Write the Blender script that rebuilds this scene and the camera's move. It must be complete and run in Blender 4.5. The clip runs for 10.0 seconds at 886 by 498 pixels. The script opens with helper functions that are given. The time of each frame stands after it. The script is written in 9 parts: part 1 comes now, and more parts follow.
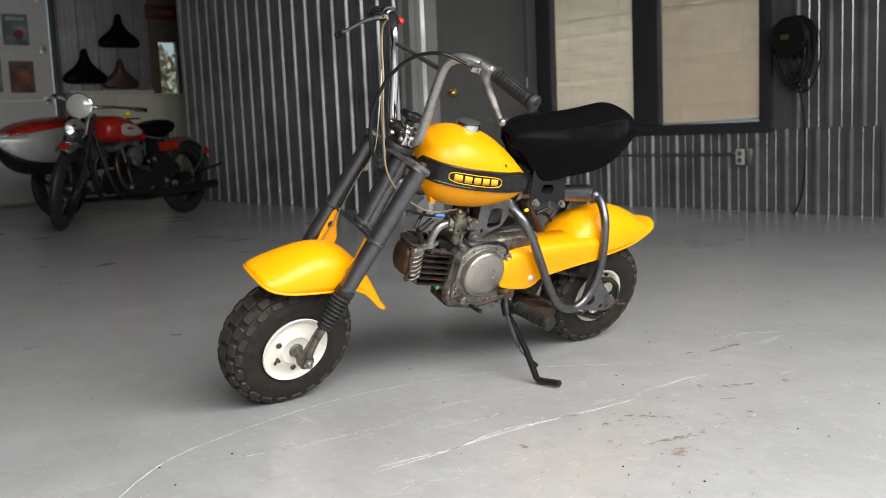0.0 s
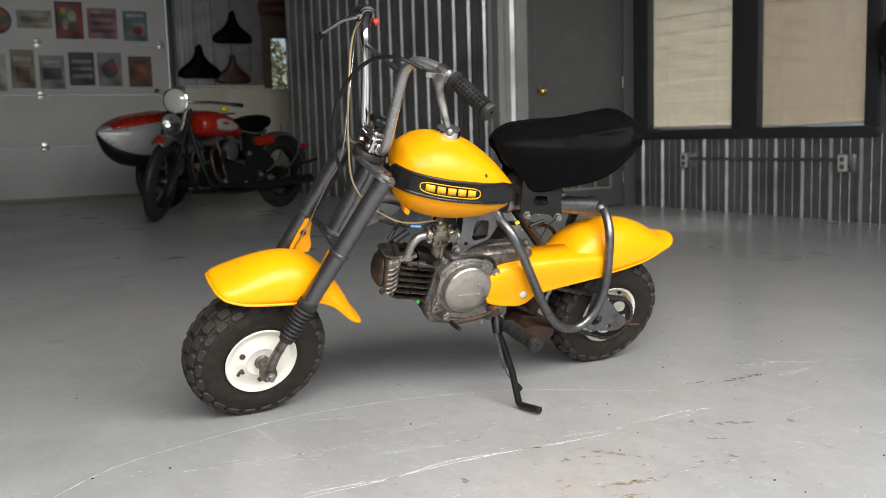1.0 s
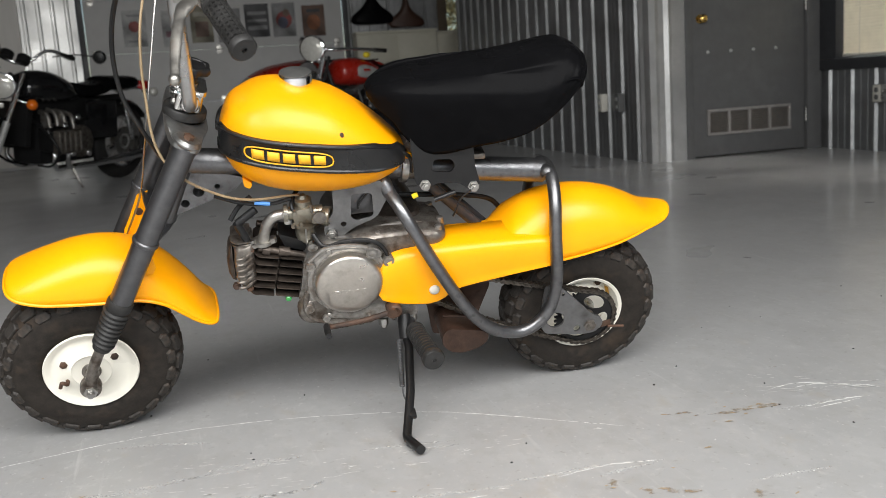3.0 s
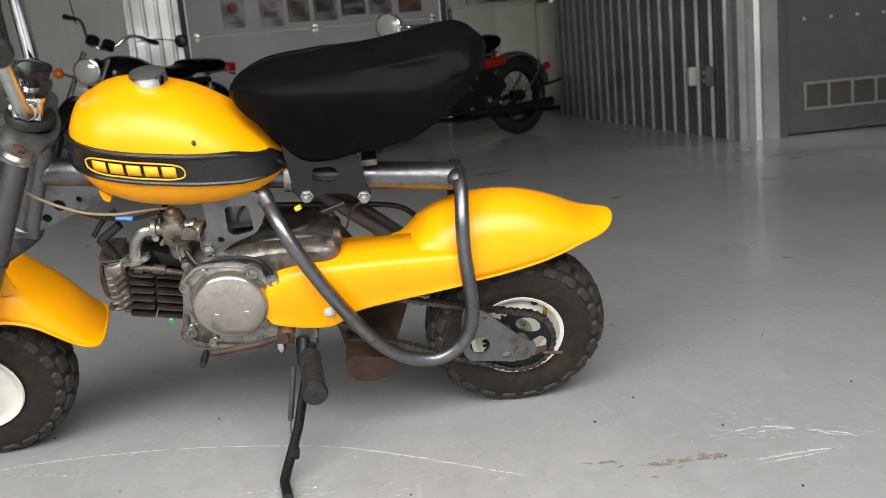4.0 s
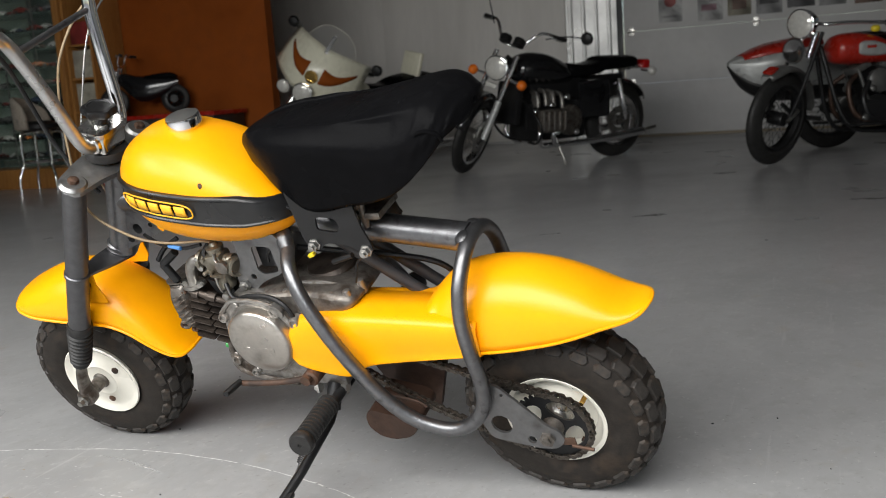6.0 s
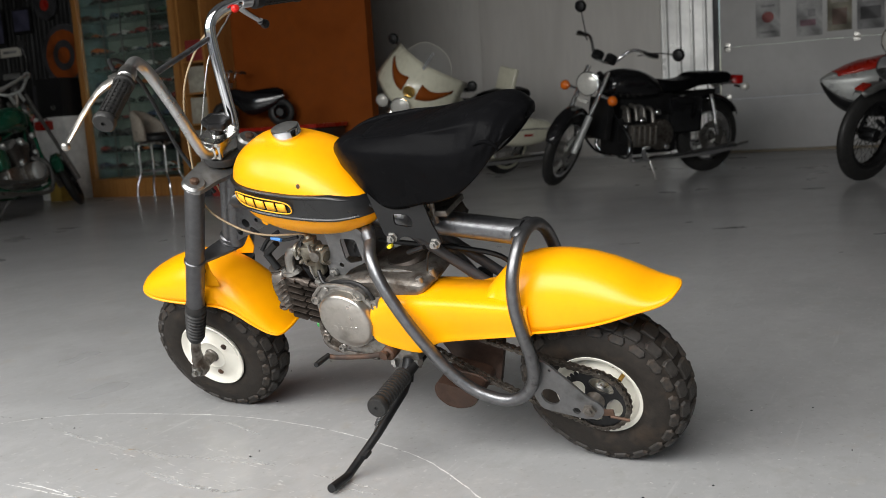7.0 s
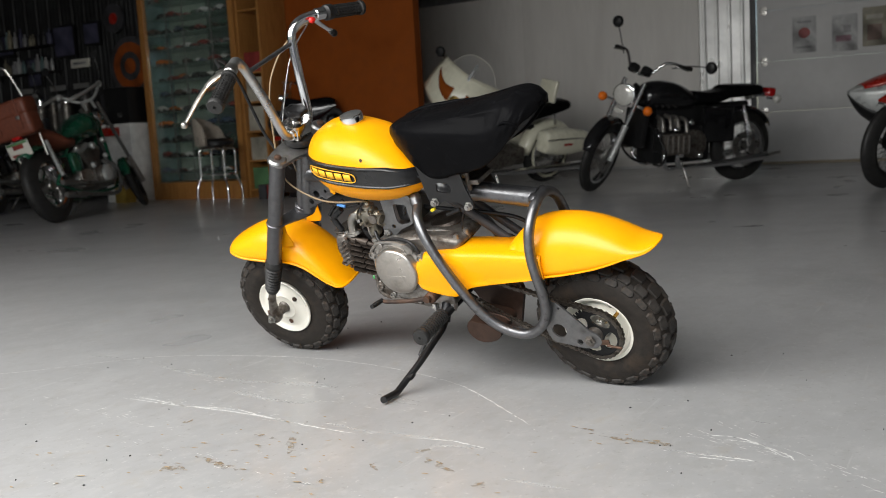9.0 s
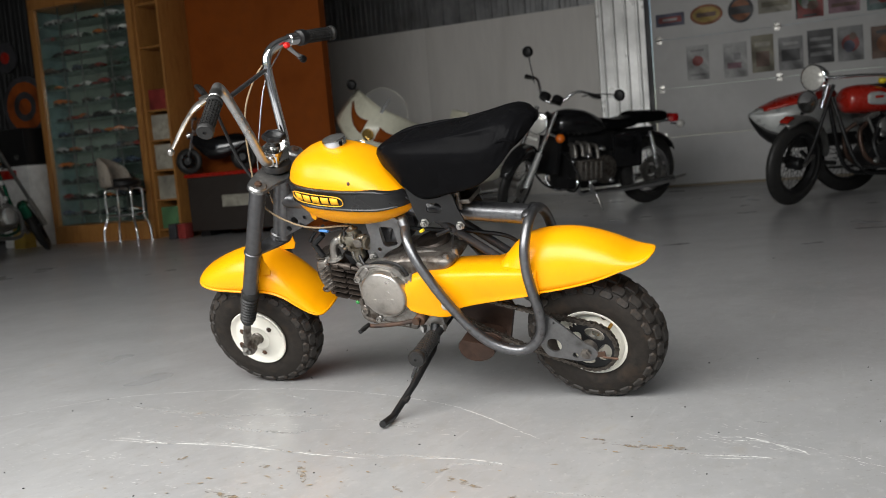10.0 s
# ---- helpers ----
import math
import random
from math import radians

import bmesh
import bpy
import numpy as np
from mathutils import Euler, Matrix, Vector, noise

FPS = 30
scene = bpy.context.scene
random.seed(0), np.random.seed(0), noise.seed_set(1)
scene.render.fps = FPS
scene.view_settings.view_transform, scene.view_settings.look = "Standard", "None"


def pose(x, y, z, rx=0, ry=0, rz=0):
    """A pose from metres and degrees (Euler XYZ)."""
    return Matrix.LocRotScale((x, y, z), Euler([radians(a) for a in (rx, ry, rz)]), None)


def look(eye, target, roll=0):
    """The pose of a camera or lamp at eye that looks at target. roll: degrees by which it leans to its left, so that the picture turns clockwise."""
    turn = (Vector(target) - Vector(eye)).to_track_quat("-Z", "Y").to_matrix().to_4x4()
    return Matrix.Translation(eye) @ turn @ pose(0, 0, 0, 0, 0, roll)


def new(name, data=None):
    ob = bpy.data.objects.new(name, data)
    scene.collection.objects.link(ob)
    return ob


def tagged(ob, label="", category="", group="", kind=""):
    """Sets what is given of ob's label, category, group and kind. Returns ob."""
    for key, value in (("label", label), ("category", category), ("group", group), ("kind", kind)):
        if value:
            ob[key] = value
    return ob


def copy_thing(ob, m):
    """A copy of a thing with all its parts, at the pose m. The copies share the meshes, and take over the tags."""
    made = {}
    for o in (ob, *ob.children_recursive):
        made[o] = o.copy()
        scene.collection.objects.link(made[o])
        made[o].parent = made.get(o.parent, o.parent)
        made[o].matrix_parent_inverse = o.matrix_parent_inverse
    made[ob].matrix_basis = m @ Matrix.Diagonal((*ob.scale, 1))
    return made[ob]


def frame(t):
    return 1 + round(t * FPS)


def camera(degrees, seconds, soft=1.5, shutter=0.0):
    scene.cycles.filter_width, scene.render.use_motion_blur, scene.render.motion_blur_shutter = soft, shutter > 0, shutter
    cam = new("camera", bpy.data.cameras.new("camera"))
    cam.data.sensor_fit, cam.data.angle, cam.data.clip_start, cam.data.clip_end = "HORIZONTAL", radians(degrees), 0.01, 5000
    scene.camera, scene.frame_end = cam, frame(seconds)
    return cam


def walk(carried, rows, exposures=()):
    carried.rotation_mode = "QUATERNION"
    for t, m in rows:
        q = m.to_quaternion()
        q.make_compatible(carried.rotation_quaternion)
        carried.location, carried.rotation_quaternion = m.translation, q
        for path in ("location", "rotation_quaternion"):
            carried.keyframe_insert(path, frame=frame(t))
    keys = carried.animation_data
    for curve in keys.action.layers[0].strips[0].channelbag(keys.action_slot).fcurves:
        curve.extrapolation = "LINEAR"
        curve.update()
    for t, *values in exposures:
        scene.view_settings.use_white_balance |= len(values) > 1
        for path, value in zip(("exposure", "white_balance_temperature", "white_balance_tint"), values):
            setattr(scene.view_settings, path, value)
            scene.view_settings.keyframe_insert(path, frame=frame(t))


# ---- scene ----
cam = camera(50.1, 10.0, soft=0.7)
cam.data.dof.use_dof, cam.data.dof.focus_distance, cam.data.dof.aperture_fstop = True, 1.9, 6.8
PATH = [
    (0, (0.127, 0.242, 0.659), (-1.439, 1.461, 0.411), -2.5),
    (0.5, (0.168, 0.411, 0.666), (-1.504, 1.477, 0.409), -3.5),
    (1, (0.229, 0.623, 0.673), (-1.49, 1.615, 0.425), -1.7),
    (1.5, (0.168, 0.825, 0.639), (-1.541, 1.825, 0.355), -3.4),
    (2, (0.091, 1.037, 0.637), (-1.705, 1.855, 0.308), -3.5),
    (2.5, (0.054, 1.281, 0.646), (-1.82, 1.889, 0.304), -3.2),
    (3, (-0.005, 1.535, 0.642), (-1.904, 2.058, 0.298), -3.9),
    (3.2, (-0.034, 1.635, 0.643), (-1.943, 2.116, 0.286), -3.7),
    (4.3, (-0.181, 2.127, 0.653), (-2.138, 2.253, 0.261), -4.7),
    (4.5, (-0.203, 2.221, 0.667), (-2.16, 2.255, 0.255), -3.6),
    (5, (-0.287, 2.432, 0.657), (-2.219, 2.189, 0.202), -2.6),
    (5.5, (-0.356, 2.608, 0.658), (-2.229, 2.018, 0.277), -2.5),
    (5.7, (-0.379, 2.654, 0.688), (-2.237, 2.005, 0.33), -3.4),
    (6.8, (-0.227, 2.841, 0.68), (-2.0, 1.959, 0.4), -3.5),
    (7, (-0.163, 2.869, 0.685), (-1.922, 1.961, 0.401), -3.8),
    (7.5, (-0.027, 2.959, 0.678), (-1.765, 2.003, 0.422), -4.6),
    (8, (0.084, 3.068, 0.658), (-1.624, 2.055, 0.42), -4.0),
    (8.5, (0.177, 3.13, 0.642), (-1.505, 2.068, 0.435), -3.1),
    (9, (0.238, 3.101, 0.626), (-1.482, 2.11, 0.378), -3.3),
    (9.5, (0.286, 3.01, 0.619), (-1.531, 2.198, 0.417), -5.3),
    (10, (0.342, 2.9, 0.608), (-1.484, 2.106, 0.417), -4.9),
]
walk(cam, [(t, look(eye, target, roll)) for t, eye, target, roll in PATH])

# ---------------------------------------------------------------- daylight
world = bpy.data.worlds.new("daylight")
scene.world = world
world.use_nodes = True
sky = world.node_tree.nodes.new("ShaderNodeTexSky")
sky.sky_type = "NISHITA"
sky.sun_disc = False
sky.sun_elevation, sky.sun_rotation = radians(41), radians(15)
background = world.node_tree.nodes["Background"]
background.inputs["Strength"].default_value = 0.1
world.node_tree.links.new(sky.outputs["Color"], background.inputs["Color"])


def area_lamp(name, m, width, height, watts, colour, spread):
    data = bpy.data.lights.new(name, "AREA")
    data.shape, data.size, data.size_y, data.energy, data.color = "RECTANGLE", width, height, watts, colour
    data.spread = radians(spread)
    ob = new(name, data)
    ob.matrix_world = m
    return ob


# the sky's light through the open bay door behind the camera
area_lamp("bay_daylight", look((1.12, 0.9, 2.2), (-1.1, 0.9, 0.0)), 5.6, 2.0, 262, (1.0, 0.985, 0.955), 150)
sun = bpy.data.lights.new("sun", "SUN")
sun.energy, sun.angle, sun.color = 1.3, radians(12), (1.0, 0.96, 0.9)
new("sun", sun).matrix_world = look((0, 0, 20), (-6, -22, 0))
scene.view_settings.exposure = 0.0

# ---------------------------------------------------------------- materials
def surface(name, col, rough=0.5, metal=0.0, var=0.12, scale=30.0, col2=None, spread=0.5, bump=0.0, bump_scale=None,
            coat=0.0, rough_var=0.12, stretch=(1, 1, 1), big=0.25, emit=None, transmission=0.0, alpha=1.0, ior=1.45, gloss=0.5):
    """A node material: colour in two scales of noise, patches of col2 over it, roughness that wanders and fine relief."""
    m = bpy.data.materials.new(name)
    m.use_nodes = True
    n, l = m.node_tree.nodes, m.node_tree.links
    b = n["Principled BSDF"]
    co = n.new("ShaderNodeTexCoord")
    mp = n.new("ShaderNodeMapping")
    mp.inputs["Scale"].default_value = stretch
    l.new(co.outputs["Object"], mp.inputs["Vector"])

    def noise_at(s, detail=5.0, rough_=0.6):
        t = n.new("ShaderNodeTexNoise")
        t.inputs["Scale"].default_value, t.inputs["Detail"].default_value, t.inputs["Roughness"].default_value = s, detail, rough_
        l.new(mp.outputs["Vector"], t.inputs["Vector"])
        return t.outputs["Fac"]

    def ramp(fac, a, b_, lo, hi):
        r = n.new("ShaderNodeMapRange")
        r.inputs["From Min"].default_value, r.inputs["From Max"].default_value = lo, hi
        r.inputs["To Min"].default_value, r.inputs["To Max"].default_value = a, b_
        l.new(fac, r.inputs["Value"])
        return r.outputs["Result"]

    fine, wide = noise_at(scale), noise_at(scale * big, 3.0)
    mix = n.new("ShaderNodeMix")
    mix.data_type = "RGBA"
    mix.inputs["A"].default_value = (*[c * (1 - var) for c in col], 1)
    mix.inputs["B"].default_value = (*[min(1, c * (1 + var)) for c in col], 1)
    l.new(ramp(fine, 0, 1, 0.3, 0.7), mix.inputs["Factor"])
    out = mix.outputs["Result"]
    if col2:
        mix2 = n.new("ShaderNodeMix")
        mix2.data_type = "RGBA"
        l.new(out, mix2.inputs["A"])
        mix2.inputs["B"].default_value = (*col2, 1)
        l.new(ramp(wide, 0, 1, 1.0 - spread - 0.08, 1.0 - spread + 0.12), mix2.inputs["Factor"])
        out = mix2.outputs["Result"]
    l.new(out, b.inputs["Base Color"])
    l.new(ramp(wide, max(0.02, rough - rough_var), min(1, rough + rough_var), 0.3, 0.7), b.inputs["Roughness"])
    b.inputs["Metallic"].default_value = metal
    b.inputs["IOR"].default_value = ior
    b.inputs["Specular IOR Level"].default_value = gloss
    if coat:
        b.inputs["Coat Weight"].default_value, b.inputs["Coat Roughness"].default_value = coat, 0.08
    if transmission:
        b.inputs["Transmission Weight"].default_value = transmission
    if alpha < 1:
        b.inputs["Alpha"].default_value = alpha
    if emit:
        b.inputs["Emission Color"].default_value = (*emit[:3], 1)
        b.inputs["Emission Strength"].default_value = emit[3]
    if bump:
        bp = n.new("ShaderNodeBump")
        bp.inputs["Strength"].default_value, bp.inputs["Distance"].default_value = bump, 0.004
        l.new(noise_at(bump_scale or scale * 4), bp.inputs["Height"])
        l.new(bp.outputs["Normal"], b.inputs["Normal"])
    return m


def vary_by_object(m, amount):
    """Shift the brightness of a material a little from object to object."""
    n, l = m.node_tree.nodes, m.node_tree.links
    b = n["Principled BSDF"]
    old = b.inputs["Base Color"].links[0].from_socket
    info = n.new("ShaderNodeObjectInfo")
    r = n.new("ShaderNodeMapRange")
    r.inputs["To Min"].default_value, r.inputs["To Max"].default_value = 1 - amount, 1 + amount
    l.new(info.outputs["Random"], r.inputs["Value"])
    hsv = n.new("ShaderNodeHueSaturation")
    l.new(r.outputs["Result"], hsv.inputs["Value"])
    l.new(old, hsv.inputs["Color"])
    l.new(hsv.outputs["Color"], b.inputs["Base Color"])
    return m


YELLOW = surface("yellow_paint", (0.95, 0.375, 0.0012), 0.34, var=0.035, scale=9, col2=(0.93, 0.345, 0.0012), spread=0.34, big=0.6, coat=0.05, rough_var=0.06, bump=0.014, bump_scale=70, gloss=0.36)
BADGE = surface("badge_yellow", (0.92, 0.45, 0.02), 0.4, var=0.04)
GUNMETAL = surface("gunmetal_paint", (0.165, 0.165, 0.170), 0.37, 0.90, var=0.16, scale=70, col2=(0.060, 0.056, 0.053), spread=0.34, big=0.6, bump=0.10, bump_scale=160, rough_var=0.08)
HANGER = surface("brushed_grey_plate", (0.30, 0.30, 0.295), 0.40, 0.9, var=0.15, scale=80, col2=(0.15, 0.14, 0.13), spread=0.40, bump=0.05)
PLATE_GREY = surface("scuffed_grey_plate", (0.19, 0.19, 0.192), 0.42, 0.85, var=0.12, scale=90, col2=(0.11, 0.107, 0.103), spread=0.36, bump=0.06)
FORK_GREY = surface("dark_grey_paint", (0.125, 0.125, 0.13), 0.36, 0.85, var=0.12, scale=70, col2=(0.07, 0.065, 0.06), spread=0.28, big=0.7, bump=0.05, rough_var=0.07)
RUBBER = surface("black_rubber", (0.02, 0.0195, 0.019), 0.5, var=0.35, scale=45, col2=(0.035, 0.03, 0.026), spread=0.33, bump=0.2, bump_scale=220, gloss=0.4)
TYRE = surface("dusty_tyre_rubber", (0.0200, 0.0164, 0.0135), 0.62, var=0.4, scale=60, col2=(0.045, 0.031, 0.021), spread=0.4, bump=0.2, bump_scale=260, gloss=0.3)
TREAD = surface("tread_rubber", (0.028, 0.0245, 0.0215), 0.57, var=0.4, scale=120, col2=(0.056, 0.041, 0.030), spread=0.38, bump=0.3, bump_scale=300, gloss=0.4)
BAND = surface("black_band_rubber", (0.011, 0.011, 0.0115), 0.3, var=0.2, scale=60, bump=0.05, gloss=0.5)
WHITE_RIM = surface("cream_white_enamel", (0.80, 0.77, 0.68), 0.3, var=0.04, scale=25, col2=(0.55, 0.47, 0.34), spread=0.2, coat=0.3)
BAR_GREY = surface("dulled_bar_metal", (0.46, 0.46, 0.455), 0.33, 0.9, var=0.10, scale=60, col2=(0.36, 0.35, 0.34), spread=0.3, rough_var=0.06)
CHROME = surface("chrome", (0.82, 0.82, 0.83), 0.1, 1.0, var=0.05, scale=60, rough_var=0.05, col2=(0.55, 0.5, 0.45), spread=0.2)
WORN_CHROME = surface("worn_chrome", (0.62, 0.61, 0.59), 0.24, 1.0, var=0.16, scale=55, rough_var=0.10, col2=(0.30, 0.25, 0.20), spread=0.34, big=0.3)
STEEL = surface("worn_steel", (0.42, 0.41, 0.39), 0.34, 1.0, var=0.2, scale=70, col2=(0.2, 0.13, 0.08), spread=0.3)
RUST = surface("rusty_steel", (0.12, 0.068, 0.045), 0.6, 0.5, var=0.35, scale=60, col2=(0.05, 0.036, 0.03), spread=0.45, bump=0.3)
ALLOY = surface("stained_cast_alloy", (0.32, 0.305, 0.285), 0.40, 0.85, var=0.22, scale=95, col2=(0.16, 0.13, 0.105), spread=0.40, big=0.42, bump=0.14, bump_scale=260)
GRIME = surface("oily_brown_casting", (0.075, 0.060, 0.050), 0.42, 0.6, var=0.35, scale=90, col2=(0.022, 0.017, 0.014), spread=0.45, bump=0.2)
HEAT_BROWN = surface("heat_browned_steel", (0.062, 0.036, 0.026), 0.48, 0.45, var=0.3, scale=40, col2=(0.028, 0.020, 0.016), spread=0.42, bump=0.15)
CHAIN = surface("oily_chain_steel", (0.12, 0.105, 0.09), 0.36, 0.85, var=0.4, scale=140, col2=(0.06, 0.036, 0.024), spread=0.4, bump=0.2)
ALLOY_DARK = surface("grimy_cylinder_casting", (0.185, 0.168, 0.15), 0.44, 0.75, var=0.3, scale=80, col2=(0.075, 0.058, 0.046), spread=0.45, big=0.45, bump=0.25)
BRUSHED = surface("brushed_cover_alloy", (0.50, 0.47, 0.43), 0.33, 0.95, var=0.07, scale=120, col2=(0.38, 0.35, 0.31), spread=0.36, big=0.3, bump=0.04, bump_scale=400, rough_var=0.06)
CARB = surface("carburettor_zinc", (0.27, 0.25, 0.205), 0.38, 0.8, var=0.3, scale=90, col2=(0.10, 0.082, 0.06), spread=0.40, bump=0.15)
VINYL = surface("black_vinyl", (0.0045, 0.0045, 0.005), 0.27, var=0.15, scale=24, rough_var=0.05, bump=0.22, bump_scale=75, gloss=0.022)
BLACK = surface("black_paint", (0.010, 0.010, 0.0105), 0.4, var=0.2, scale=40, bump=0.04, gloss=0.4)
BLACK_GLOSS = surface("black_gloss_paint", (0.008, 0.008, 0.009), 0.14, var=0.1, scale=20, coat=0.6)
CABLE_TAN = surface("tan_cable_sheath", (0.26, 0.19, 0.11), 0.45, var=0.15, scale=60)
RED_PLASTIC = surface("red_plastic", (0.65, 0.02, 0.015), 0.35, var=0.05)
BLUE_PLASTIC = surface("blue_plastic", (0.08, 0.25, 0.6), 0.4, var=0.05)
YELLOW_PLASTIC = surface("yellow_plastic", (0.75, 0.6, 0.03), 0.4, var=0.05)
GREEN_PLASTIC = surface("green_plastic", (0.05, 0.3, 0.08), 0.4, var=0.1)
RED_PAINT = surface("red_paint", (0.34, 0.016, 0.008), 0.28, var=0.06, coat=0.4)
# silver paint; on the choppers, chrome with its bright reflection put into the colour
SILVER_AND_GLINT = surface("silver_paint", (0.40, 0.41, 0.40), 0.35, 0.3, var=0.08, col2=(0.3, 0.3, 0.28), spread=0.3)
DULL_SILVER = surface("dull_silver_paint", (0.13, 0.13, 0.125), 0.35, 0.5, var=0.15, col2=(0.08, 0.08, 0.075), spread=0.3)
# galvanised sheet darkened in colour for the dim workshop end
SHADED_METAL = surface("shaded_galvanised_sheet", (0.035, 0.036, 0.037), 0.5, 0.5, var=0.2, scale=9, col2=(0.02, 0.02, 0.02), spread=0.45)
CREAM_PAINT = surface("cream_paint", (0.72, 0.70, 0.56), 0.3, var=0.05, coat=0.3)
GREEN_PAINT = surface("dark_green_paint", (0.012, 0.09, 0.05), 0.22, var=0.1, coat=0.4)
ORANGE_LENS = surface("amber_lens", (0.8, 0.17, 0.01), 0.2, var=0.05, coat=0.5)
RED_LENS = surface("red_lens", (0.45, 0.01, 0.01), 0.2, var=0.05, coat=0.5)
LENS = surface("headlamp_glass", (0.62, 0.61, 0.57), 0.12, 0.15, var=0.12, scale=50, coat=0.5)
TAN_LEATHER = surface("brown_leather", (0.055, 0.024, 0.015), 0.5, var=0.25, scale=40, bump=0.2)
WALL_METAL = surface("galvanised_sheet", (0.30, 0.305, 0.31), 0.38, 0.75, var=0.16, scale=9, col2=(0.2, 0.2, 0.2), spread=0.4, rough_var=0.1, bump=0.03, bump_scale=40)
TRIM_METAL = surface("galvanised_corner_trim", (0.47, 0.47, 0.465), 0.4, 0.5, var=0.12, scale=9, col2=(0.34, 0.34, 0.335), spread=0.4)
POST_METAL = surface("bright_galvanised_trim", (0.72, 0.72, 0.71), 0.35, 0.4, var=0.1, scale=9, col2=(0.55, 0.55, 0.54), spread=0.35)
WORN_ALLOY = surface("worn_bare_alloy", (0.36, 0.345, 0.32), 0.4, 0.92, var=0.15, scale=90, col2=(0.25, 0.21, 0.17), spread=0.3, bump=0.05)
PANEL_WHITE = surface("plain_wall_panel", (0.76, 0.735, 0.70), 0.55, var=0.04, scale=3, col2=(0.70, 0.675, 0.64), spread=0.4, stretch=(1, 6, 1), bump=0.03)
DOOR_WHITE = surface("white_steel_door", (0.58, 0.575, 0.57), 0.5, var=0.05, scale=6, col2=(0.53, 0.525, 0.52), spread=0.38, bump=0.04, bump_scale=200)
PLASTER = surface("grey_wall_paint", (0.26, 0.26, 0.25), 0.75, var=0.05, scale=7, col2=(0.44, 0.43, 0.42), spread=0.35, bump=0.1)
ORANGE_WALL = surface("rust_orange_wall_paint", (0.24, 0.056, 0.005), 0.75, var=0.08, scale=8, col2=(0.19, 0.043, 0.004), spread=0.4, bump=0.1, gloss=0.25)
CREAM_BOX = surface("cream_enamel", (0.58, 0.56, 0.47), 0.45, var=0.05, scale=8, col2=(0.5, 0.48, 0.4), spread=0.3)
DOOR_GREY = surface("grey_door_paint", (0.115, 0.115, 0.115), 0.45, var=0.08, scale=12, col2=(0.135, 0.135, 0.135), spread=0.35, bump=0.05)
FRAME_DARK = surface("dark_frame_paint", (0.035, 0.036, 0.04), 0.45, var=0.12, scale=25)
BRASS = surface("brass", (0.75, 0.48, 0.14), 0.25, 1.0, var=0.1)
WOOD = surface("oak_wood", (0.36, 0.165, 0.045), 0.42, var=0.22, scale=14, stretch=(9, 9, 1), col2=(0.25, 0.10, 0.028), spread=0.4, bump=0.06)
OFF_WHITE = surface("off_white_plastic", (0.6, 0.58, 0.52), 0.5, var=0.05)
FELT = surface("grey_fabric", (0.25, 0.23, 0.2), 0.9, var=0.2, scale=80, bump=0.3)
CEILING = surface("ceiling_sheet", (0.2, 0.2, 0.2), 0.7, var=0.08, scale=5)
ASPHALT = surface("outdoor_concrete", (0.4, 0.39, 0.37), 0.9, var=0.12, scale=3, bump=0.2)


def glass_material():
    m = surface("clear_glass", (0.9, 0.95, 0.93), 0.03, var=0.02, rough_var=0.01, transmission=1.0)
    return m


GLASS = glass_material()
CLEAR_PLASTIC = surface("clear_plastic_screen", (0.8, 0.82, 0.8), 0.05, var=0.02, rough_var=0.02, alpha=0.05)


def floor_material():
    m = surface("grey_epoxy_floor", (0.405, 0.405, 0.405), 0.34, var=0.035, scale=5.0, col2=(0.335, 0.335, 0.335), spread=0.42, rough_var=0.09, bump=0.02, bump_scale=60, coat=0.12)
    n, l = m.node_tree.nodes, m.node_tree.links
    b = n["Principled BSDF"]
    old = b.inputs["Base Color"].links[0].from_socket
    co = n.new("ShaderNodeTexCoord")
    # pale scuffs in three directions, thin streaks, tan dust and fine dark specks
    def layer(turn, stretch, scale, lo, hi, most, colour, under, detail=8):
        mp = n.new("ShaderNodeMapping")
        mp.inputs["Rotation"].default_value = (0, 0, radians(turn))
        mp.inputs["Scale"].default_value = (1.0, stretch, 1)
        l.new(co.outputs["Object"], mp.inputs["Vector"])
        t = n.new("ShaderNodeTexNoise")
        t.inputs["Scale"].default_value, t.inputs["Detail"].default_value, t.inputs["Roughness"].default_value = scale, detail, 0.65
        l.new(mp.outputs["Vector"], t.inputs["Vector"])
        r = n.new("ShaderNodeMapRange")
        r.inputs["From Min"].default_value, r.inputs["From Max"].default_value = lo, hi
        r.inputs["To Max"].default_value = most
        l.new(t.outputs["Fac"], r.inputs["Value"])
        mix = n.new("ShaderNodeMix")
        mix.data_type = "RGBA"
        l.new(r.outputs["Result"], mix.inputs["Factor"])
        l.new(under, mix.inputs["A"])
        mix.inputs["B"].default_value = (*colour, 1)
        return mix.outputs["Result"]

    c = layer(40, 1.0, 1.6, 0.40, 0.68, 0.5, (0.34, 0.34, 0.34), old)
    c = layer(24, 1.8, 4.1, 0.50, 0.70, 0.5, (0.48, 0.48, 0.475), c)
    c = layer(10, 1.4, 13.0, 0.50, 0.66, 0.5, (0.335, 0.33, 0.32), c)
    c = layer(60, 1.2, 24.0, 0.54, 0.68, 0.45, (0.48, 0.48, 0.47), c)
    c = layer(102, 20.0, 1.9, 0.62, 0.70, 0.4, (0.54, 0.54, 0.53), c)
    c = layer(0, 1.3, 6.5, 0.60, 0.72, 0.4, (0.37, 0.325, 0.26), c)
    c = layer(0, 1.0, 60.0, 0.62, 0.72, 0.6, (0.25, 0.24, 0.23), c, 3)
    c = layer(15, 1.5, 46.0, 0.62, 0.72, 0.6, (0.55, 0.55, 0.53), c, 3)
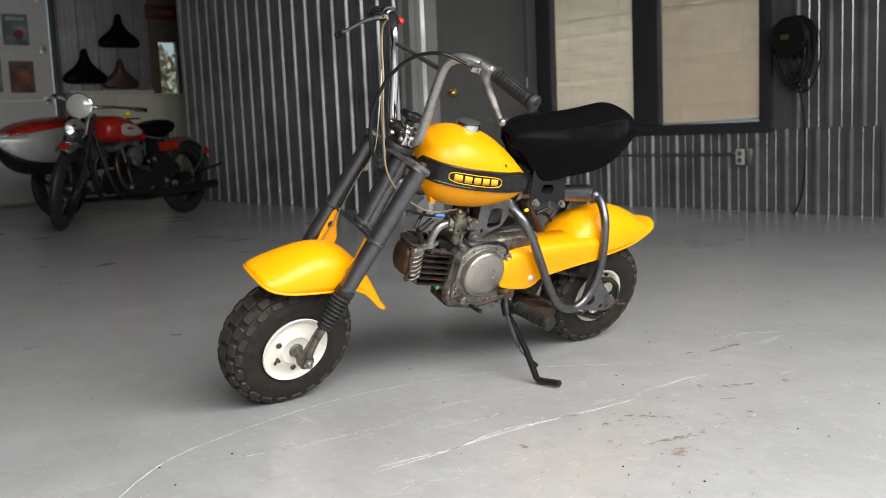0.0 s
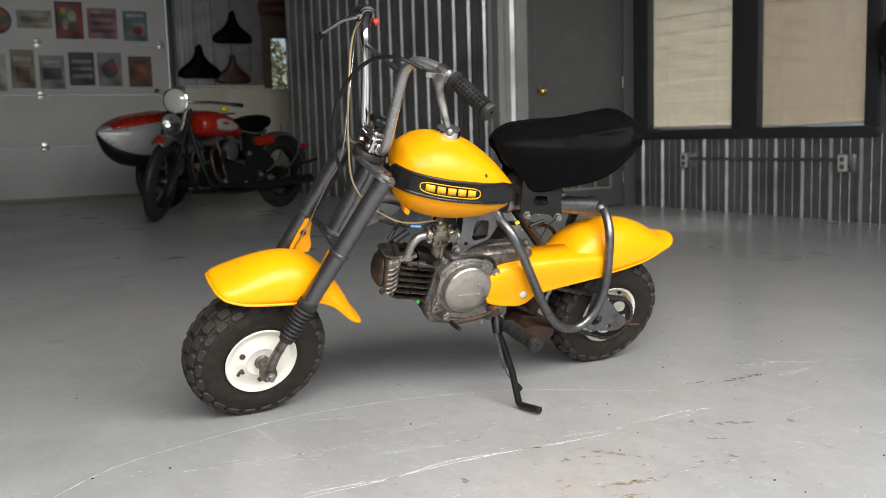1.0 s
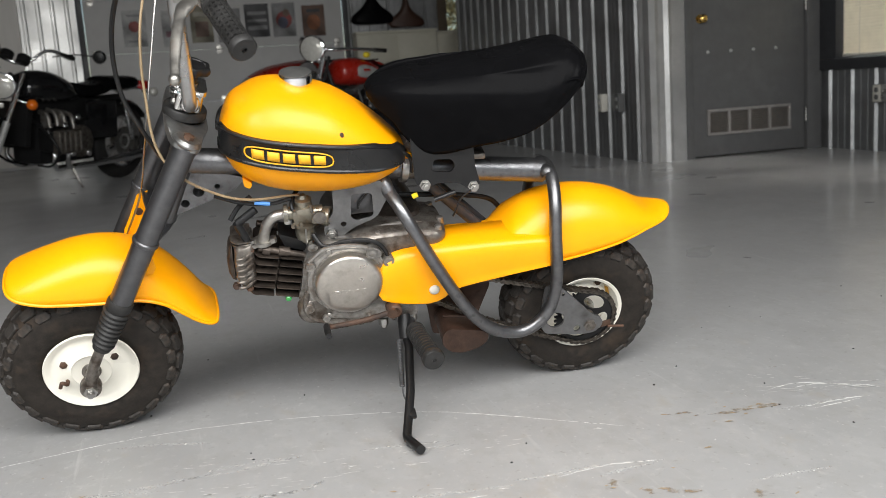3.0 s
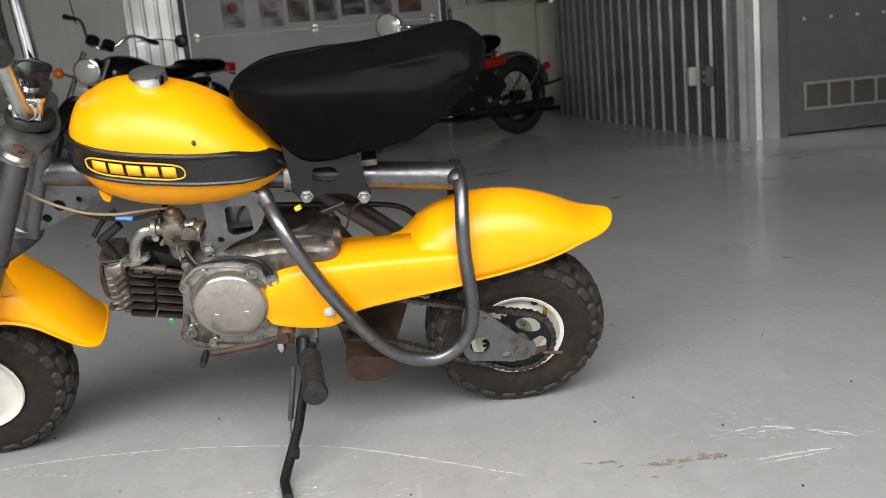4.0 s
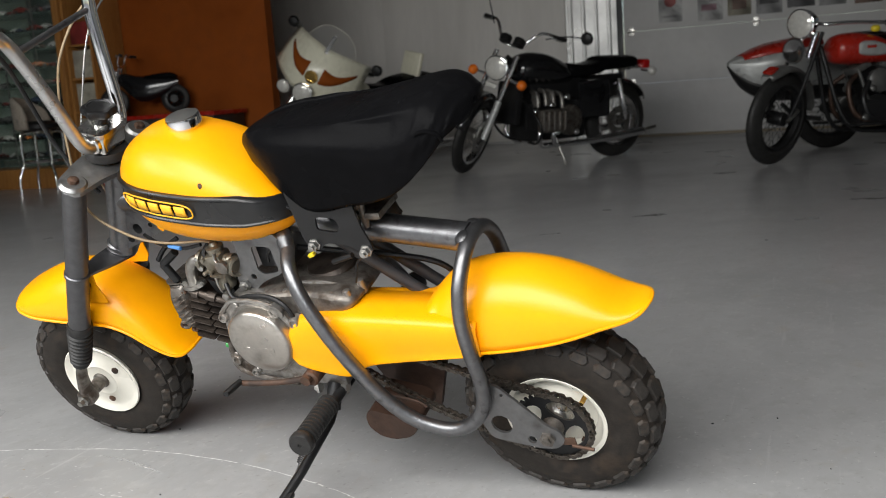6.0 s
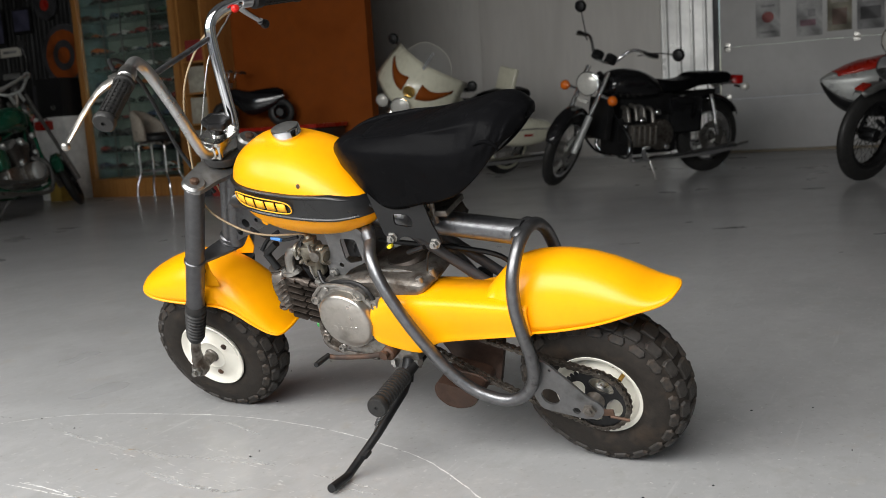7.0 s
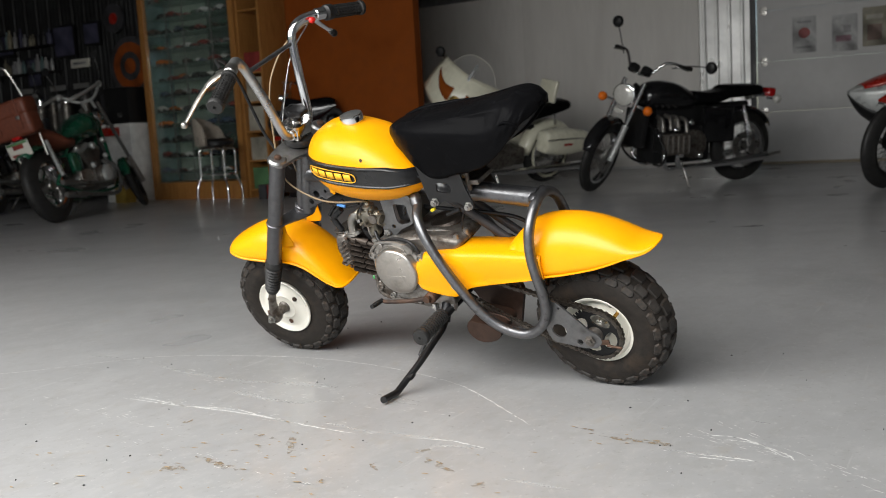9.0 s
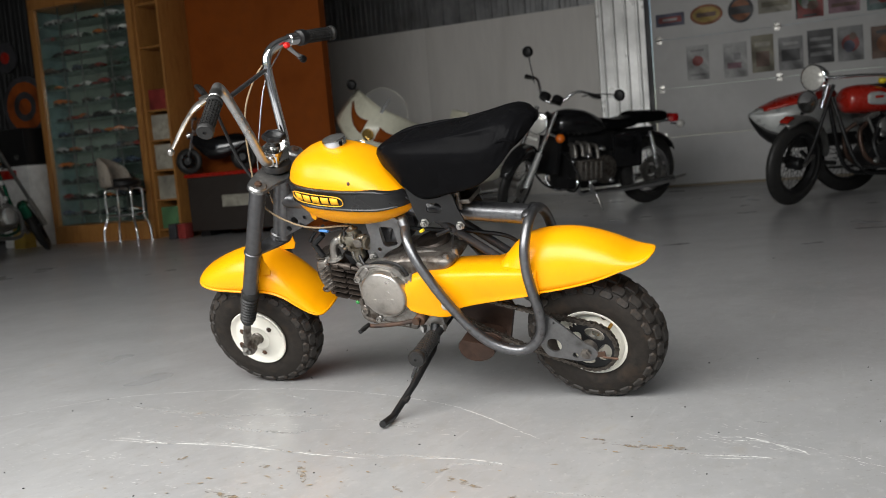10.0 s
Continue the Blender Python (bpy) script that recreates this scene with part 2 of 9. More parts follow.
    l.new(c, b.inputs["Base Color"])
    return m


FLOOR = floor_material()


def broken(name, col, rough, lo, hi, scale):
    """A mark on the floor that covers it in flecks: noise decides where the floor shows through."""
    m = surface(name, col, rough, var=0.15, scale=60)
    n, l = m.node_tree.nodes, m.node_tree.links
    b = n["Principled BSDF"]
    co = n.new("ShaderNodeTexCoord")
    t = n.new("ShaderNodeTexNoise")
    t.inputs["Scale"].default_value, t.inputs["Detail"].default_value = scale, 6
    l.new(co.outputs["Object"], t.inputs["Vector"])
    r = n.new("ShaderNodeMapRange")
    r.inputs["From Min"].default_value, r.inputs["From Max"].default_value = lo, hi
    l.new(t.outputs["Fac"], r.inputs["Value"])
    l.new(r.outputs["Result"], b.inputs["Alpha"])
    return m


CHALK = broken("white_scratch", (0.74, 0.74, 0.72), 0.8, 0.23, 0.47, 90)
CHALK_FAINT = broken("faint_scratch", (0.68, 0.68, 0.66), 0.8, 0.50, 0.68, 130)
STAIN = broken("brown_stain", (0.31, 0.24, 0.155), 0.75, 0.46, 0.68, 48)
DARK_STAIN = broken("dark_mark", (0.16, 0.16, 0.155), 0.6, 0.36, 0.6, 14)


# ---------------------------------------------------------------- mesh tools
def catmull(pts, k=6):
    """A smooth polyline through pts, k steps to a span."""
    p = [Vector(q) for q in pts]
    p = [p[0] * 2 - p[1]] + p + [p[-1] * 2 - p[-2]]
    out = []
    for i in range(1, len(p) - 2):
        a, b, c, d = p[i - 1:i + 3]
        for j in range(k):
            t = j / k
            out.append(0.5 * (2 * b + (c - a) * t + (2 * a - 5 * b + 4 * c - d) * t * t + (3 * b - 3 * c + d - a) * t ** 3))
    out.append(p[-2])
    return out


def smooth_rows(rows, k=4):
    """Rows of numbers, filled in smoothly between one another."""
    a = np.array(rows, float)
    a = np.vstack([2 * a[0] - a[1], a, 2 * a[-1] - a[-2]])
    out = []
    for i in range(1, len(a) - 2):
        p, q, r, s = a[i - 1:i + 3]
        for j in range(k):
            t = j / k
            out.append(0.5 * (2 * q + (r - p) * t + (2 * p - 5 * q + 4 * r - s) * t * t + (3 * q - 3 * r + s - p) * t ** 3))
    out.append(a[-2])
    return out


def loft(bm, rings, closed=True, caps=True):
    rows = [[bm.verts.new(v) for v in ring] for ring in rings]
    n = len(rows[0])
    for a, b in zip(rows, rows[1:]):
        for i in range(n if closed else n - 1):
            j = (i + 1) % n
            bm.faces.new((a[i], a[j], b[j], b[i]))
    if caps and closed:
        bm.faces.new(rows[0][::-1])
        bm.faces.new(rows[-1])
    return rows


def tube(bm, pts, r, n=10, k=6, smooth=True, flat=1.0):
    """A round bar along pts; r is one radius or one for each point."""
    line = catmull(pts, k) if smooth and len(pts) > 2 else [Vector(p) for p in pts]
    if isinstance(r, (list, tuple)):
        at = np.linspace(0, len(r) - 1, len(line))
        radii = [float(v) for v in np.interp(at, range(len(r)), r)]
    else:
        radii = [r] * len(line)
    rings, side = [], None
    for i, p in enumerate(line):
        way = (line[min(i + 1, len(line) - 1)] - line[max(i - 1, 0)]).normalized()
        if side is None:
            side = way.cross(Vector((0, 0, 1)) if abs(way.z) < 0.9 else Vector((1, 0, 0)))
        side = (side - way * side.dot(way)).normalized()
        up = way.cross(side)
        rings.append([p + radii[i] * (math.cos(a) * side + flat * math.sin(a) * up) for a in (2 * math.pi * j / n for j in range(n))])
    loft(bm, rings)
    return bm


def axis_matrix(at, way, turn=0.0):
    """A pose at a place whose z points along way."""
    return Matrix.Translation(at) @ Vector(way).to_track_quat("Z", "Y").to_matrix().to_4x4() @ Matrix.Rotation(turn, 4, "Z")


def lathe(bm, profile, m, n=24, caps=True):
    """Turn (radius, height) pairs round the z of m."""
    rings = [[m @ Vector((max(r, 1e-5) * math.cos(a), max(r, 1e-5) * math.sin(a), h)) for a in (2 * math.pi * i / n for i in range(n))] for r, h in profile]
    loft(bm, rings, caps=caps)
    return bm


def rod(bm, a, b, r, n=12, bevel=0.0):
    a, b = Vector(a), Vector(b)
    h = (b - a).length
    prof = [(r, 0), (r, h)] if not bevel else [(r - bevel, 0), (r, bevel), (r, h - bevel), (r - bevel, h)]
    return lathe(bm, prof, axis_matrix(a, b - a), n)


def block(bm, size, m=None, bevel=0.0, seg=2):
    """A box of that size, centred on m, its edges rounded."""
    made = bmesh.ops.create_cube(bm, size=1.0, matrix=(m or Matrix()) @ Matrix.Diagonal((*size, 1)))
    if bevel:
        edges = list({e for v in made["verts"] for e in v.link_edges})
        bmesh.ops.bevel(bm, geom=edges, offset=bevel, segments=seg, profile=0.6, affect="EDGES")
    return bm


def span(bm, lo, hi, bevel=0.0):
    """A box between two corners."""
    lo, hi = Vector(lo), Vector(hi)
    return block(bm, hi - lo, Matrix.Translation((lo + hi) / 2), bevel)


def ball(bm, at, size, n=16):
    size = size if isinstance(size, (tuple, list)) else (size,) * 3
    bmesh.ops.create_uvsphere(bm, u_segments=n, v_segments=max(6, n // 2), radius=1.0, matrix=Matrix.Translation(at) @ Matrix.Diagonal((*size, 1)))
    return bm


def plate(bm, outer, thick, m, holes=()):
    """A flat plate with that outline in m's x and y, and holes through it."""
    edges = []
    for loop in (outer, *holes):
        vs = [bm.verts.new(m @ Vector((x, y, -thick / 2))) for x, y in loop]
        edges += [bm.edges.new((vs[i], vs[(i + 1) % len(vs)])) for i in range(len(vs))]
    made = bmesh.ops.triangle_fill(bm, edges=edges, use_beauty=True)
    faces = [g for g in made["geom"] if isinstance(g, bmesh.types.BMFace)]
    ext = bmesh.ops.extrude_face_region(bm, geom=faces)
    bmesh.ops.translate(bm, verts=[g for g in ext["geom"] if isinstance(g, bmesh.types.BMVert)], vec=m.to_3x3() @ Vector((0, 0, thick)))
    return bm


def circle(x, y, r, n=14):
    return [(x + r * math.cos(2 * math.pi * i / n), y + r * math.sin(2 * math.pi * i / n)) for i in range(n)]


def rounded(pts, r, n=3):
    """An outline with its corners rounded."""
    out = []
    for i, p in enumerate(pts):
        p, a, b = Vector(p), Vector(pts[i - 1]), Vector(pts[(i + 1) % len(pts)])
        u, v = (a - p), (b - p)
        d = min(r, u.length * 0.45, v.length * 0.45)
        u, v = p + u.normalized() * d, p + v.normalized() * d
        for j in range(n + 1):
            t = j / n
            out.append(tuple(u * (1 - t) ** 2 + p * 2 * t * (1 - t) + v * t * t))
    return out


def part(name, bm, material, parent, label="", smooth=40.0, solid=0.0):
    """One mesh object under a thing or a part. smooth: edges sharper than this stay hard; solid: wall thickness."""
    bmesh.ops.recalc_face_normals(bm, faces=bm.faces)
    me = bpy.data.meshes.new(name)
    bm.to_mesh(me)
    bm.free()
    me.materials.append(material)
    if smooth:
        me.shade_smooth()
        me.set_sharp_from_angle(angle=radians(smooth))
    ob = new(name, me)
    ob.parent = parent
    if solid:
        mod = ob.modifiers.new("thickness", "SOLIDIFY")
        mod.thickness, mod.offset = solid, -1
    if label:
        tagged(ob, label)
    return ob


def thing(name, m, label, category, group="", kind=""):
    """A top-level thing: an Empty at its base."""
    ob = new(name)
    ob.empty_display_size = 0.1
    ob.matrix_world = m
    return tagged(ob, label, category, group, kind)


def single(name, bm, material, label, category, group="", kind="", m=None, smooth=40.0):
    """A thing of one mesh."""
    ob = part(name, bm, material, None, "", smooth)
    if m:
        ob.matrix_world = m
    return tagged(ob, label, category, group, kind)


def BM():
    return bmesh.new()


XZ = Matrix(((1, 0, 0, 0), (0, 0, -1, 0), (0, 1, 0, 0), (0, 0, 0, 1)))  # a plate's x, y as x, z; its thickness along -y


def at_y(y):
    return Matrix.Translation((0, y, 0)) @ XZ

# ---------------------------------------------------------------- the setting
H = 3.6  # ceiling


def structure(name, bm, material, label, category, smooth=30.0, parent=None):
    ob = part(name, bm, material, parent, "", smooth)
    return tagged(ob, label, category, kind="structure")


def box_structure(name, lo, hi, material, label, category):
    return structure(name, span(BM(), lo, hi), material, label, category)


box_structure("floor", (-12.2, -9.4, -0.12), (1.32, 8.2, 0.0), FLOOR, "glossy grey painted concrete floor with scuffs and stains", "floor")
g = BM()
bmesh.ops.create_grid(g, x_segments=2, y_segments=2, size=600, matrix=Matrix.Translation((0, 0, -0.14)))
structure("ground", g, ASPHALT, "pale concrete yard outside the building", "ground")
box_structure("ceiling", (-12.2, -9.4, H), (1.32, 8.2, H + 0.15), CEILING, "plain grey sheet ceiling", "ceiling")


def ribbed(bm, a, b, z0, z1, out, pitch=0.229, rib=0.019, first=0.06, minor=True):
    """Ribbed metal sheet from a to b on the floor plan, its ribs standing out along `out`."""
    a, b, out = Vector((*a, 0)), Vector((*b, 0)), Vector((*out, 0)).normalized()
    way = (b - a).normalized()
    length = (b - a).length
    prof = [(0.0, 0.0)]
    s = first
    while s + 0.05 < length:
        prof += [(s - 0.024, 0), (s - 0.011, rib), (s + 0.011, rib), (s + 0.024, 0)]
        if minor and s + pitch * 0.72 < length:
            for f in (0.36, 0.66):
                c = s + pitch * f
                prof += [(c - 0.008, 0), (c - 0.003, 0.0035), (c + 0.003, 0.0035), (c + 0.008, 0)]
        s += pitch
    prof.append((length, 0.0))
    front = [[a + way * s + out * d + Vector((0, 0, z)) for s, d in prof] for z in (z0, z1)]
    loft(bm, front, closed=False, caps=False)
    return bm


def ribbed_wall(name, a, b, z0, z1, out, label, material=None, **kw):
    """A plain wall 0.1 thick with ribbed sheet on its face."""
    o = Vector((*out, 0)).normalized()
    lo, hi = Vector((*a, z0)), Vector((*b, z1))
    back = BM()
    p = [Vector((*a, z0)) - o * 0.003, Vector((*b, z0)) - o * 0.003, Vector((*b, z0)) - o * 0.1, Vector((*a, z0)) - o * 0.1]
    loft(back, [p, [q + Vector((0, 0, z1 - z0)) for q in p]])
    wall = structure(name, back, PLASTER, label, "wall")
    part("ribbed_sheet", ribbed(BM(), a, b, z0, z1, out, **kw), material or WALL_METAL, wall, "ribbed galvanised metal sheet", smooth=0)
    return wall


# long ribbed wall beside the door recess
ribbed_wall("wall_ribbed", (-10.35, 4.72), (-6.06, 4.72), 0, H, (0, -1), "ribbed galvanised metal wall", first=0.1)
# bright corner trim where the wall turns into the recess
c = BM()
loft(c, [[Vector((x, y, z)) for x, y in ((-6.06, 4.70), (-6.02, 4.685), (-5.99, 4.70), (-5.95, 4.70), (-5.93, 4.685), (-5.88, 4.685), (-5.875, 4.73), (-5.89, 4.76),
                                          (-5.89, 4.80), (-5.875, 4.83), (-5.89, 4.86), (-5.89, 4.96), (-6.06, 4.96))] for z in (0, H)])
structure("corner_trim", c, TRIM_METAL, "bright folded metal corner trim", "trim", 0)
# recess wall with the grey door
XD = -5.90
w = BM()
span(w, (XD - 0.12, 4.96, 2.12), (XD, 6.06, H))
span(w, (XD - 0.12, 6.045, 0), (XD, 6.06, 2.12))
structure("wall_recess", w, FRAME_DARK, "dark painted wall round a service door", "wall")
door = structure("door_1", span(BM(), (XD - 0.06, 5.02, 0.012), (XD - 0.015, 5.925, 2.06), 0.003), DOOR_GREY, "closed grey steel service door with a floor grille", "door")
f = BM()
span(f, (XD - 0.11, 4.962, 0), (XD + 0.015, 5.015, 2.118), 0.004)
span(f, (XD - 0.11, 5.93, 0), (XD + 0.015, 6.043, 2.118), 0.004)
span(f, (XD - 0.11, 5.015, 2.065), (XD + 0.015, 5.93, 2.118), 0.004)
part("door_frame", f, DOOR_GREY, door)
k = BM()
lathe(k, [(0.03, 0), (0.03, 0.006), (0.012, 0.01), (0.012, 0.035), (0.026, 0.045), (0.028, 0.06), (0.018, 0.07), (0.0, 0.072)], axis_matrix((XD - 0.015, 5.09, 0.955), (1, 0, 0)), 18)
part("door_knob", k, BRASS, door, "brass door knob")
LOUVRE = surface("dusty_louvre", (0.13, 0.115, 0.10), 0.6, var=0.15, scale=30)
gr = BM()
y0, y1, z0, z1 = 5.13, 5.80, 0.155, 0.335
span(gr, (XD - 0.014, y0, z0), (XD + 0.004, y1, z0 + 0.018), 0.002)
span(gr, (XD - 0.014, y0, z1 - 0.018), (XD + 0.004, y1, z1), 0.002)
for i in range(5):
    y = y0 + (y1 - y0 - 0.02) * i / 4
    span(gr, (XD - 0.014, y, z0 + 0.018), (XD + 0.004, y + 0.02, z1 - 0.018), 0.002)
grille = part("grille", gr, surface("dusty_grille_paint", (0.26, 0.245, 0.235), 0.6, var=0.15, scale=30), door, "dusty pale louvred door grille")
for i in range(9):
    s = BM()
    z = z0 + 0.026 + i * 0.0155
    block(s, (0.012, y1 - y0 - 0.04, 0.003), Matrix.Translation((XD - 0.006, (y0 + y1) / 2, z)) @ Matrix.Rotation(radians(40), 4, "Y"))
    part("slat", s, LOUVRE, grille)
for i in range(4):
    s = BM()
    lathe(s, [(0.012, 0), (0.012, 0.003), (0.006, 0.007), (0, 0.008)], axis_matrix((XD - 0.015, 5.15 + 0.18 * i, 0.73), (1, 0, 0)), 10)
    part("stud", s, SILVER_AND_GLINT, door)
for z in (0.25, 1.03, 1.82):
    s = BM()
    rod(s, (XD - 0.004, 5.93, z - 0.05), (XD - 0.004, 5.93, z + 0.05), 0.008)
    part("hinge", s, STEEL, door)

# window wall, with two blinds behind one dark frame
YW, WX0, WX1, WZ0, WZ1 = 6.06, -5.80, -3.63, 0.57, 2.02
ribbed_wall("wall_window", (XD, YW), (1.2, YW), 0, WZ0, (0, -1), "ribbed galvanised metal wall under the windows", first=0.09)
ribbed_wall("wall_window_side", (WX1, YW), (1.2, YW), WZ0, H, (0, -1), "ribbed galvanised metal wall beside the windows", first=0.195)
box_structure("wall_over_window", (XD, YW, WZ1), (WX1, YW + 0.1, H), FRAME_DARK, "dark panel above the windows", "wall")
win = structure("window_1", span(BM(), (XD, YW - 0.03, WZ0 - 0.02), (WX1 + 0.02, YW + 0.11, WZ0 + 0.055), 0.006), FRAME_DARK, "dark framed double window with lowered cream blinds", "window")
fr = BM()
span(fr, (XD, YW - 0.03, WZ0 + 0.055), (-5.715, YW + 0.11, WZ1), 0.005)
span(fr, (WX1 - 0.075, YW - 0.03, WZ0 + 0.055), (WX1 + 0.02, YW + 0.11, WZ1), 0.005)
span(fr, (XD, YW - 0.03, WZ1), (WX1 + 0.02, YW + 0.11, WZ1 + 0.07), 0.005)
part("window_frame", fr, FRAME_DARK, win)
part("mullion", span(BM(), (-4.825, YW - 0.022, WZ0 + 0.055), (-4.585, YW + 0.11, WZ1), 0.006), FRAME_DARK, win)
for x0, x1 in ((-5.715, -4.825), (-4.585, -3.705)):
    pane = part("pane", span(BM(), (x0, YW + 0.085, WZ0 + 0.055), (x1, YW + 0.091, WZ1)), GLASS, win)
    pane.visible_shadow = False


def translucent(name, col):
    m = surface(name, col, 0.6, var=0.06, scale=12, col2=tuple(c * 0.88 for c in col), spread=0.4)
    n, l = m.node_tree.nodes, m.node_tree.links
    b = n["Principled BSDF"]
    t = n.new("ShaderNodeBsdfTranslucent")
    l.new(b.inputs["Base Color"].links[0].from_socket, t.inputs["Color"])
    mix = n.new("ShaderNodeMixShader")
    mix.inputs[0].default_value = 0.62
    l.new(b.outputs["BSDF"], mix.inputs[1])
    l.new(t.outputs["BSDF"], mix.inputs[2])
    l.new(mix.outputs["Shader"], n["Material Output"].inputs["Surface"])
    return m


BLIND = translucent("cream_blind_slat", (0.88, 0.81, 0.66))


def blind(x0, x1, tilt, zlow, kinks, material):
    root = thing("window_blind", Matrix.Translation(((x0 + x1) / 2, YW + 0.03, zlow)), "lowered cream slatted blind with bent slats in the window", "blind", "window blinds")
    w = x1 - x0
    rng = random.Random(int(100 * w) + kinks)
    bm = BM()
    n = int((WZ1 - zlow) / 0.021)
    bent = {rng.randrange(3, n - 8): rng.uniform(-1, 1) for _ in range(kinks)}
    for i in range(n):
        z = 0.02 + i * 0.021
        fall = tilt * max(0.0, 1 - i / 14)
        a = radians(62 + rng.uniform(-3, 3) + (18 * bent[i] if i in bent else 0))
        rows = []
        for s in np.linspace(-0.5, 0.5, 9):
            d = fall * (s + 0.5) + 0.0012 * math.sin(9 * s + i)
            if i in bent:
                d += 0.008 * bent[i] * math.exp(-((s - 0.2 * bent[i]) / 0.16) ** 2)
            c, q = 0.0125 * math.cos(a), 0.0125 * math.sin(a)
            rows.append([Vector((s * w, -c, z + d - q)), Vector((s * w, -0.0015, z + d)), Vector((s * w, c, z + d + q))])
        loft(bm, rows, closed=False, caps=False)
    part("slats", bm, material, root, smooth=60)
    rail = BM()
    block(rail, (w, 0.022, 0.016), Matrix.Translation((0, 0, 0.0 + tilt * 0.5)) @ Matrix.Rotation(-math.atan2(tilt, w), 4, "Y"), 0.003)
    part("bottom_rail", rail, OFF_WHITE, root)
    for s in (-0.3, 0.3):
        part("cord", rod(BM(), (s * w, -0.014, 0.0), (s * w, -0.014, WZ1 - zlow), 0.0012, 6), OFF_WHITE, root)
    part("pull_cord", tube(BM(), [(w * 0.33, -0.02, WZ1 - zlow), (w * 0.335, -0.022, 0.9), (w * 0.33, -0.02, 0.72)], 0.002, 6), OFF_WHITE, root)
    return root


blind(-5.705, -4.835, 0.0, 0.645, 3, BLIND)
blind(-4.575, -3.715, 0.018, 0.632, 6, translucent("tan_blind_slat", (0.66, 0.56, 0.44)))

# outlets and conduit under the window, reel on the wall
for x, y in ((-5.28, 0), (-3.84, 0)):
    o = thing("wall_outlet", Matrix.Translation((x, YW, 0.385)), "metal-boxed electric wall outlet on the ribbed wall", "outlet", "wall outlets")
    part("box", span(BM(), (-0.04, -0.05, -0.058), (0.04, -0.001, 0.058), 0.004), STEEL, o)
    part("cover", span(BM(), (-0.036, -0.056, -0.054), (0.036, -0.051, 0.054), 0.002), OFF_WHITE, o)
    for z in (-0.024, 0.024):
        part("socket", lathe(BM(), [(0.017, 0), (0.017, 0.004), (0.014, 0.006), (0, 0.006)], axis_matrix((0, -0.056, z), (0, -1, 0)), 14), DOOR_GREY, o)
for x, pale in ((-6.61, True), (-6.33, False)):
    o = thing("wall_outlet", Matrix.Translation((x, 4.70, 0.415)), "pale switch box low on the ribbed wall" if pale else "grey electric outlet box low on the ribbed wall", "outlet", "wall outlets")
    part("box", span(BM(), (-0.035, -0.05, -0.065), (0.035, 0.0, 0.065), 0.004), OFF_WHITE if pale else DOOR_GREY, o)
    for z in (-0.026, 0.026):
        part("socket", lathe(BM(), [(0.015, 0), (0.015, 0.004), (0.012, 0.006), (0, 0.006)], axis_matrix((0, -0.0505, z), (0, -1, 0)), 14), SILVER_AND_GLINT, o)
single("conduit", rod(BM(), (-5.24, YW - 0.03, 0.40), (-3.88, YW - 0.03, 0.405), 0.009), STEEL, "thin metal conduit between two wall outlets", "conduit")

# far wall with the sectional garage door
XG = -11.6
ribbed_wall("wall_far_left", (XG, -9.4), (XG, 0.06), 2.36, H, (1, 0), "ribbed metal wall above the white panels")
box_structure("wall_far_base", (XG - 0.1, -9.4, 0), (XG - 0.003, 0.06, 2.36), PLASTER, "wall behind the white panels", "wall")
ribbed_wall("wall_far_pier", (XG, 0.06), (XG, 0.66), 0, H, (1, 0), "shiny ribbed metal pier beside the garage door", material=POST_METAL, pitch=0.15, rib=0.03, minor=False)
box_structure("wall_over_door", (XG - 0.1, 0.66, 2.98), (XG, 3.72, H), DOOR_GREY, "wall above the garage door", "wall")
ribbed_wall("wall_far_right", (XG, 3.72), (XG, 4.86), 0, H, (1, 0), "ribbed metal wall beside the garage door", pitch=0.229)
w = BM()
span(w, (XG - 0.1, 4.86, 0), (XG, 4.98, H))
span(w, (XG - 0.1, 5.22, 0), (XG, 8.2, H))
span(w, (XG - 0.1, 4.98, 0), (XG, 5.22, 1.25))
span(w, (XG - 0.1, 4.98, 1.92), (XG, 5.22, H))
structure("wall_far_corner", w, surface("brown_panelling", (0.10, 0.075, 0.05), 0.6, var=0.15, scale=10), "dim brown wall with a small window", "wall")
win = structure("window_2", span(BM(), (XG - 0.08, 4.98, 1.25), (XG + 0.01, 5.22, 1.275)), OFF_WHITE, "small bright window in the far corner", "window")
p = part("pane", span(BM(), (XG - 0.06, 4.98, 1.275), (XG - 0.054, 5.22, 1.92)), GLASS, win)
p.visible_shadow = False
box_structure("wall_back_corner", (-12.2, 8.1, 0), (-5.9, 8.2, H), PLASTER, "plain wall closing the back corner", "wall")
box_structure("wall_recess_back", (-6.06, 4.97, 0), (-6.03, 8.1, H), PLASTER, "plain wall behind the recess", "wall")
box_structure("wall_south", (-12.2, -9.4, 0), (1.2, -9.3, H), PLASTER, "plain side wall", "wall")
# bay opening behind the camera
w = BM()
span(w, (1.2, -9.4, 0), (1.32, -2.3, H))
span(w, (1.2, 4.7, 0), (1.32, 6.16, H))
span(w, (1.2, -2.3, 3.3), (1.32, 4.7, H))
structure("wall_bay", w, PLASTER, "front wall round the open bay door", "wall")

# white wall panels left of the pier
wp = structure("white_panels", span(BM(), (XG - 0.003, -9.3, 0), (XG + 0.004, 0.06, 0.03)), DOOR_WHITE, "white steel wall panels with faint joints", "panel")
for i in range(4):
    part("panel", span(BM(), (XG - 0.002, -9.3 + 2.34 * i, 0.03), (XG + 0.03, -9.3 + 2.34 * i + 2.338, 2.355), 0.001), PANEL_WHITE, wp)

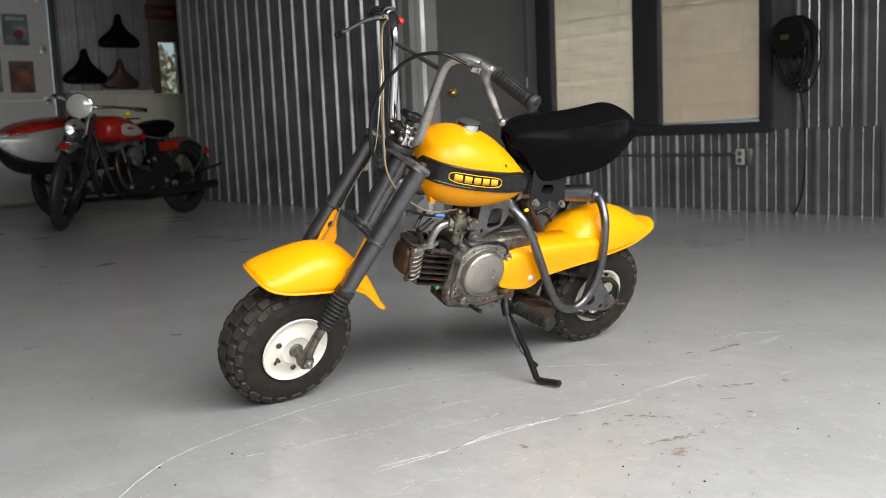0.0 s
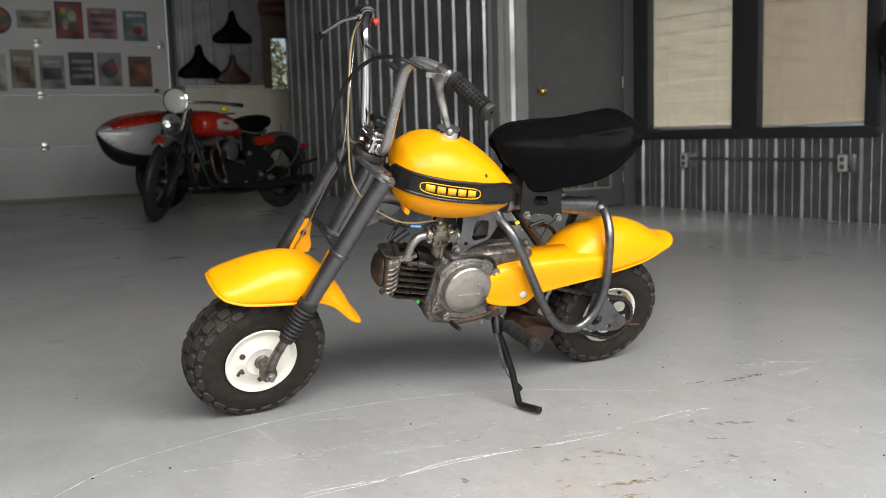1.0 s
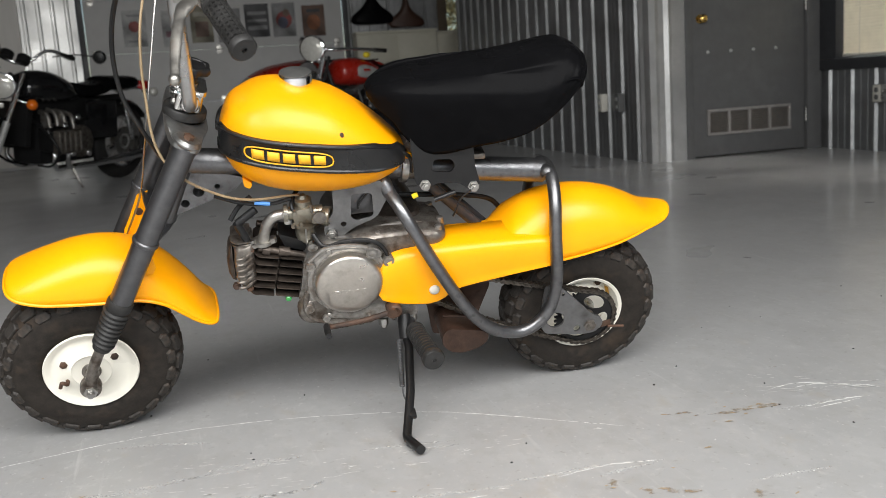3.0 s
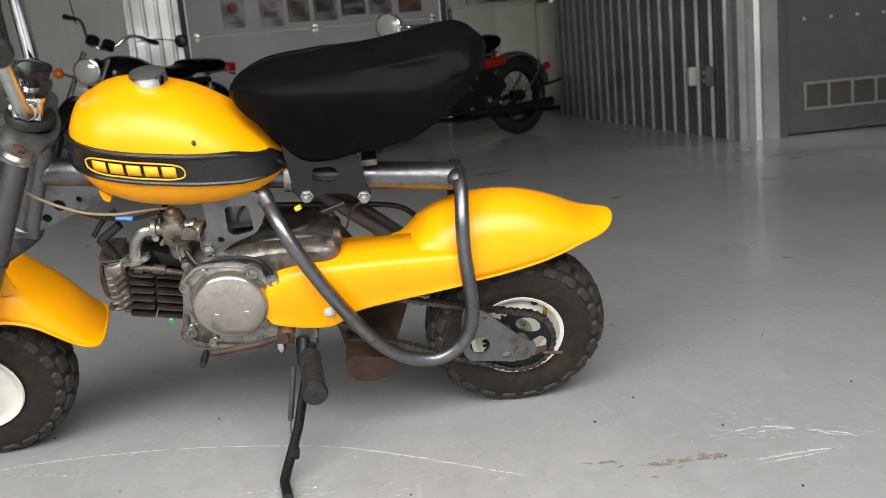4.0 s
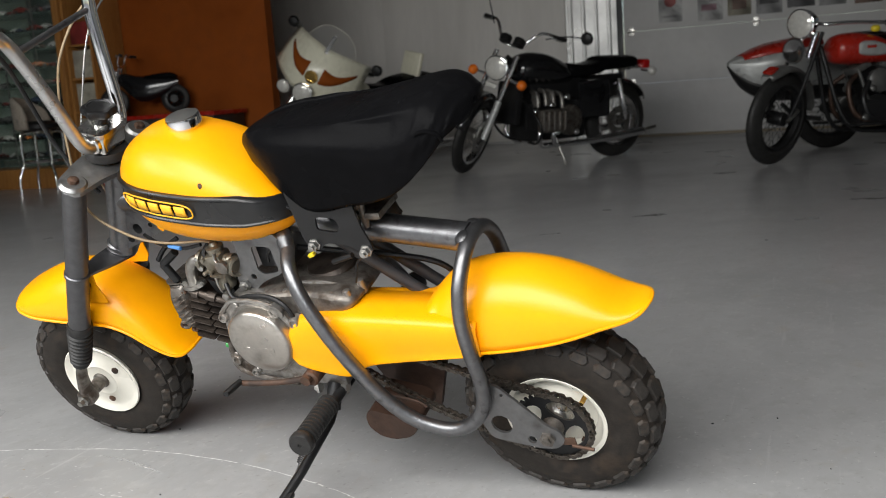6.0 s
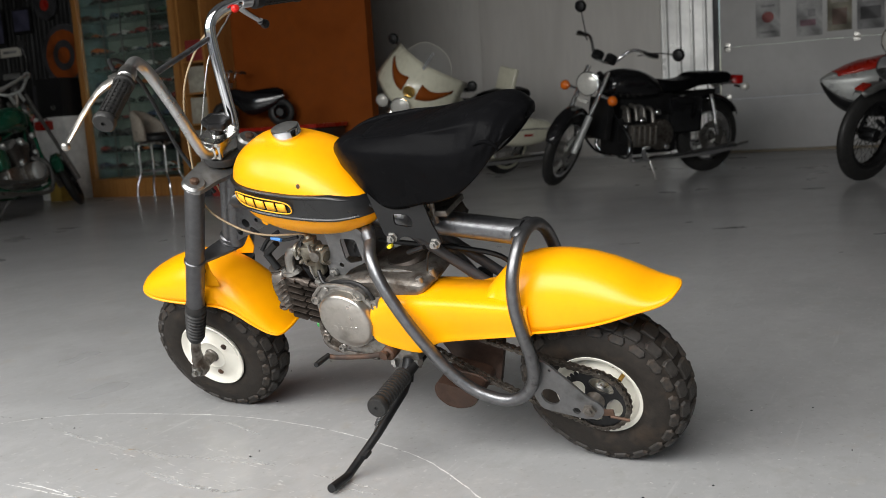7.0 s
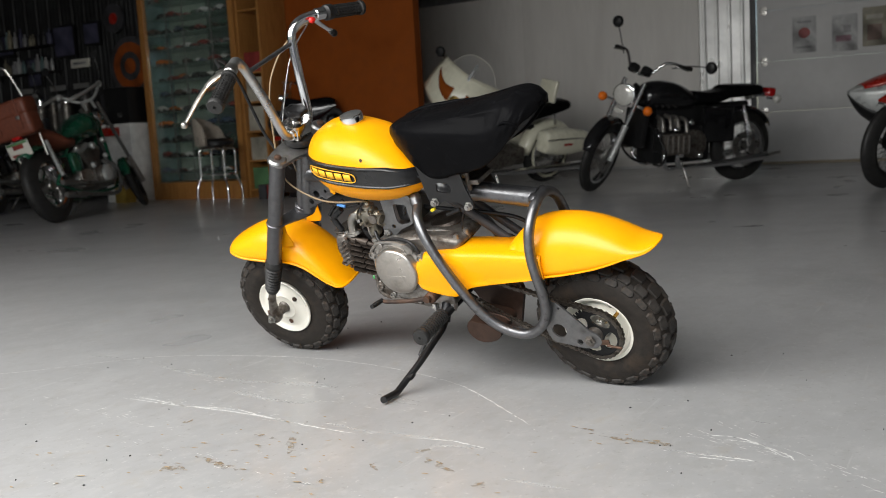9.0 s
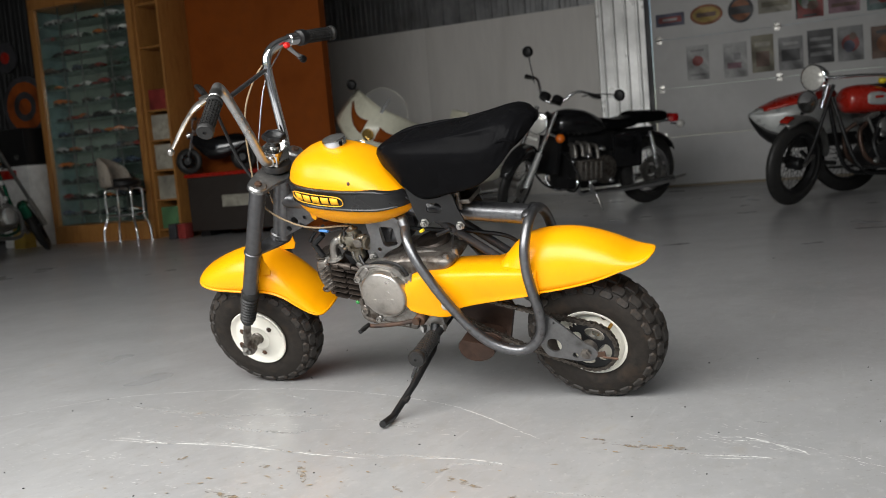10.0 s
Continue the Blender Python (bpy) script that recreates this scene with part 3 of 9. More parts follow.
# the sectional door
gd = structure("garage_door", span(BM(), (XG - 0.02, 0.74, 0.0), (XG + 0.035, 3.66, 0.03), 0.004), surface("tan_weatherstrip", (0.32, 0.27, 0.2), 0.7), "closed white sectional garage door with posters on it", "garage door")
for i in range(5):
    z = 0.032 + 0.59 * i
    bm = BM()
    span(bm, (XG - 0.02, 0.74, z), (XG + 0.02, 3.66, z + 0.586), 0.005)
    sec = part("section", bm, DOOR_WHITE, gd)
    for y in (0.82, 2.19, 3.58):
        h = BM()
        zz = z + 0.588
        span(h, (XG + 0.019, y - 0.035, zz - 0.05), (XG + 0.024, y + 0.035, zz + 0.05), 0.002)
        rod(h, (XG + 0.03, y - 0.04, zz), (XG + 0.03, y + 0.04, zz), 0.011)
        part("hinge", h, STEEL, sec, "zinc door hinge")
tr = BM()
for y, s in ((0.70, 1), (3.70, -1)):
    span(tr, (XG + 0.0, y - 0.03, 0.05), (XG + 0.07, y + 0.03, 3.0), 0.004)
structure("door_tracks", tr, FRAME_DARK, "dark vertical garage door tracks", "track")

# partition: orange stretch, then ribbed metal with the workshop's shade in its colour
box_structure("wall_orange", (-8.47, -4.0, 0), (-8.35, -2.04, H), ORANGE_WALL, "rust orange painted partition wall", "wall")
ribbed_wall("wall_dark", (-8.35, -9.3), (-8.35, -4.0), 0, H, (1, 0), "dim ribbed metal wall behind the motorcycles", SHADED_METAL)

# ---------------------------------------------------------------- the yellow minibike
# its own axes: x forward, y to its left, z up; it leans 22 degrees onto its side stand
HEAD, LEANS = radians(-95), radians(22)
fwd = Vector((math.cos(HEAD), math.sin(HEAD), 0))
left0 = Vector((-math.sin(HEAD), math.cos(HEAD), 0))
left = left0 * math.cos(LEANS) - Vector((0, 0, 1)) * math.sin(LEANS)
upw = Vector((0, 0, 1)) * math.cos(LEANS) + left0 * math.sin(LEANS)
B = Matrix.Identity(4)
for i in range(3):
    B[i][0], B[i][1], B[i][2] = fwd[i], left[i], upw[i]
B.translation = (-1.95, 1.85, 0.006)
bike = thing("minibike", B, "small yellow off-road minibike with black seat leaning on its side stand", "minibike")

WR, RR = 0.173, 0.169  # tyre radii, front and rear
FX, RX = 0.507, -0.487
# the front end is turned a little to the left about the steering axis
PIVOT, STEER = Vector((0.258, 0, 0.63)), Vector((-0.42, 0, 0.907)).normalized()
S = Matrix.Translation(PIVOT) @ Matrix.Rotation(radians(4.5), 4, STEER) @ Matrix.Translation(-PIVOT)


def steered(bm):
    bmesh.ops.transform(bm, matrix=S, verts=bm.verts)
    return bm


def crown(phi, k=1.0):
    """The tyre's section: radius and width at an angle from the crown; k shrinks it to the bottom of the grooves."""
    s, c = math.sin(phi), max(0.0, math.cos(phi))
    return 0.109 + (0.064 * c ** 0.75) * k, 0.0575 * math.copysign(abs(s) ** 0.8, s) * k


def wheel_tyre(bm, m):
    """A balloon carcass round m's z."""
    prof = [(0.080, -0.036), (0.088, -0.044)]
    for i in range(25):
        prof.append(crown(-1.62 + 3.24 * i / 24, 0.905))
    prof += [(0.088, 0.044), (0.080, 0.036)]
    return lathe(bm, prof, m, 64, caps=False)


def knob_mesh(name, p0, p1, half, waist, proud=1.0):
    """One tread block between two section angles, tapered, with a shallow cut across it."""
    bm = BM()
    rows = []
    mid = (p0 + p1) / 2
    for k, t in ((0.89, 1.10), (0.98 * proud, 0.98), (1.0 * proud, 0.86)):
        ring = []
        for u, v in ((-1, -waist), (0, -1), (1, -waist), (1, waist), (0, 1), (-1, waist)):
            r, h = crown(mid + (p1 - p0) / 2 * u * t, k)
            a = half * v * t * 0.172 / max(r, 0.13)
            ring.append(Vector((r * math.cos(a), r * math.sin(a), h)))
        rows.append(ring)
    loft(bm, rows)
    bmesh.ops.recalc_face_normals(bm, faces=bm.faces)
    me = bpy.data.meshes.new(name)
    bm.to_mesh(me)
    bm.free()
    me.materials.append(TREAD)
    return me


# centre blocks, shoulder blocks and side lugs, five rows round the tyre
KNOBS = [(knob_mesh("tread_block", -0.21, 0.21, 0.098, 0.85), 0.0)]
for side in (1, -1):
    KNOBS.append((knob_mesh("tread_block", *sorted((side * 0.30, side * 0.70)), 0.100, 0.8), 0.5))
    KNOBS.append((knob_mesh("tread_block", *sorted((side * 0.77, side * 1.10)), 0.094, 0.72, 0.972), 0.0))


def tread(m, w, n=22):
    for me, shift in KNOBS:
        for i in range(n):
            ob = new("tread_block", me)
            ob.parent = w
            ob.matrix_local = m @ Matrix.Rotation(2 * math.pi * (i + shift) / n, 4, "Z")


def front_wheel():
    m = axis_matrix((FX, 0, WR), (0, 1, 0))
    w = part("front_wheel", steered(lathe(BM(), [(0.016, -0.04), (0.016, 0.030), (0.012, 0.036)], m, 20)), ALLOY_DARK, bike, "front wheel with cream rim and knobbly tyre")
    part("tyre", steered(wheel_tyre(BM(), m)), TYRE, w, "knobbly black tyre")
    tread(S @ m, w)
    rim = BM()
    lathe(rim, [(0.012, 0.050), (0.034, 0.0495), (0.037, 0.0515), (0.040, 0.0490), (0.060, 0.0455), (0.070, 0.0440), (0.0755, 0.0460), (0.079, 0.049), (0.086, 0.052), (0.088, 0.049), (0.083, 0.045),
                (0.078, 0.03), (0.076, -0.03), (0.083, -0.045), (0.088, -0.049), (0.086, -0.052), (0.079, -0.049), (0.074, -0.038), (0.066, -0.02), (0.030, -0.02)], m, 48, caps=False)
    part("rim", steered(rim), WHITE_RIM, w, "cream white steel rim")
    for a in (155, 28, 270):
        q = m @ Vector((0.052 * math.cos(radians(a)), 0.052 * math.sin(radians(a)), 0.046))
        part("rim_bolt", steered(lathe(BM(), [(0.0075, 0), (0.0075, 0.004), (0.004, 0.006), (0, 0.006)], axis_matrix(q, (0, 1, 0)), 6)), RUST, w, "rusty rim bolt")
    q = m @ Vector((0.050 * math.cos(radians(200)), 0.05 * math.sin(radians(200)), 0.0465))
    v = tube(BM(), [q, q + Vector((0, 0.012, 0)), q + Vector((0.008, 0.016, 0.008)), q + Vector((0.013, 0.014, -0.004))], 0.0038, 8)
    part("valve", steered(v), RUST, w, "bent brass valve stem")
    part("hub_cap", steered(lathe(BM(), [(0.018, 0.046), (0.018, 0.053), (0.0145, 0.056), (0.0135, 0.074), (0.011, 0.076), (0.011, 0.092), (0.007, 0.093)], m, 20)), ALLOY_DARK, w, "grimy hub spacer")
    part("axle", steered(rod(BM(), (FX, -0.126, WR), (FX, 0.126, WR), 0.006)), STEEL, w)
    for s in (1, -1):
        nut = lathe(BM(), [(0.013, 0), (0.013, 0.009), (0.0075, 0.0095), (0.0075, 0.016), (0, 0.016)], axis_matrix((FX, s * 0.107, WR), (0, s, 0)), 6)
        part("axle_nut", steered(nut), STEEL, w, "worn axle nut", smooth=20)


def rear_wheel():
    m = axis_matrix((RX, 0, RR), (0, 1, 0))
    w = part("rear_wheel", lathe(BM(), [(0.03, -0.05), (0.03, 0.03), (0.02, 0.045)], m, 20), STEEL, bike, "rear wheel with cream rim and chain sprocket")
    k = Matrix.Scale(RR / WR, 4)
    part("tyre", wheel_tyre(BM(), m @ k), TYRE, w, "knobbly black tyre")
    tread(m @ k, w)
    rim = BM()
    lathe(rim, [(0.018, 0.030), (0.040, 0.030), (0.050, 0.022), (0.064, 0.018), (0.071, 0.022), (0.076, 0.034), (0.079, 0.041), (0.086, 0.044), (0.0885, 0.041), (0.083, 0.037),
                (0.078, 0.025), (0.076, -0.025), (0.083, -0.037), (0.088, -0.041), (0.086, -0.044), (0.079, -0.041), (0.074, -0.032), (0.066, -0.018), (0.030, -0.018)], m, 48, caps=False)
    part("rim", rim, WHITE_RIM, w, "cream white steel rim")
    for a in (60, 300):
        q = m @ Vector((0.071 * math.cos(radians(a)), 0.067 * math.sin(radians(a)), 0.020))
        part("rim_bolt", lathe(BM(), [(0.007, 0), (0.007, 0.004), (0, 0.005)], axis_matrix(q, (0, 1, 0)), 6), RUST, w)
    part("valve", rod(BM(), m @ Vector((0.056, 0.046, 0.018)), m @ Vector((0.050, 0.041, 0.046)), 0.0042), BRASS, w, "brass valve stem")
    teeth = []
    n = 37
    for i in range(n):
        a = 2 * math.pi * i / n
        for d, r in ((-0.32, 0.0605), (-0.12, 0.0670), (0.12, 0.0670), (0.32, 0.0605)):
            teeth.append((r * math.cos(a + d * 2 * math.pi / n), r * math.sin(a + d * 2 * math.pi / n)))
    holes = []
    for k in range(4):
        a0, c, r0 = radians(62 + 90 * k), [], 0.0385
        for i in range(18):
            q = 2 * math.pi * i / 18
            u, v = r0 + 0.0160 * math.sin(q), 0.0250 * math.cos(q)
            c.append((u * math.cos(a0 + v / r0), u * math.sin(a0 + v / r0)))
        holes.append(c[::-1])
    part("sprocket", plate(BM(), teeth, 0.004, axis_matrix((RX, 0.056, RR), (0, 1, 0)), holes), BLACK, w, "black toothed rear sprocket with oval holes", smooth=30)
    part("hub", lathe(BM(), [(0.019, 0.03), (0.019, 0.062), (0.016, 0.068), (0.017, 0.076), (0, 0.076)], m, 20), ALLOY_DARK, w)
    part("axle", rod(BM(), (RX, -0.1, RR), (RX, 0.096, RR), 0.006), STEEL, w)
    part("axle_nut", lathe(BM(), [(0.0135, 0), (0.0135, 0.009), (0.008, 0.0095), (0.008, 0.014), (0, 0.014)], axis_matrix((RX, 0.084, RR), (0, 1, 0)), 6), ALLOY_DARK, w, "worn axle nut", smooth=20)
    adj = BM()
    block(adj, (0.045, 0.003, 0.014), Matrix.Translation((RX - 0.024, 0.0855, RR - 0.004)) @ Matrix.Rotation(radians(7), 4, "Y"), 0.001)
    rod(adj, (RX - 0.04, 0.088, RR - 0.009), (RX - 0.075, 0.088, RR - 0.013), 0.003)
    part("chain_adjuster", adj, RUST, w)


front_wheel()
rear_wheel()


# chain: links along the two runs and round the rear sprocket
def chain():
    c1, r1, c2, r2, y = Vector((RX, 0, RR - 0.001)), 0.0640, Vector((-0.115, 0, 0.315)), 0.026, 0.056
    d = (c2 - c1)
    base = math.atan2(d.z, d.x)
    off = math.acos((r1 - r2) / d.length)
    pts = []
    a = base + off
    end = base - off
    tot = 2 * math.pi - 2 * off
    top1 = c1 + r1 * Vector((math.cos(a), 0, math.sin(a)))
    top2 = c2 + r2 * Vector((math.cos(a), 0, math.sin(a)))
    bot1 = c1 + r1 * Vector((math.cos(end), 0, math.sin(end)))
    bot2 = c2 + r2 * Vector((math.cos(end), 0, math.sin(end)))
    for i in range(40):
        t = i / 40
        pts.append(top2.lerp(top1, t) + Vector((0, 0, -0.006 * math.sin(math.pi * t))))
    for i in range(60):
        q = a + tot * i / 60
        pts.append(c1 + r1 * Vector((math.cos(q), 0, math.sin(q))))
    for i in range(41):
        t = i / 40
        pts.append(bot1.lerp(bot2, t) + Vector((0, 0, -0.016 * math.sin(math.pi * t))))
    ds = [0.0]
    for p, q in zip(pts, pts[1:]):
        ds.append(ds[-1] + (q - p).length)
    n = int(ds[-1] / 0.0125)
    pitch = ds[-1] / n
    kinds = []
    for o in (0.0036, 0.0056):
        bm = BM()
        out = []
        for c, a0 in ((0.5, -90), (-0.5, 90)):
            out += [(c * pitch + 0.0052 * math.cos(radians(a0 + q)), 0.0052 * math.sin(radians(a0 + q))) for q in (0, 45, 90, 135, 180)]
        out = out[:5] + [(0, 0.0036)] + out[5:] + [(0, -0.0036)]
        for sd in (-1, 1):
            plate(bm, out, 0.0015, at_y(sd * o))
        for c in (-0.5, 0.5):
            rod(bm, (c * pitch, -0.0075, 0), (c * pitch, 0.0075, 0), 0.0024, 6)
        bmesh.ops.recalc_face_normals(bm, faces=bm.faces)
        me = bpy.data.meshes.new("chain_link")
        bm.to_mesh(me)
        bm.free()
        me.materials.append(CHAIN)
        kinds.append(me)
    whole = part("drive_chain", rod(BM(), top2 + Vector((0, y - 0.003, 0)), top2 + Vector((0, y + 0.003, 0)), 0.004), CHAIN, bike, "oily dark brown drive chain")
    for i in range(n):
        s = (i + 0.5) * pitch
        j = int(np.searchsorted(ds, s)) - 1
        p, q = pts[j], pts[min(j + 1, len(pts) - 1)]
        t = (s - ds[j]) / max(1e-6, ds[j + 1] - ds[j])
        at, way = p.lerp(q, t), (q - p).normalized()
        ob = new("chain_link", kinds[i % 2])
        ob.parent = whole
        ob.matrix_local = Matrix.Translation((at.x, y, at.z)) @ Matrix.Rotation(-math.atan2(way.z, way.x), 4, "Y")


chain()

# ---- frame
main = rod(BM(), (0.296, 0, 0.575), (-0.390, 0, 0.4925), 0.0235, 24)
frame_tube = part("main_tube", main, GUNMETAL, bike, "gunmetal grey main frame tube")


def side_loop(s):
    pts = [(-0.062, s * 0.024, 0.525), (-0.078, s * 0.042, 0.500), (-0.096, s * 0.078, 0.478), (-0.121, s * 0.102, 0.434), (-0.158, s * 0.114, 0.366), (-0.198, s * 0.118, 0.297),
           (-0.236, s * 0.118, 0.242), (-0.278, s * 0.114, 0.204), (-0.328, s * 0.106, 0.186), (-0.367, s * 0.103, 0.200), (-0.394, s * 0.100, 0.236), (-0.402, s * 0.101, 0.290),
           (-0.398, s * 0.103, 0.347), (-0.394, s * 0.098, 0.396), (-0.394, s * 0.086, 0.437), (-0.396, s * 0.069, 0.464), (-0.398, s * 0.044, 0.487), (-0.399, s * 0.020, 0.498), (-0.399, s * -0.002, 0.501)]
    t = part("side_loop", tube(BM(), pts, 0.0122, 14, 5), GUNMETAL, bike, "bent gunmetal side frame tube")
    for p, q in (((-0.064, s * 0.026, 0.522), (-0.080, s * 0.046, 0.497)), ((-0.394, s * 0.030, 0.494), (-0.390, s * 0.010, 0.500))):
        part("weld", tube(BM(), [p, ((p[0] + q[0]) / 2, (p[1] + q[1]) / 2, (p[2] + q[2]) / 2 + 0.001), q], [0.0125, 0.0155, 0.0130], 12, 3), GUNMETAL, t)
    # axle plate hung from the loop
    out = rounded([(-0.385, 0.276), (-0.418, 0.270), (-0.466, 0.221), (-0.490, 0.194), (-0.510, 0.186), (-0.517, 0.168), (-0.502, 0.149), (-0.472, 0.146), (-0.39, 0.159), (-0.378, 0.19)], 0.010)
    hole = circle(-0.4125, 0.190, 0.0185, 18)
    part("axle_plate", plate(BM(), out, 0.005, at_y(s * 0.085), [hole, circle(-0.487, RR, 0.007), circle(-0.460, 0.163, 0.0075), circle(-0.424, 0.252, 0.003)]), PLATE_GREY, t, "grey axle plate with a round hole", smooth=30)


side_loop(1)
side_loop(-1)
# rear struts from the main tube down to the swing pivot, seen under the seat
for s in (1, -1):
    part("rear_strut", rod(BM(), (-0.150, s * 0.022 - 0.012, 0.50), (-0.300, s * 0.022 - 0.055, 0.335), 0.0105), FRAME_DARK, bike)
# engine hanger plates
for s in (1, -1):
    out = rounded([(0.026, 0.540), (-0.062, 0.528), (-0.082, 0.500), (-0.056, 0.449), (-0.012, 0.432), (0.020, 0.408), (0.043, 0.416), (0.044, 0.442), (0.024, 0.468)], 0.012)
    win_ = rounded([(-0.009, 0.503), (-0.048, 0.501), (-0.050, 0.452), (-0.016, 0.446), (-0.007, 0.454)], 0.008)
    h = part("engine_hanger", plate(BM(), out, 0.0035, at_y(s * 0.048), [win_, circle(0.007, 0.441, 0.0055)]), PLATE_GREY, bike, "grey engine hanger plate with cut-outs", smooth=30)
    part("hanger_bolt", lathe(BM(), [(0.011, 0), (0.011, 0.007), (0.006, 0.0075), (0.006, 0.012), (0, 0.012)], axis_matrix((0.030, s * 0.050, 0.424), (0, s, 0)), 6), STEEL, h, smooth=20)
coil = block(BM(), (0.066, 0.060, 0.070), Matrix.Translation((-0.032, 0.0, 0.482)), 0.008)
part("ignition_coil", coil, FORK_GREY, bike, "dark grey coil housing between the hanger plates")
part("coil_lead", tube(BM(), [(-0.022, 0.034, 0.462), (-0.026, 0.036, 0.476), (-0.038, 0.036, 0.490), (-0.046, 0.034, 0.500)], 0.0022, 8), RUBBER, bike)
# gusset under the steering head, with holes
part("head_gusset", plate(BM(), rounded([(0.300, 0.560), (0.200, 0.545), (0.175, 0.535), (0.198, 0.515), (0.245, 0.495), (0.312, 0.470)], 0.008), 0.03, at_y(0.0), [circle(0.262, 0.516, 0.0105), circle(0.288, 0.494, 0.0078), circle(0.228, 0.524, 0.005)]), GUNMETAL, bike, "grey gusset plate with lightening holes", smooth=30)
part("head_tube", rod(BM(), (0.2575, 0, 0.640), (0.333, 0, 0.462), 0.0255, 20, 0.003), GUNMETAL, bike)


# ---- fork, bars and all that turns
def leg_at(z):
    """The fork leg's x at a height."""
    return 0.269 + (0.66 - z) * 0.205 / 0.40


def fork():
    f = part("front_fork", steered(rod(BM(), (leg_at(0.635) - 0.012, 0.0, 0.632), (leg_at(0.67) - 0.006, 0.0, 0.67), 0.012)), FORK_GREY, bike, "dark grey telescopic front fork")
    for s in (1, -1):
        y = s * 0.101
        leg = BM()
        prof = [(leg_at(0.654), 0.654), (leg_at(0.345), 0.345)]
        rod(leg, (prof[0][0], y, 0.654), (prof[1][0], y, 0.345), 0.0205, 22, 0.003)
        part("fork_leg", steered(leg), FORK_GREY, f)
        ring = rod(BM(), (leg_at(0.481), y, 0.481), (leg_at(0.473), y, 0.473), 0.0235, 22, 0.002)
        part("clamp_ring", steered(ring), FORK_GREY, f)
        # rubber bellows
        a, b = Vector((leg_at(0.362), y, 0.362)), Vector((leg_at(0.262), y, 0.262))
        h = (b - a).length
        prof = [(0.0215, 0.0), (0.0235, 0.004), (0.0235, 0.018), (0.0215, 0.021)]
        for i in range(8):
            q = 0.022 + i * (h - 0.03) / 8
            w = (h - 0.03) / 8
            r = 0.0245 - 0.0035 * i / 7
            prof += [(r - 0.004, q), (r, q + w * 0.35), (r, q + w * 0.6), (r - 0.004, q + w * 0.98)]
        prof += [(0.018, h - 0.006), (0.0165, h)]
        part("bellows", steered(lathe(BM(), prof, axis_matrix(a, b - a), 22)), RUBBER, f, "ribbed black rubber fork bellows")
        low = tube(BM(), [b - (b - a) * 0.08, Vector((leg_at(0.225), y - s * 0.001, 0.225)), Vector((FX - 0.003, y - s * 0.004, WR + 0.012)), Vector((FX, y - s * 0.004, WR - 0.014))],
                   [0.0125, 0.0135, 0.0165, 0.0165], 14, 5, flat=0.75)
        lathe(low, [(0.019, -0.010), (0.020, -0.006), (0.020, 0.006), (0.019, 0.010)], axis_matrix((FX, y - s * 0.004, WR), (0, 1, 0)), 20)
        part("slider", steered(low), ALLOY_DARK, f, "grimy lower fork slider")
        # top lug and bolt
        lug = rod(BM(), (leg_at(0.653) + 0.001, y, 0.653), (leg_at(0.664), y, 0.664), 0.0250, 22, 0.005)
        part("fork_cap", steered(lug), HANGER, f, "worn grey fork cap")
        bolt = lathe(BM(), [(0.0095, 0), (0.0095, 0.006), (0.004, 0.008), (0, 0.008)], axis_matrix((leg_at(0.664), y, 0.664), (-0.46, 0, 0.89)), 6)
        part("cap_bolt", steered(bolt), RUST, f, "rusty cap bolt", smooth=20)
    # top bridge between the caps
    tilt = Matrix.Translation((leg_at(0.655), 0, 0.655)) @ Matrix.Rotation(radians(-27), 4, "Y")
    out = rounded([(0.026, 0.118), (-0.022, 0.122), (-0.030, 0.06), (-0.042, 0.03), (-0.042, -0.03), (-0.030, -0.06), (-0.022, -0.122), (0.026, -0.118), (0.034, -0.05), (0.034, 0.05)], 0.018)
    part("top_bridge", steered(plate(BM(), out, 0.010, tilt)), HANGER, f, "worn grey top fork bridge", smooth=30)
    # rubber damper and bar clamp over it
    up = Vector((-0.30, 0, 0.954))
    base = Vector((0.2655, 0, 0.674))
    seat_ = axis_matrix(base, up)
    part("bar_rubber", steered(lathe(BM(), [(0.010, -0.014), (0.034, -0.014), (0.0375, -0.011), (0.0375, 0.001), (0.035, 0.004), (0.010, 0.005)], seat_, 32)), RUBBER, f, "round black rubber damper")
    lean_ = Matrix.Translation(base) @ Matrix.Rotation(radians(-17.5), 4, "Y")
    cl = block(BM(), (0.046, 0.066, 0.036), lean_ @ Matrix.Translation((0, 0, 0.022)), 0.008, 3)
    clamp = part("bar_clamp", steered(cl), WORN_CHROME, f, "worn chrome handlebar clamp")
    lid = plate(BM(), rounded([(0.030, 0.039), (-0.027, 0.039), (-0.027, -0.039), (0.030, -0.039)], 0.015), 0.008, lean_ @ Matrix.Translation((0, 0, 0.0440)))
    part("clamp_lid", steered(lid), WORN_CHROME, clamp, smooth=30)
    part("lid_lip", steered(tube(BM(), [lean_ @ Vector(p) for p in ((-0.014, 0.039, 0.0415), (0.018, 0.039, 0.0415), (0.0298, 0.027, 0.0415), (0.0302, -0.027, 0.0415))], 0.0032, 8, 4)), CHROME, clamp)
    for s in (1, -1):
        boss = lathe(BM(), [(0.0165, -0.006), (0.0165, 0.002), (0.0145, 0.005), (0.0118, 0.006)], axis_matrix(Vector((0.2568, s * 0.0350, 0.6960)), (0, s, 0)), 20)
        part("bar_collar", steered(boss), WORN_CHROME, clamp, "stained bar collar")
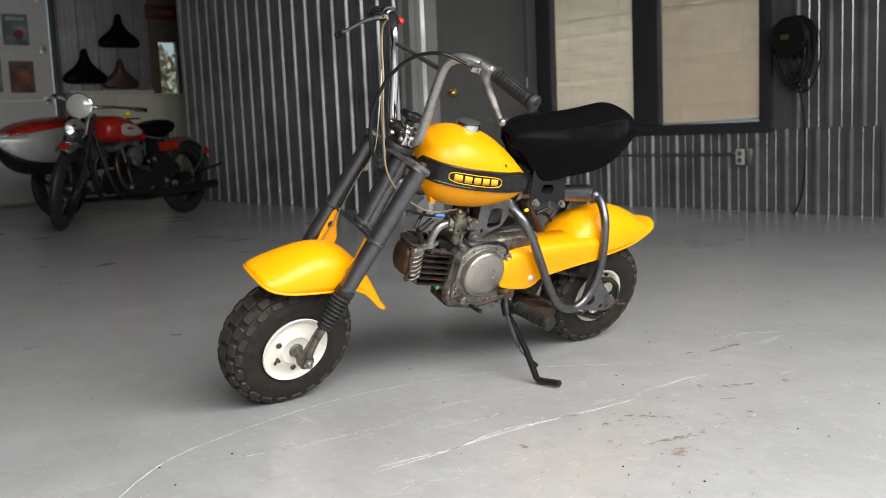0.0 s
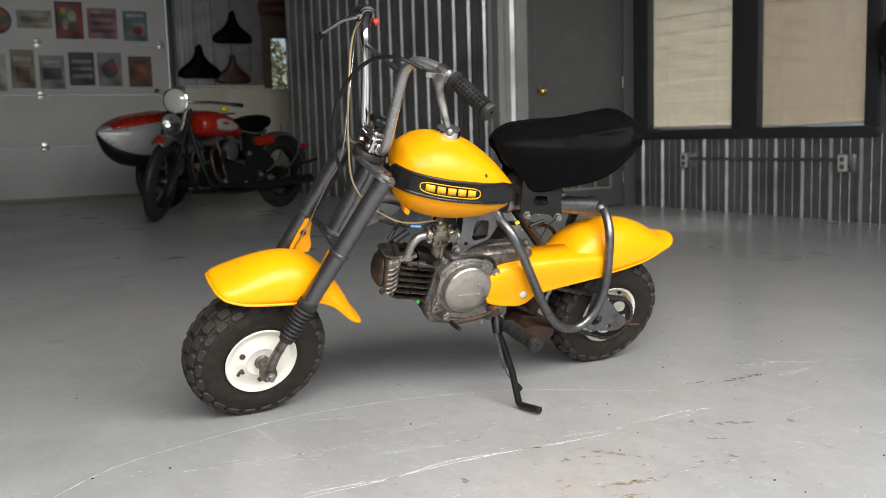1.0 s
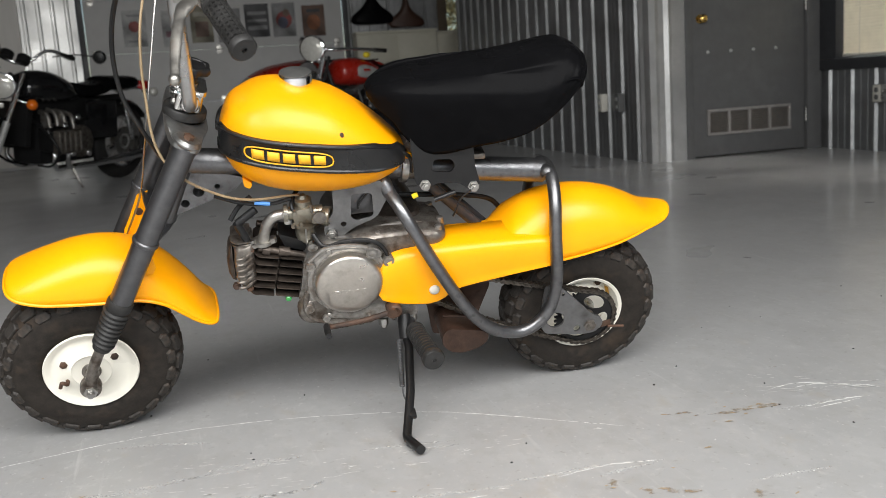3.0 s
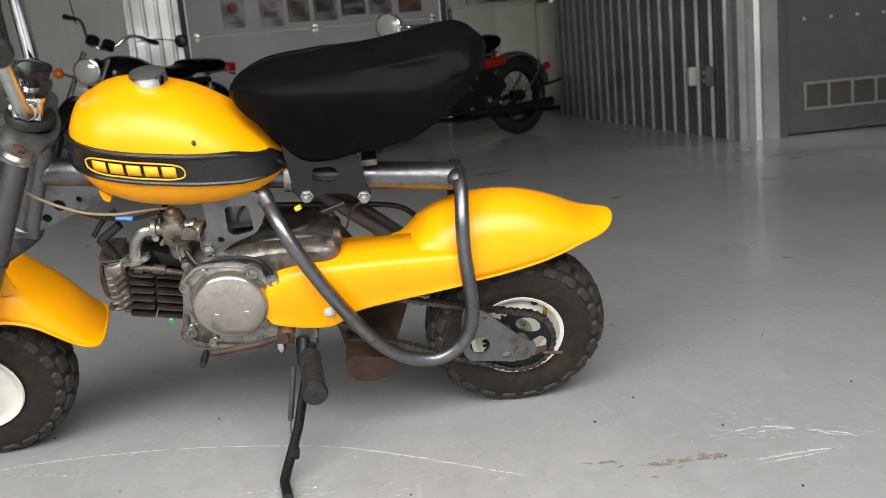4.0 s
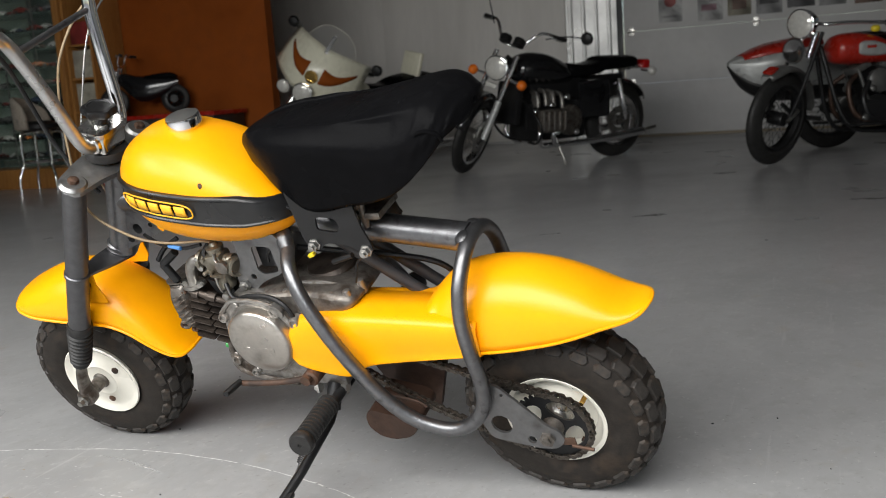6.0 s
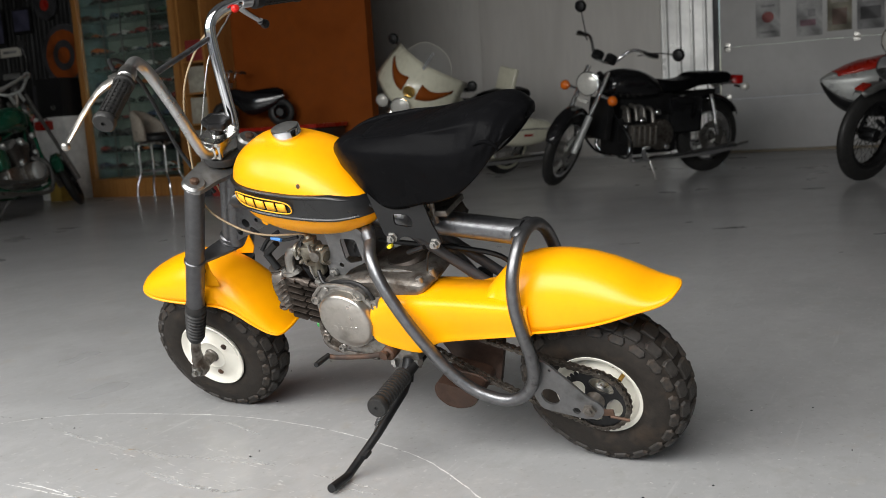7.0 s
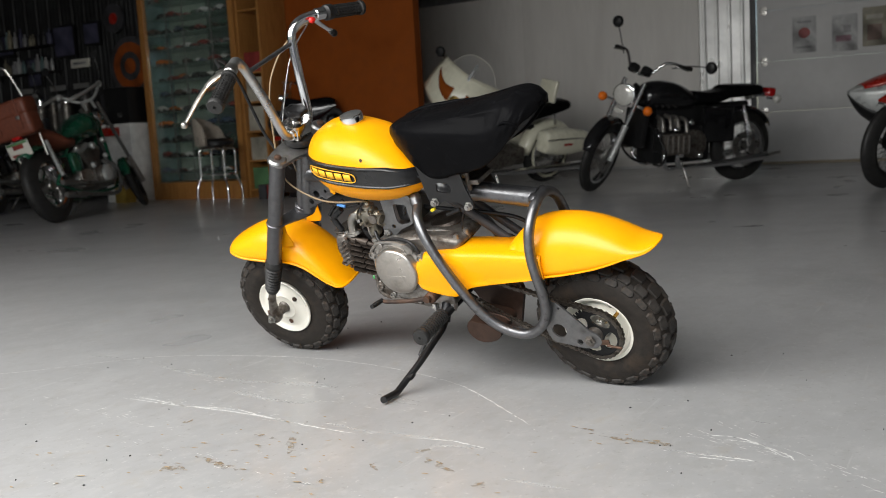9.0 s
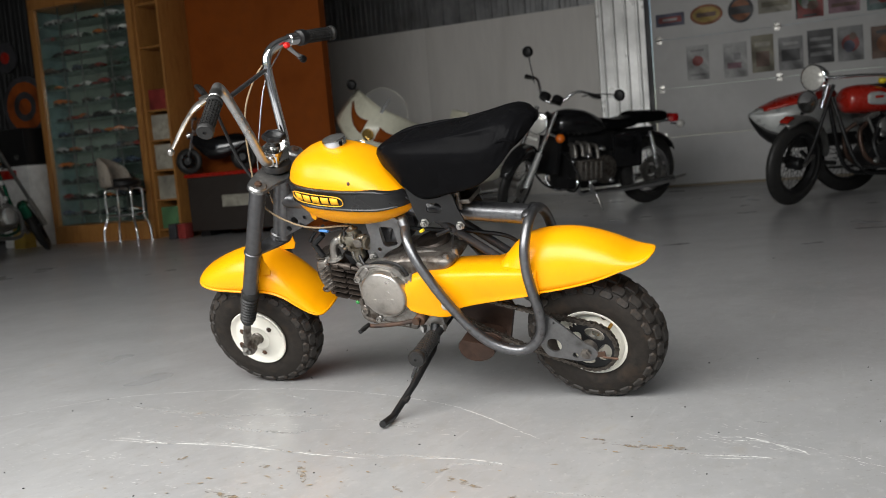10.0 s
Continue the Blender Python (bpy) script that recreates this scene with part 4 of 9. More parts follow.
        part("clamp_bolt", steered(lathe(BM(), [(0.0065, 0), (0.0065, 0.004), (0.003, 0.006), (0, 0.006)], axis_matrix(lean_ @ Vector((0.0228, s * 0.021, 0.018)), lean_.to_3x3() @ Vector((1, 0, 0))), 6)), STEEL, clamp, smooth=20)
    part("clamp_washer", steered(lathe(BM(), [(0.004, 0.046), (0.0145, 0.047), (0.0145, 0.052), (0.011, 0.054), (0.011, 0.058), (0.004, 0.059)], seat_, 22)), WORN_CHROME, clamp)
    kn = BM()
    rings = []
    for r, h, lobe in ((0.0105, 0.046, 0.0), (0.0110, 0.056, 0.0), (0.0170, 0.060, 0.05), (0.0245, 0.063, 0.09), (0.0268, 0.067, 0.09), (0.0268, 0.073, 0.09), (0.0248, 0.0768, 0.08), (0.0190, 0.0775, 0.03), (0.0178, 0.0760, 0.0), (0.0060, 0.0755, 0.0)):
        rings.append([seat_ @ Vector((r * 1.06 * (1 + lobe * math.cos(6 * a)) * math.cos(a), r * 1.06 * (1 + lobe * math.cos(6 * a)) * math.sin(a), h + 0.006)) for a in (2 * math.pi * i / 48 for i in range(48))])
    loft(kn, rings)
    part("clamp_knob", steered(kn), BLACK, clamp, "black lobed hand knob", smooth=35)
    # lower bridge: a thin strap between the clamp rings, round the foot of the head tube
    cx = leg_at(0.477)
    low_tilt = Matrix.Translation((cx - 0.004, 0, 0.474)) @ Matrix.Rotation(radians(-27), 4, "Y")
    lb = plate(BM(), rounded([(0.010, 0.100), (-0.012, 0.100), (-0.040, 0.036), (-0.052, 0.0), (-0.040, -0.036), (-0.012, -0.100), (0.010, -0.100), (0.006, -0.05), (-0.002, 0.0), (0.006, 0.05)], 0.008), 0.006, low_tilt)
    part("lower_bridge", steered(lb), FORK_GREY, f, "dark grey lower fork bridge strap", smooth=30)
    nut_ = lathe(BM(), [(0.020, 0), (0.0275, 0.003), (0.0275, 0.009), (0.024, 0.011), (0.0275, 0.013), (0.0275, 0.019), (0.024, 0.022)], axis_matrix((cx - 0.024, 0, 0.462), (-0.40, 0, 0.917)), 20)
    part("bearing_cup", steered(nut_), GUNMETAL, f, "grimy steering bearing cup", smooth=30)
    return f


fork_part = fork()

# front fender: crown x, crown z, edge x, edge z, half width
FENDER = [(0.6215, 0.3790, 0.6215, 0.3780, 0.014), (0.6195, 0.3850, 0.6195, 0.3755, 0.036), (0.6130, 0.3905, 0.6135, 0.3720, 0.053), (0.600, 0.3960, 0.602, 0.3670, 0.065), (0.578, 0.4050, 0.582, 0.3615, 0.0725), (0.546, 0.4165, 0.552, 0.3555, 0.077),
          (0.496, 0.4300, 0.500, 0.3495, 0.079), (0.447, 0.4320, 0.446, 0.3440, 0.079), (0.397, 0.4183, 0.392, 0.3390, 0.078), (0.356, 0.3870, 0.350, 0.3200, 0.076), (0.322, 0.3463, 0.319, 0.2910, 0.073),
          (0.296, 0.3068, 0.300, 0.2710, 0.069), (0.276, 0.2710, 0.282, 0.2570, 0.065), (0.2655, 0.2560, 0.270, 0.2500, 0.059), (0.2610, 0.2495, 0.263, 0.2470, 0.049), (0.2590, 0.2465, 0.260, 0.2452, 0.030), (0.2585, 0.2455, 0.259, 0.2448, 0.010)]


def arch_rings(rows, power, k=4, n=24):
    rings = []
    for cx, cz, ex, ez, w in smooth_rows(rows, k):
        ring = []
        for i in range(n + 1):
            a = -1 + 2 * i / n
            c = max(0.0, math.cos(a * math.pi / 2)) ** (2 / power)
            s = math.copysign(abs(math.sin(a * math.pi / 2)) ** (2 / power), a)
            ring.append(Vector((ex + (cx - ex) * c, w * s, ez + (cz - ez) * c)))
        rings.append(ring)
    return rings


ff = BM()
loft(ff, arch_rings(FENDER, 2.25), closed=False, caps=False)
fender = part("front_fender", steered(ff), YELLOW, bike, "glossy yellow front fender", smooth=60, solid=0.0022)
edge = [[Vector((ex, s * w, ez)) for cx, cz, ex, ez, w in FENDER] for s in (1, -1)]
part("rolled_edge", steered(tube(BM(), edge[0] + edge[1][::-1] + [Vector((0.6222, 0, 0.3778)), edge[0][0]], 0.0034, 8, 4)), YELLOW, fender)
for s in (1, -1):
    tab = BM()
    rows_ = ((0.412, 0.362, 0.0700, 0.388, 0.388), (0.410, 0.356, 0.0745, 0.402, 0.402), (0.396, 0.360, 0.0785, 0.428, 0.434), (0.376, 0.356, 0.0760, 0.474, 0.480))
    loft(tab, [[Vector((x0, s * y, z0)), Vector((x1, s * y, z1)), Vector((x1, s * (y - 0.0025), z1)), Vector((x0, s * (y - 0.0025), z0))] for x0, x1, y, z0, z1 in rows_])
    part("mount_tab", steered(tab), YELLOW, fender, smooth=20)
    part("tab_bolt", steered(lathe(BM(), [(0.008, -0.006), (0.008, 0.006), (0.005, 0.008), (0, 0.008)], axis_matrix((0.378, s * 0.079, 0.438), (0, s, 0)), 6)), RUST, fender, smooth=20)

# handlebars
for s in (1, -1):
    pts = [(0.2565, s * 0.016, 0.6965), (0.2570, s * 0.034, 0.6955), (0.2570, s * 0.048, 0.6990), (0.2568, s * 0.0575, 0.712), (0.2568, s * 0.0655, 0.745), (0.2570, s * 0.0790, 0.815), (0.2585, s * 0.098, 0.890),
           (0.2560, s * 0.112, 0.918), (0.2450, s * 0.136, 0.933), (0.226, s * 0.170, 0.934), (0.208, s * 0.205, 0.926), (0.178, s * 0.316, 0.896)]
    bar = part("handlebar", steered(tube(BM(), pts, 0.0115, 16, 6)), CHROME if s < 0 else BAR_GREY, bike, "bright chrome high-rise handlebar half" if s < 0 else "dulled grey high-rise handlebar half")
    a, b = Vector((0.206, s * 0.212, 0.9245)), Vector((0.176, s * 0.323, 0.894))
    L = (b - a).length
    prof = [(0.0135, 0), (0.0185, 0.0015), (0.0185, 0.008), (0.0155, 0.01)]
    for i in range(9):
        q = 0.011 + i * (L - 0.028) / 9
        wd = (L - 0.028) / 9
        prof += [(0.0138, q), (0.0164, q + 0.0008), (0.0164, q + wd - 0.0032), (0.0138, q + wd - 0.0022)]
    prof += [(0.0165, L - 0.014), (0.0195, L - 0.011), (0.0195, L - 0.003), (0.017, L), (0.004, L), (0.004, L - 0.004)]
    grip = part("grip", steered(lathe(BM(), prof, axis_matrix(a, b - a), 22)), RUBBER, bar, "ribbed black rubber grip")
    ribs = BM()
    M = axis_matrix(a, b - a)
    for i in range(14):
        q = 2 * math.pi * i / 14
        block(ribs, (0.0022, 0.0028, L - 0.03), M @ Matrix.Rotation(q, 4, "Z") @ Matrix.Translation((0.0163, 0, L / 2 - 0.001)))
    part("grip_ribs", steered(ribs), RUBBER, grip, smooth=0)
    perch = BM()
    pa = Vector((0.222, s * 0.178, 0.9325))
    rod(perch, pa, pa + Vector((-0.010, s * 0.026, -0.006)), 0.0155, 16, 0.002)
    block(perch, (0.032, 0.022, 0.012), Matrix.Translation(pa + Vector((0.02, s * 0.014, -0.004))) @ Matrix.Rotation(s * radians(-25), 4, "Z"), 0.003)
    part("lever_perch", steered(perch), STEEL if s > 0 else CHROME, bar)
    if s > 0:
        lever = [pa + Vector((0.014, 0.030, -0.004)), pa + Vector((0.024, 0.046, -0.008)), pa + Vector((0.033, 0.068, -0.016)), pa + Vector((0.041, 0.102, -0.034)), pa + Vector((0.047, 0.136, -0.054)), pa + Vector((0.050, 0.158, -0.066))]
        lv = tube(BM(), lever, [0.012, 0.0135, 0.0085, 0.0085, 0.0072, 0.0055], 12, 5, flat=0.55)
        ball(lv, lever[-1], 0.0085, 12)
        part("lever", steered(lv), WORN_ALLOY, bar, "polished alloy hand lever")
    else:
        lever = [pa + Vector((0.026, -0.008, -0.006)), pa + Vector((0.038, -0.040, -0.022)), pa + Vector((0.048, -0.072, -0.046)), pa + Vector((0.060, -0.130, -0.090))]
        blade = part("lever", steered(tube(BM(), lever, [0.009, 0.0085, 0.007, 0.006], 12, 5, flat=0.6)), CHROME, bar, "straight chrome brake lever")
        tip_ = tube(BM(), [lever[2].lerp(lever[3], 0.72), lever[3]], 0.0078, 10)
        ball(tip_, lever[3], 0.0105, 12)
        part("lever_sleeve", steered(tip_), BLACK, blade, "black rubber lever end")
    if s < 0:
        red = lathe(BM(), [(0.008, 0), (0.008, 0.006), (0.006, 0.010), (0, 0.011)], axis_matrix((0.2175, -0.150, 0.9255), (-0.9, 0.1, 0.35)), 14)
        part("kill_button", steered(red), RED_PLASTIC, bar, "red stop button")
        th = lathe(BM(), [(0.0165, 0), (0.0205, 0.003), (0.0205, 0.020), (0.0165, 0.023)], axis_matrix((0.209, -0.203, 0.9265), (-0.2, -0.9, -0.2)), 20)
        part("throttle_collar", steered(th), BLACK, bar)
part("cross_bar", steered(rod(BM(), (0.2585, -0.098, 0.8915), (0.2585, 0.098, 0.8915), 0.0058)), GUNMETAL, bike, "thin dark handlebar cross brace")
cable = [(0.246, 0.186, 0.928), (0.290, 0.150, 0.940), (0.325, 0.095, 0.915), (0.352, 0.05, 0.855), (0.366, 0.028, 0.780), (0.362, 0.022, 0.705), (0.338, 0.020, 0.640), (0.318, 0.012, 0.590)]
part("clutch_cable", tube(BM(), cable, 0.0042, 8, 6), BLACK, bike, "black control cable")
tan = [(0.250, -0.165, 0.926), (0.274, -0.138, 0.915), (0.300, -0.085, 0.885), (0.318, -0.030, 0.830), (0.326, 0.002, 0.765), (0.326, 0.022, 0.705), (0.320, 0.048, 0.630), (0.288, 0.072, 0.580), (0.222, 0.070, 0.534), (0.165, 0.058, 0.513), (0.095, 0.04, 0.506), (0.075, 0.03, 0.495)]
part("throttle_cable", tube(BM(), tan, 0.0024, 8, 6), CABLE_TAN, bike, "tan throttle cable")
tan2 = [(0.262, -0.165, 0.92), (0.290, -0.095, 0.86), (0.312, -0.04, 0.76), (0.332, 0.0, 0.66), (0.350, -0.03, 0.58), (0.374, -0.055, 0.48), (0.41, -0.06, 0.40)]
part("brake_cable", tube(BM(), tan2, 0.0019, 8, 5), STEEL, bike, "thin steel brake cable")

# ---- fuel tank: x, top, bottom, half width, belt height
TANK = [(0.2135, 0.6308, 0.612, 0.00985, 0.6225), (0.21, 0.6488, 0.59, 0.03152, 0.6255), (0.203, 0.6668, 0.572, 0.05023, 0.627), (0.19, 0.6886, 0.552, 0.06993, 0.6265), (0.17, 0.7006, 0.536, 0.08668, 0.6245),
        (0.141, 0.7126, 0.522, 0.0985, 0.6205), (0.104, 0.7144, 0.511, 0.1044, 0.6145), (0.055, 0.7046, 0.504, 0.1054, 0.607), (0.012, 0.6882, 0.503, 0.1034, 0.6005), (-0.034, 0.6574, 0.507, 0.09456, 0.593),
        (-0.069, 0.6266, 0.517, 0.08176, 0.586), (-0.098, 0.5975, 0.532, 0.06107, 0.578), (-0.112, 0.5805, 0.548, 0.03546, 0.571), (-0.117, 0.573, 0.562, 0.00985, 0.568)]
TROWS = smooth_rows(TANK, 4)


tk = BM()
rings = []
for row in TROWS:
    x, zt, zb, w, zc = row
    ring = []
    for i in range(44):
        a = 2 * math.pi * i / 44
        c, s = math.cos(a), math.sin(a)
        y = w * math.copysign(abs(c) ** 0.95, c)
        z = zc + (zt - zc) * abs(s) ** 0.92 if s > 0 else zc - (zc - zb) * abs(s) ** 0.95
        ring.append(Vector((x, y, z)))
    rings.append(ring)
loft(tk, rings)
tank = part("fuel_tank", tk, YELLOW, bike, "glossy yellow teardrop fuel tank", smooth=60)


def tank_skin(x, z, proud):
    """A point of the tank's left side at x and height, stood off by that much."""
    xs = [r[0] for r in TROWS][::-1]
    row = [float(np.interp(x, xs, [r[i] for r in TROWS][::-1])) for i in range(5)]
    f = abs(z - row[4]) / ((row[1] - row[4]) if z > row[4] else (row[4] - row[2]))
    # invert the ring's own curve
    e = 0.92 if z > row[4] else 0.95
    s = min(1.0, f ** (1 / e))
    y = row[3] * max(0.0, 1 - s * s) ** (0.95 / 2)
    return Vector((x, y + proud, z)), row[4], row[1] - row[4], row[4] - row[2]


band = BM()
steps = [(-0.0265, 0.0), (-0.0265, 0.0055), (-0.0245, 0.0072), (-0.022, 0.0068), (-0.020, 0.0040), (-0.0175, 0.0028), (0, 0.0034), (0.0175, 0.0028), (0.020, 0.0040), (0.022, 0.0068), (0.0245, 0.0072), (0.0265, 0.0055), (0.0265, 0.0)]
rings = []
side = [r[0] for r in TROWS if r[0] < 0.2125 and r[0] > -0.116]
for sgn, xs in ((1, side[::-1]), (-1, side)):
    for x in xs:
        ring = []
        for dz, pr in steps:
            p, zc, above, below = tank_skin(x, 0, 0)
            grow = 1.0 if x > -0.05 else 0.5 + 0.5 * (x + 0.117) / 0.067
            pr = pr + 0.003 * min(1.0, max(0.0, (-0.045 - x) / 0.035))
            q = tank_skin(x, zc + dz * min(grow, 0.86 * (above if dz > 0 else below) / 0.026), pr)[0]
            turn = min(1.0, max(0.0, (x - 0.176) / 0.036)) * 1.35  # the band turns square to the tank's nose
            base = tank_skin(q.x, q.z, 0.0)[0]
            ring.append(Vector((base.x + pr * math.sin(turn), sgn * (base.y + pr * math.cos(turn)), base.z)))
        rings.append(ring)
loft(band, rings, closed=False, caps=False)
belt = part("tank_band", band, BAND, tank, "black rubber band round the tank", smooth=35)


# badge on the band: a yellow rounded outline and five plain bars
def on_band(u, v, proud=0.006):
    """u along the badge, v up it."""
    x = 0.1735 - u * 0.150
    zc = tank_skin(x, 0.6, 0)[1]
    return tank_skin(x, zc + v, proud)[0]


def badge(sgn):
    flip = Matrix.Diagonal((1, sgn, 1, 1))
    out = []
    for i in range(40):
        a = 2 * math.pi * i / 40
        c, s = math.cos(a), math.sin(a)
        u = 0.5 + math.copysign(abs(c) ** 0.35, c) * 0.5
        v = math.copysign(abs(s) ** 0.7, s) * 0.0145
        out.append((u, v))
    b = BM()
    rows = [[flip @ on_band(*out[i % 40], 0.0075) for i in range(40)], [flip @ on_band(0.5 + (u - 0.5) * 0.975, v * 0.86, 0.0075) for u, v in out], ]
    loft(b, [[r[i] for r in rows] for i in list(range(40)) + [0]], closed=False, caps=False)
    o = part("badge", b, BADGE, belt, "yellow oval badge outline with plain bars", smooth=60, solid=0.002)
    for i in range(5):
        u0, u1 = 0.085 + i * 0.172, 0.085 + i * 0.172 + 0.135
        g = BM()
        rows = []
        for u in np.linspace(u0, u1, 5):
            rows.append([flip @ on_band(u, -0.0085, 0.0075), flip @ on_band(u, 0.0, 0.0078), flip @ on_band(u, 0.0085, 0.0075)])
        loft(g, rows, closed=False, caps=False)
        part("badge_bar", g, BADGE, o, smooth=60, solid=0.002)


badge(1)
badge(-1)
# filler cap
axis = Vector((-0.02, 0, 1.0)).normalized()
at = Vector((0.074, 0, 0.692))
part("filler_neck", lathe(BM(), [(0.023, 0), (0.023, 0.016)], axis_matrix(at, axis), 24), YELLOW, tank)
ribs_ = [(0.0278 + 0.0006 * (i % 2)) for i in range(48)]
capm = BM()
M_ = axis_matrix(at, axis)
loft(capm, [[M_ @ Vector((ribs_[i] * k * math.cos(2 * math.pi * i / 48), ribs_[i] * k * math.sin(2 * math.pi * i / 48), h)) for i in range(48)] for k, h in ((0.90, 0.010), (1.0, 0.012), (1.03, 0.016), (1.03, 0.028), (0.99, 0.0315), (0.93, 0.0325))])
cap = part("filler_cap", capm, CHROME, tank, "ribbed chrome filler cap", smooth=30)
part("cap_insert", lathe(BM(), [(0.0275, 0.0322), (0.0275, 0.0335), (0.024, 0.0350), (0, 0.0355)], M_, 32), DULL_SILVER, cap, "dull metal cap top")
chip = BM()
rows = []
for u in (-0.0035, -0.001, 0.0015, 0.0035):
    rows.append([tank_skin(0.006 + u, 0.641 + v * (1 - abs(u) / 0.005) + 0.3 * u, 0.0004)[0] for v in (-0.005, 0.0, 0.005)])
loft(chip, rows, closed=False, caps=False)
part("paint_chip", chip, RUST, tank, "small brown chip in the yellow paint", solid=0.0003)
# tank lug at the front and yellow rear tongue
part("tank_lug", plate(BM(), rounded([(0.182, 0.552), (0.165, 0.538), (0.170, 0.528), (0.180, 0.534)], 0.003), 0.02, at_y(0.035)), YELLOW, tank, smooth=30)
part("rear_tongue", plate(BM(), rounded([(-0.09, 0.552), (-0.128, 0.560), (-0.130, 0.545), (-0.09, 0.535)], 0.004), 0.035, at_y(0.0)), YELLOW, tank, smooth=30)

# ---- seat: x, top, shoulder, lower edge, half width, half width at the edge
SEAT = [(-0.048, 0.690, 0.684, 0.678, 0.018, 0.016), (-0.057, 0.699, 0.690, 0.668, 0.034, 0.030), (-0.070, 0.704, 0.695, 0.656, 0.046, 0.041), (-0.088, 0.708, 0.700, 0.640, 0.059, 0.048),
        (-0.108, 0.711, 0.703, 0.612, 0.069, 0.052), (-0.132, 0.714, 0.704, 0.587, 0.076, 0.055), (-0.160, 0.715, 0.704, 0.5735, 0.081, 0.057), (-0.195, 0.719, 0.705, 0.575, 0.085, 0.061),
        (-0.235, 0.726, 0.702, 0.586, 0.087, 0.068), (-0.280, 0.734, 0.699, 0.596, 0.090, 0.077), (-0.325, 0.742, 0.697, 0.612, 0.093, 0.085), (-0.360, 0.749, 0.700, 0.633, 0.093, 0.087),
        (-0.388, 0.754, 0.708, 0.656, 0.090, 0.085), (-0.409, 0.754, 0.715, 0.676, 0.086, 0.081), (-0.426, 0.748, 0.711, 0.692, 0.078, 0.074), (-0.439, 0.739, 0.713, 0.703, 0.060, 0.057),
        (-0.448, 0.731, 0.715, 0.709, 0.036, 0.034), (-0.453, 0.723, 0.716, 0.713, 0.006, 0.005)]


def seat_section(zt, zc, ze, w, wl):
    """Half of the seat's section: a crowned top, a soft shoulder, a skirt drawn in towards its edge."""
    drop, h = zt - zc, zc - ze
    r = min(0.022, 0.3 * h, 0.25 * w)
    pts = [(0.0, 0.0, zt), (0.0, 0.34 * w, zt - 0.05 * drop), (0.0, 0.66 * w, zt - 0.25 * drop), (0.0, w - 1.1 * r, zc + 0.55 * r + 0.22 * drop), (0.0, w - 0.22 * r, zc - 0.15 * r), (0.0, w, zc - 1.0 * r),
           (0.0, w + (wl - w) * 0.30, zc - r - (h - r) * 0.38), (0.0, w + (wl - w) * 0.68, zc - r - (h - r) * 0.72), (0.0, wl, ze)]
    return catmull(pts, 4)


st = BM()
rings = []
noise.seed_set(3)
for x, zt, zc, ze, w, wl in smooth_rows(SEAT, 6):
    half = seat_section(zt, zc, ze, w, wl)
    ring = []
    for side in (-1, 1):
        for i in (range(len(half) - 1, 0, -1) if side < 0 else range(len(half))):
            p = Vector((x, side * half[i].y, half[i].z))
            t = min(1.0, abs(p.y) / max(0.02, w))
            low = max(0.0, (zc - p.z) / max(0.01, zc - ze))
            # soft dents all over, fine creases across the shoulder, gathered folds towards the rear corners
            d = noise.noise(p * 10) * 0.0014 * t
            d += 0.0009 * math.sin(240 * p.x + 30 * p.z + 6 * noise.noise(p * 9)) * max(0.0, noise.noise(p * 11 + Vector((3, 1, 2)))) * t * (1 - min(1.0, low * 1.6))
            if x < -0.335:
                k = min(1.0, (-0.335 - x) / 0.05)
                fold = math.sin((p.x + 0.55 * (p.z - zc)) * 210 + 2.5 * noise.noise(p * 14))
                d += (0.0017 + 0.0018 * max(0.0, min(1.0, (-0.395 - x) / 0.03))) * k * fold * t * math.exp(-(((p.z - zc) / 0.030) ** 2))
            ring.append(Vector((p.x, p.y + math.copysign(d, side) * t, p.z + d * 0.6)))
    rings.append(ring)
loft(st, rings, closed=False, caps=False)
seat = part("seat", st, VINYL, bike, "padded black vinyl seat with stretched cover", smooth=70, solid=0.004)
pan = BM()
rings = []
for x, zt, zc, ze, w, wl in smooth_rows(SEAT, 3):
    rings.append([Vector((x, wl * 0.80 * c, max(ze + 0.012, 0.60 + 0.2 * max(0.0, -0.2 - x)) if ze < zt - 0.05 else (ze + zt) / 2)) for c in (-1, -0.5, 0, 0.5, 1)])
loft(pan, rings, closed=False, caps=False)
part("seat_pan", pan, VINYL, seat, "black steel seat pan", solid=0.004)
for k in (1, -1):
    ear = [(-0.392, k * 0.0890, 0.708), (-0.405, k * 0.0870, 0.713), (-0.417, k * 0.0835, 0.710), (-0.425, k * 0.0785, 0.702), (-0.427, k * 0.0755, 0.692)]
    part("cover_seam", tube(BM(), ear, [0.001, 0.0032, 0.004, 0.0038, 0.002], 8, 4), VINYL, seat)
for s in (1, -1):
    out = rounded([(-0.118, 0.610), (-0.128, 0.516), (-0.150, 0.499), (-0.168, 0.514), (-0.212, 0.509), (-0.236, 0.489), (-0.252, 0.502), (-0.240, 0.545), (-0.232, 0.620)], 0.008)
    slot = rounded([(-0.158, 0.538), (-0.162, 0.562), (-0.196, 0.560), (-0.203, 0.545), (-0.195, 0.533)], 0.007)
    br = part("seat_bracket", plate(BM(), out, 0.004, at_y(s * 0.054), [slot]), BLACK, bike, "black seat bracket plate", smooth=30)
    for x, z in ((-0.146, 0.512), (-0.238, 0.501)):
        b = lathe(BM(), [(0.011, 0), (0.011, 0.002), (0.0085, 0.0025), (0.0085, 0.010), (0.005, 0.0105), (0.005, 0.015), (0, 0.0155)], axis_matrix((x, s * 0.056, z), (0, s, 0)), 6)
        part("bracket_bolt", b, STEEL, br, smooth=20)
cl = BM()
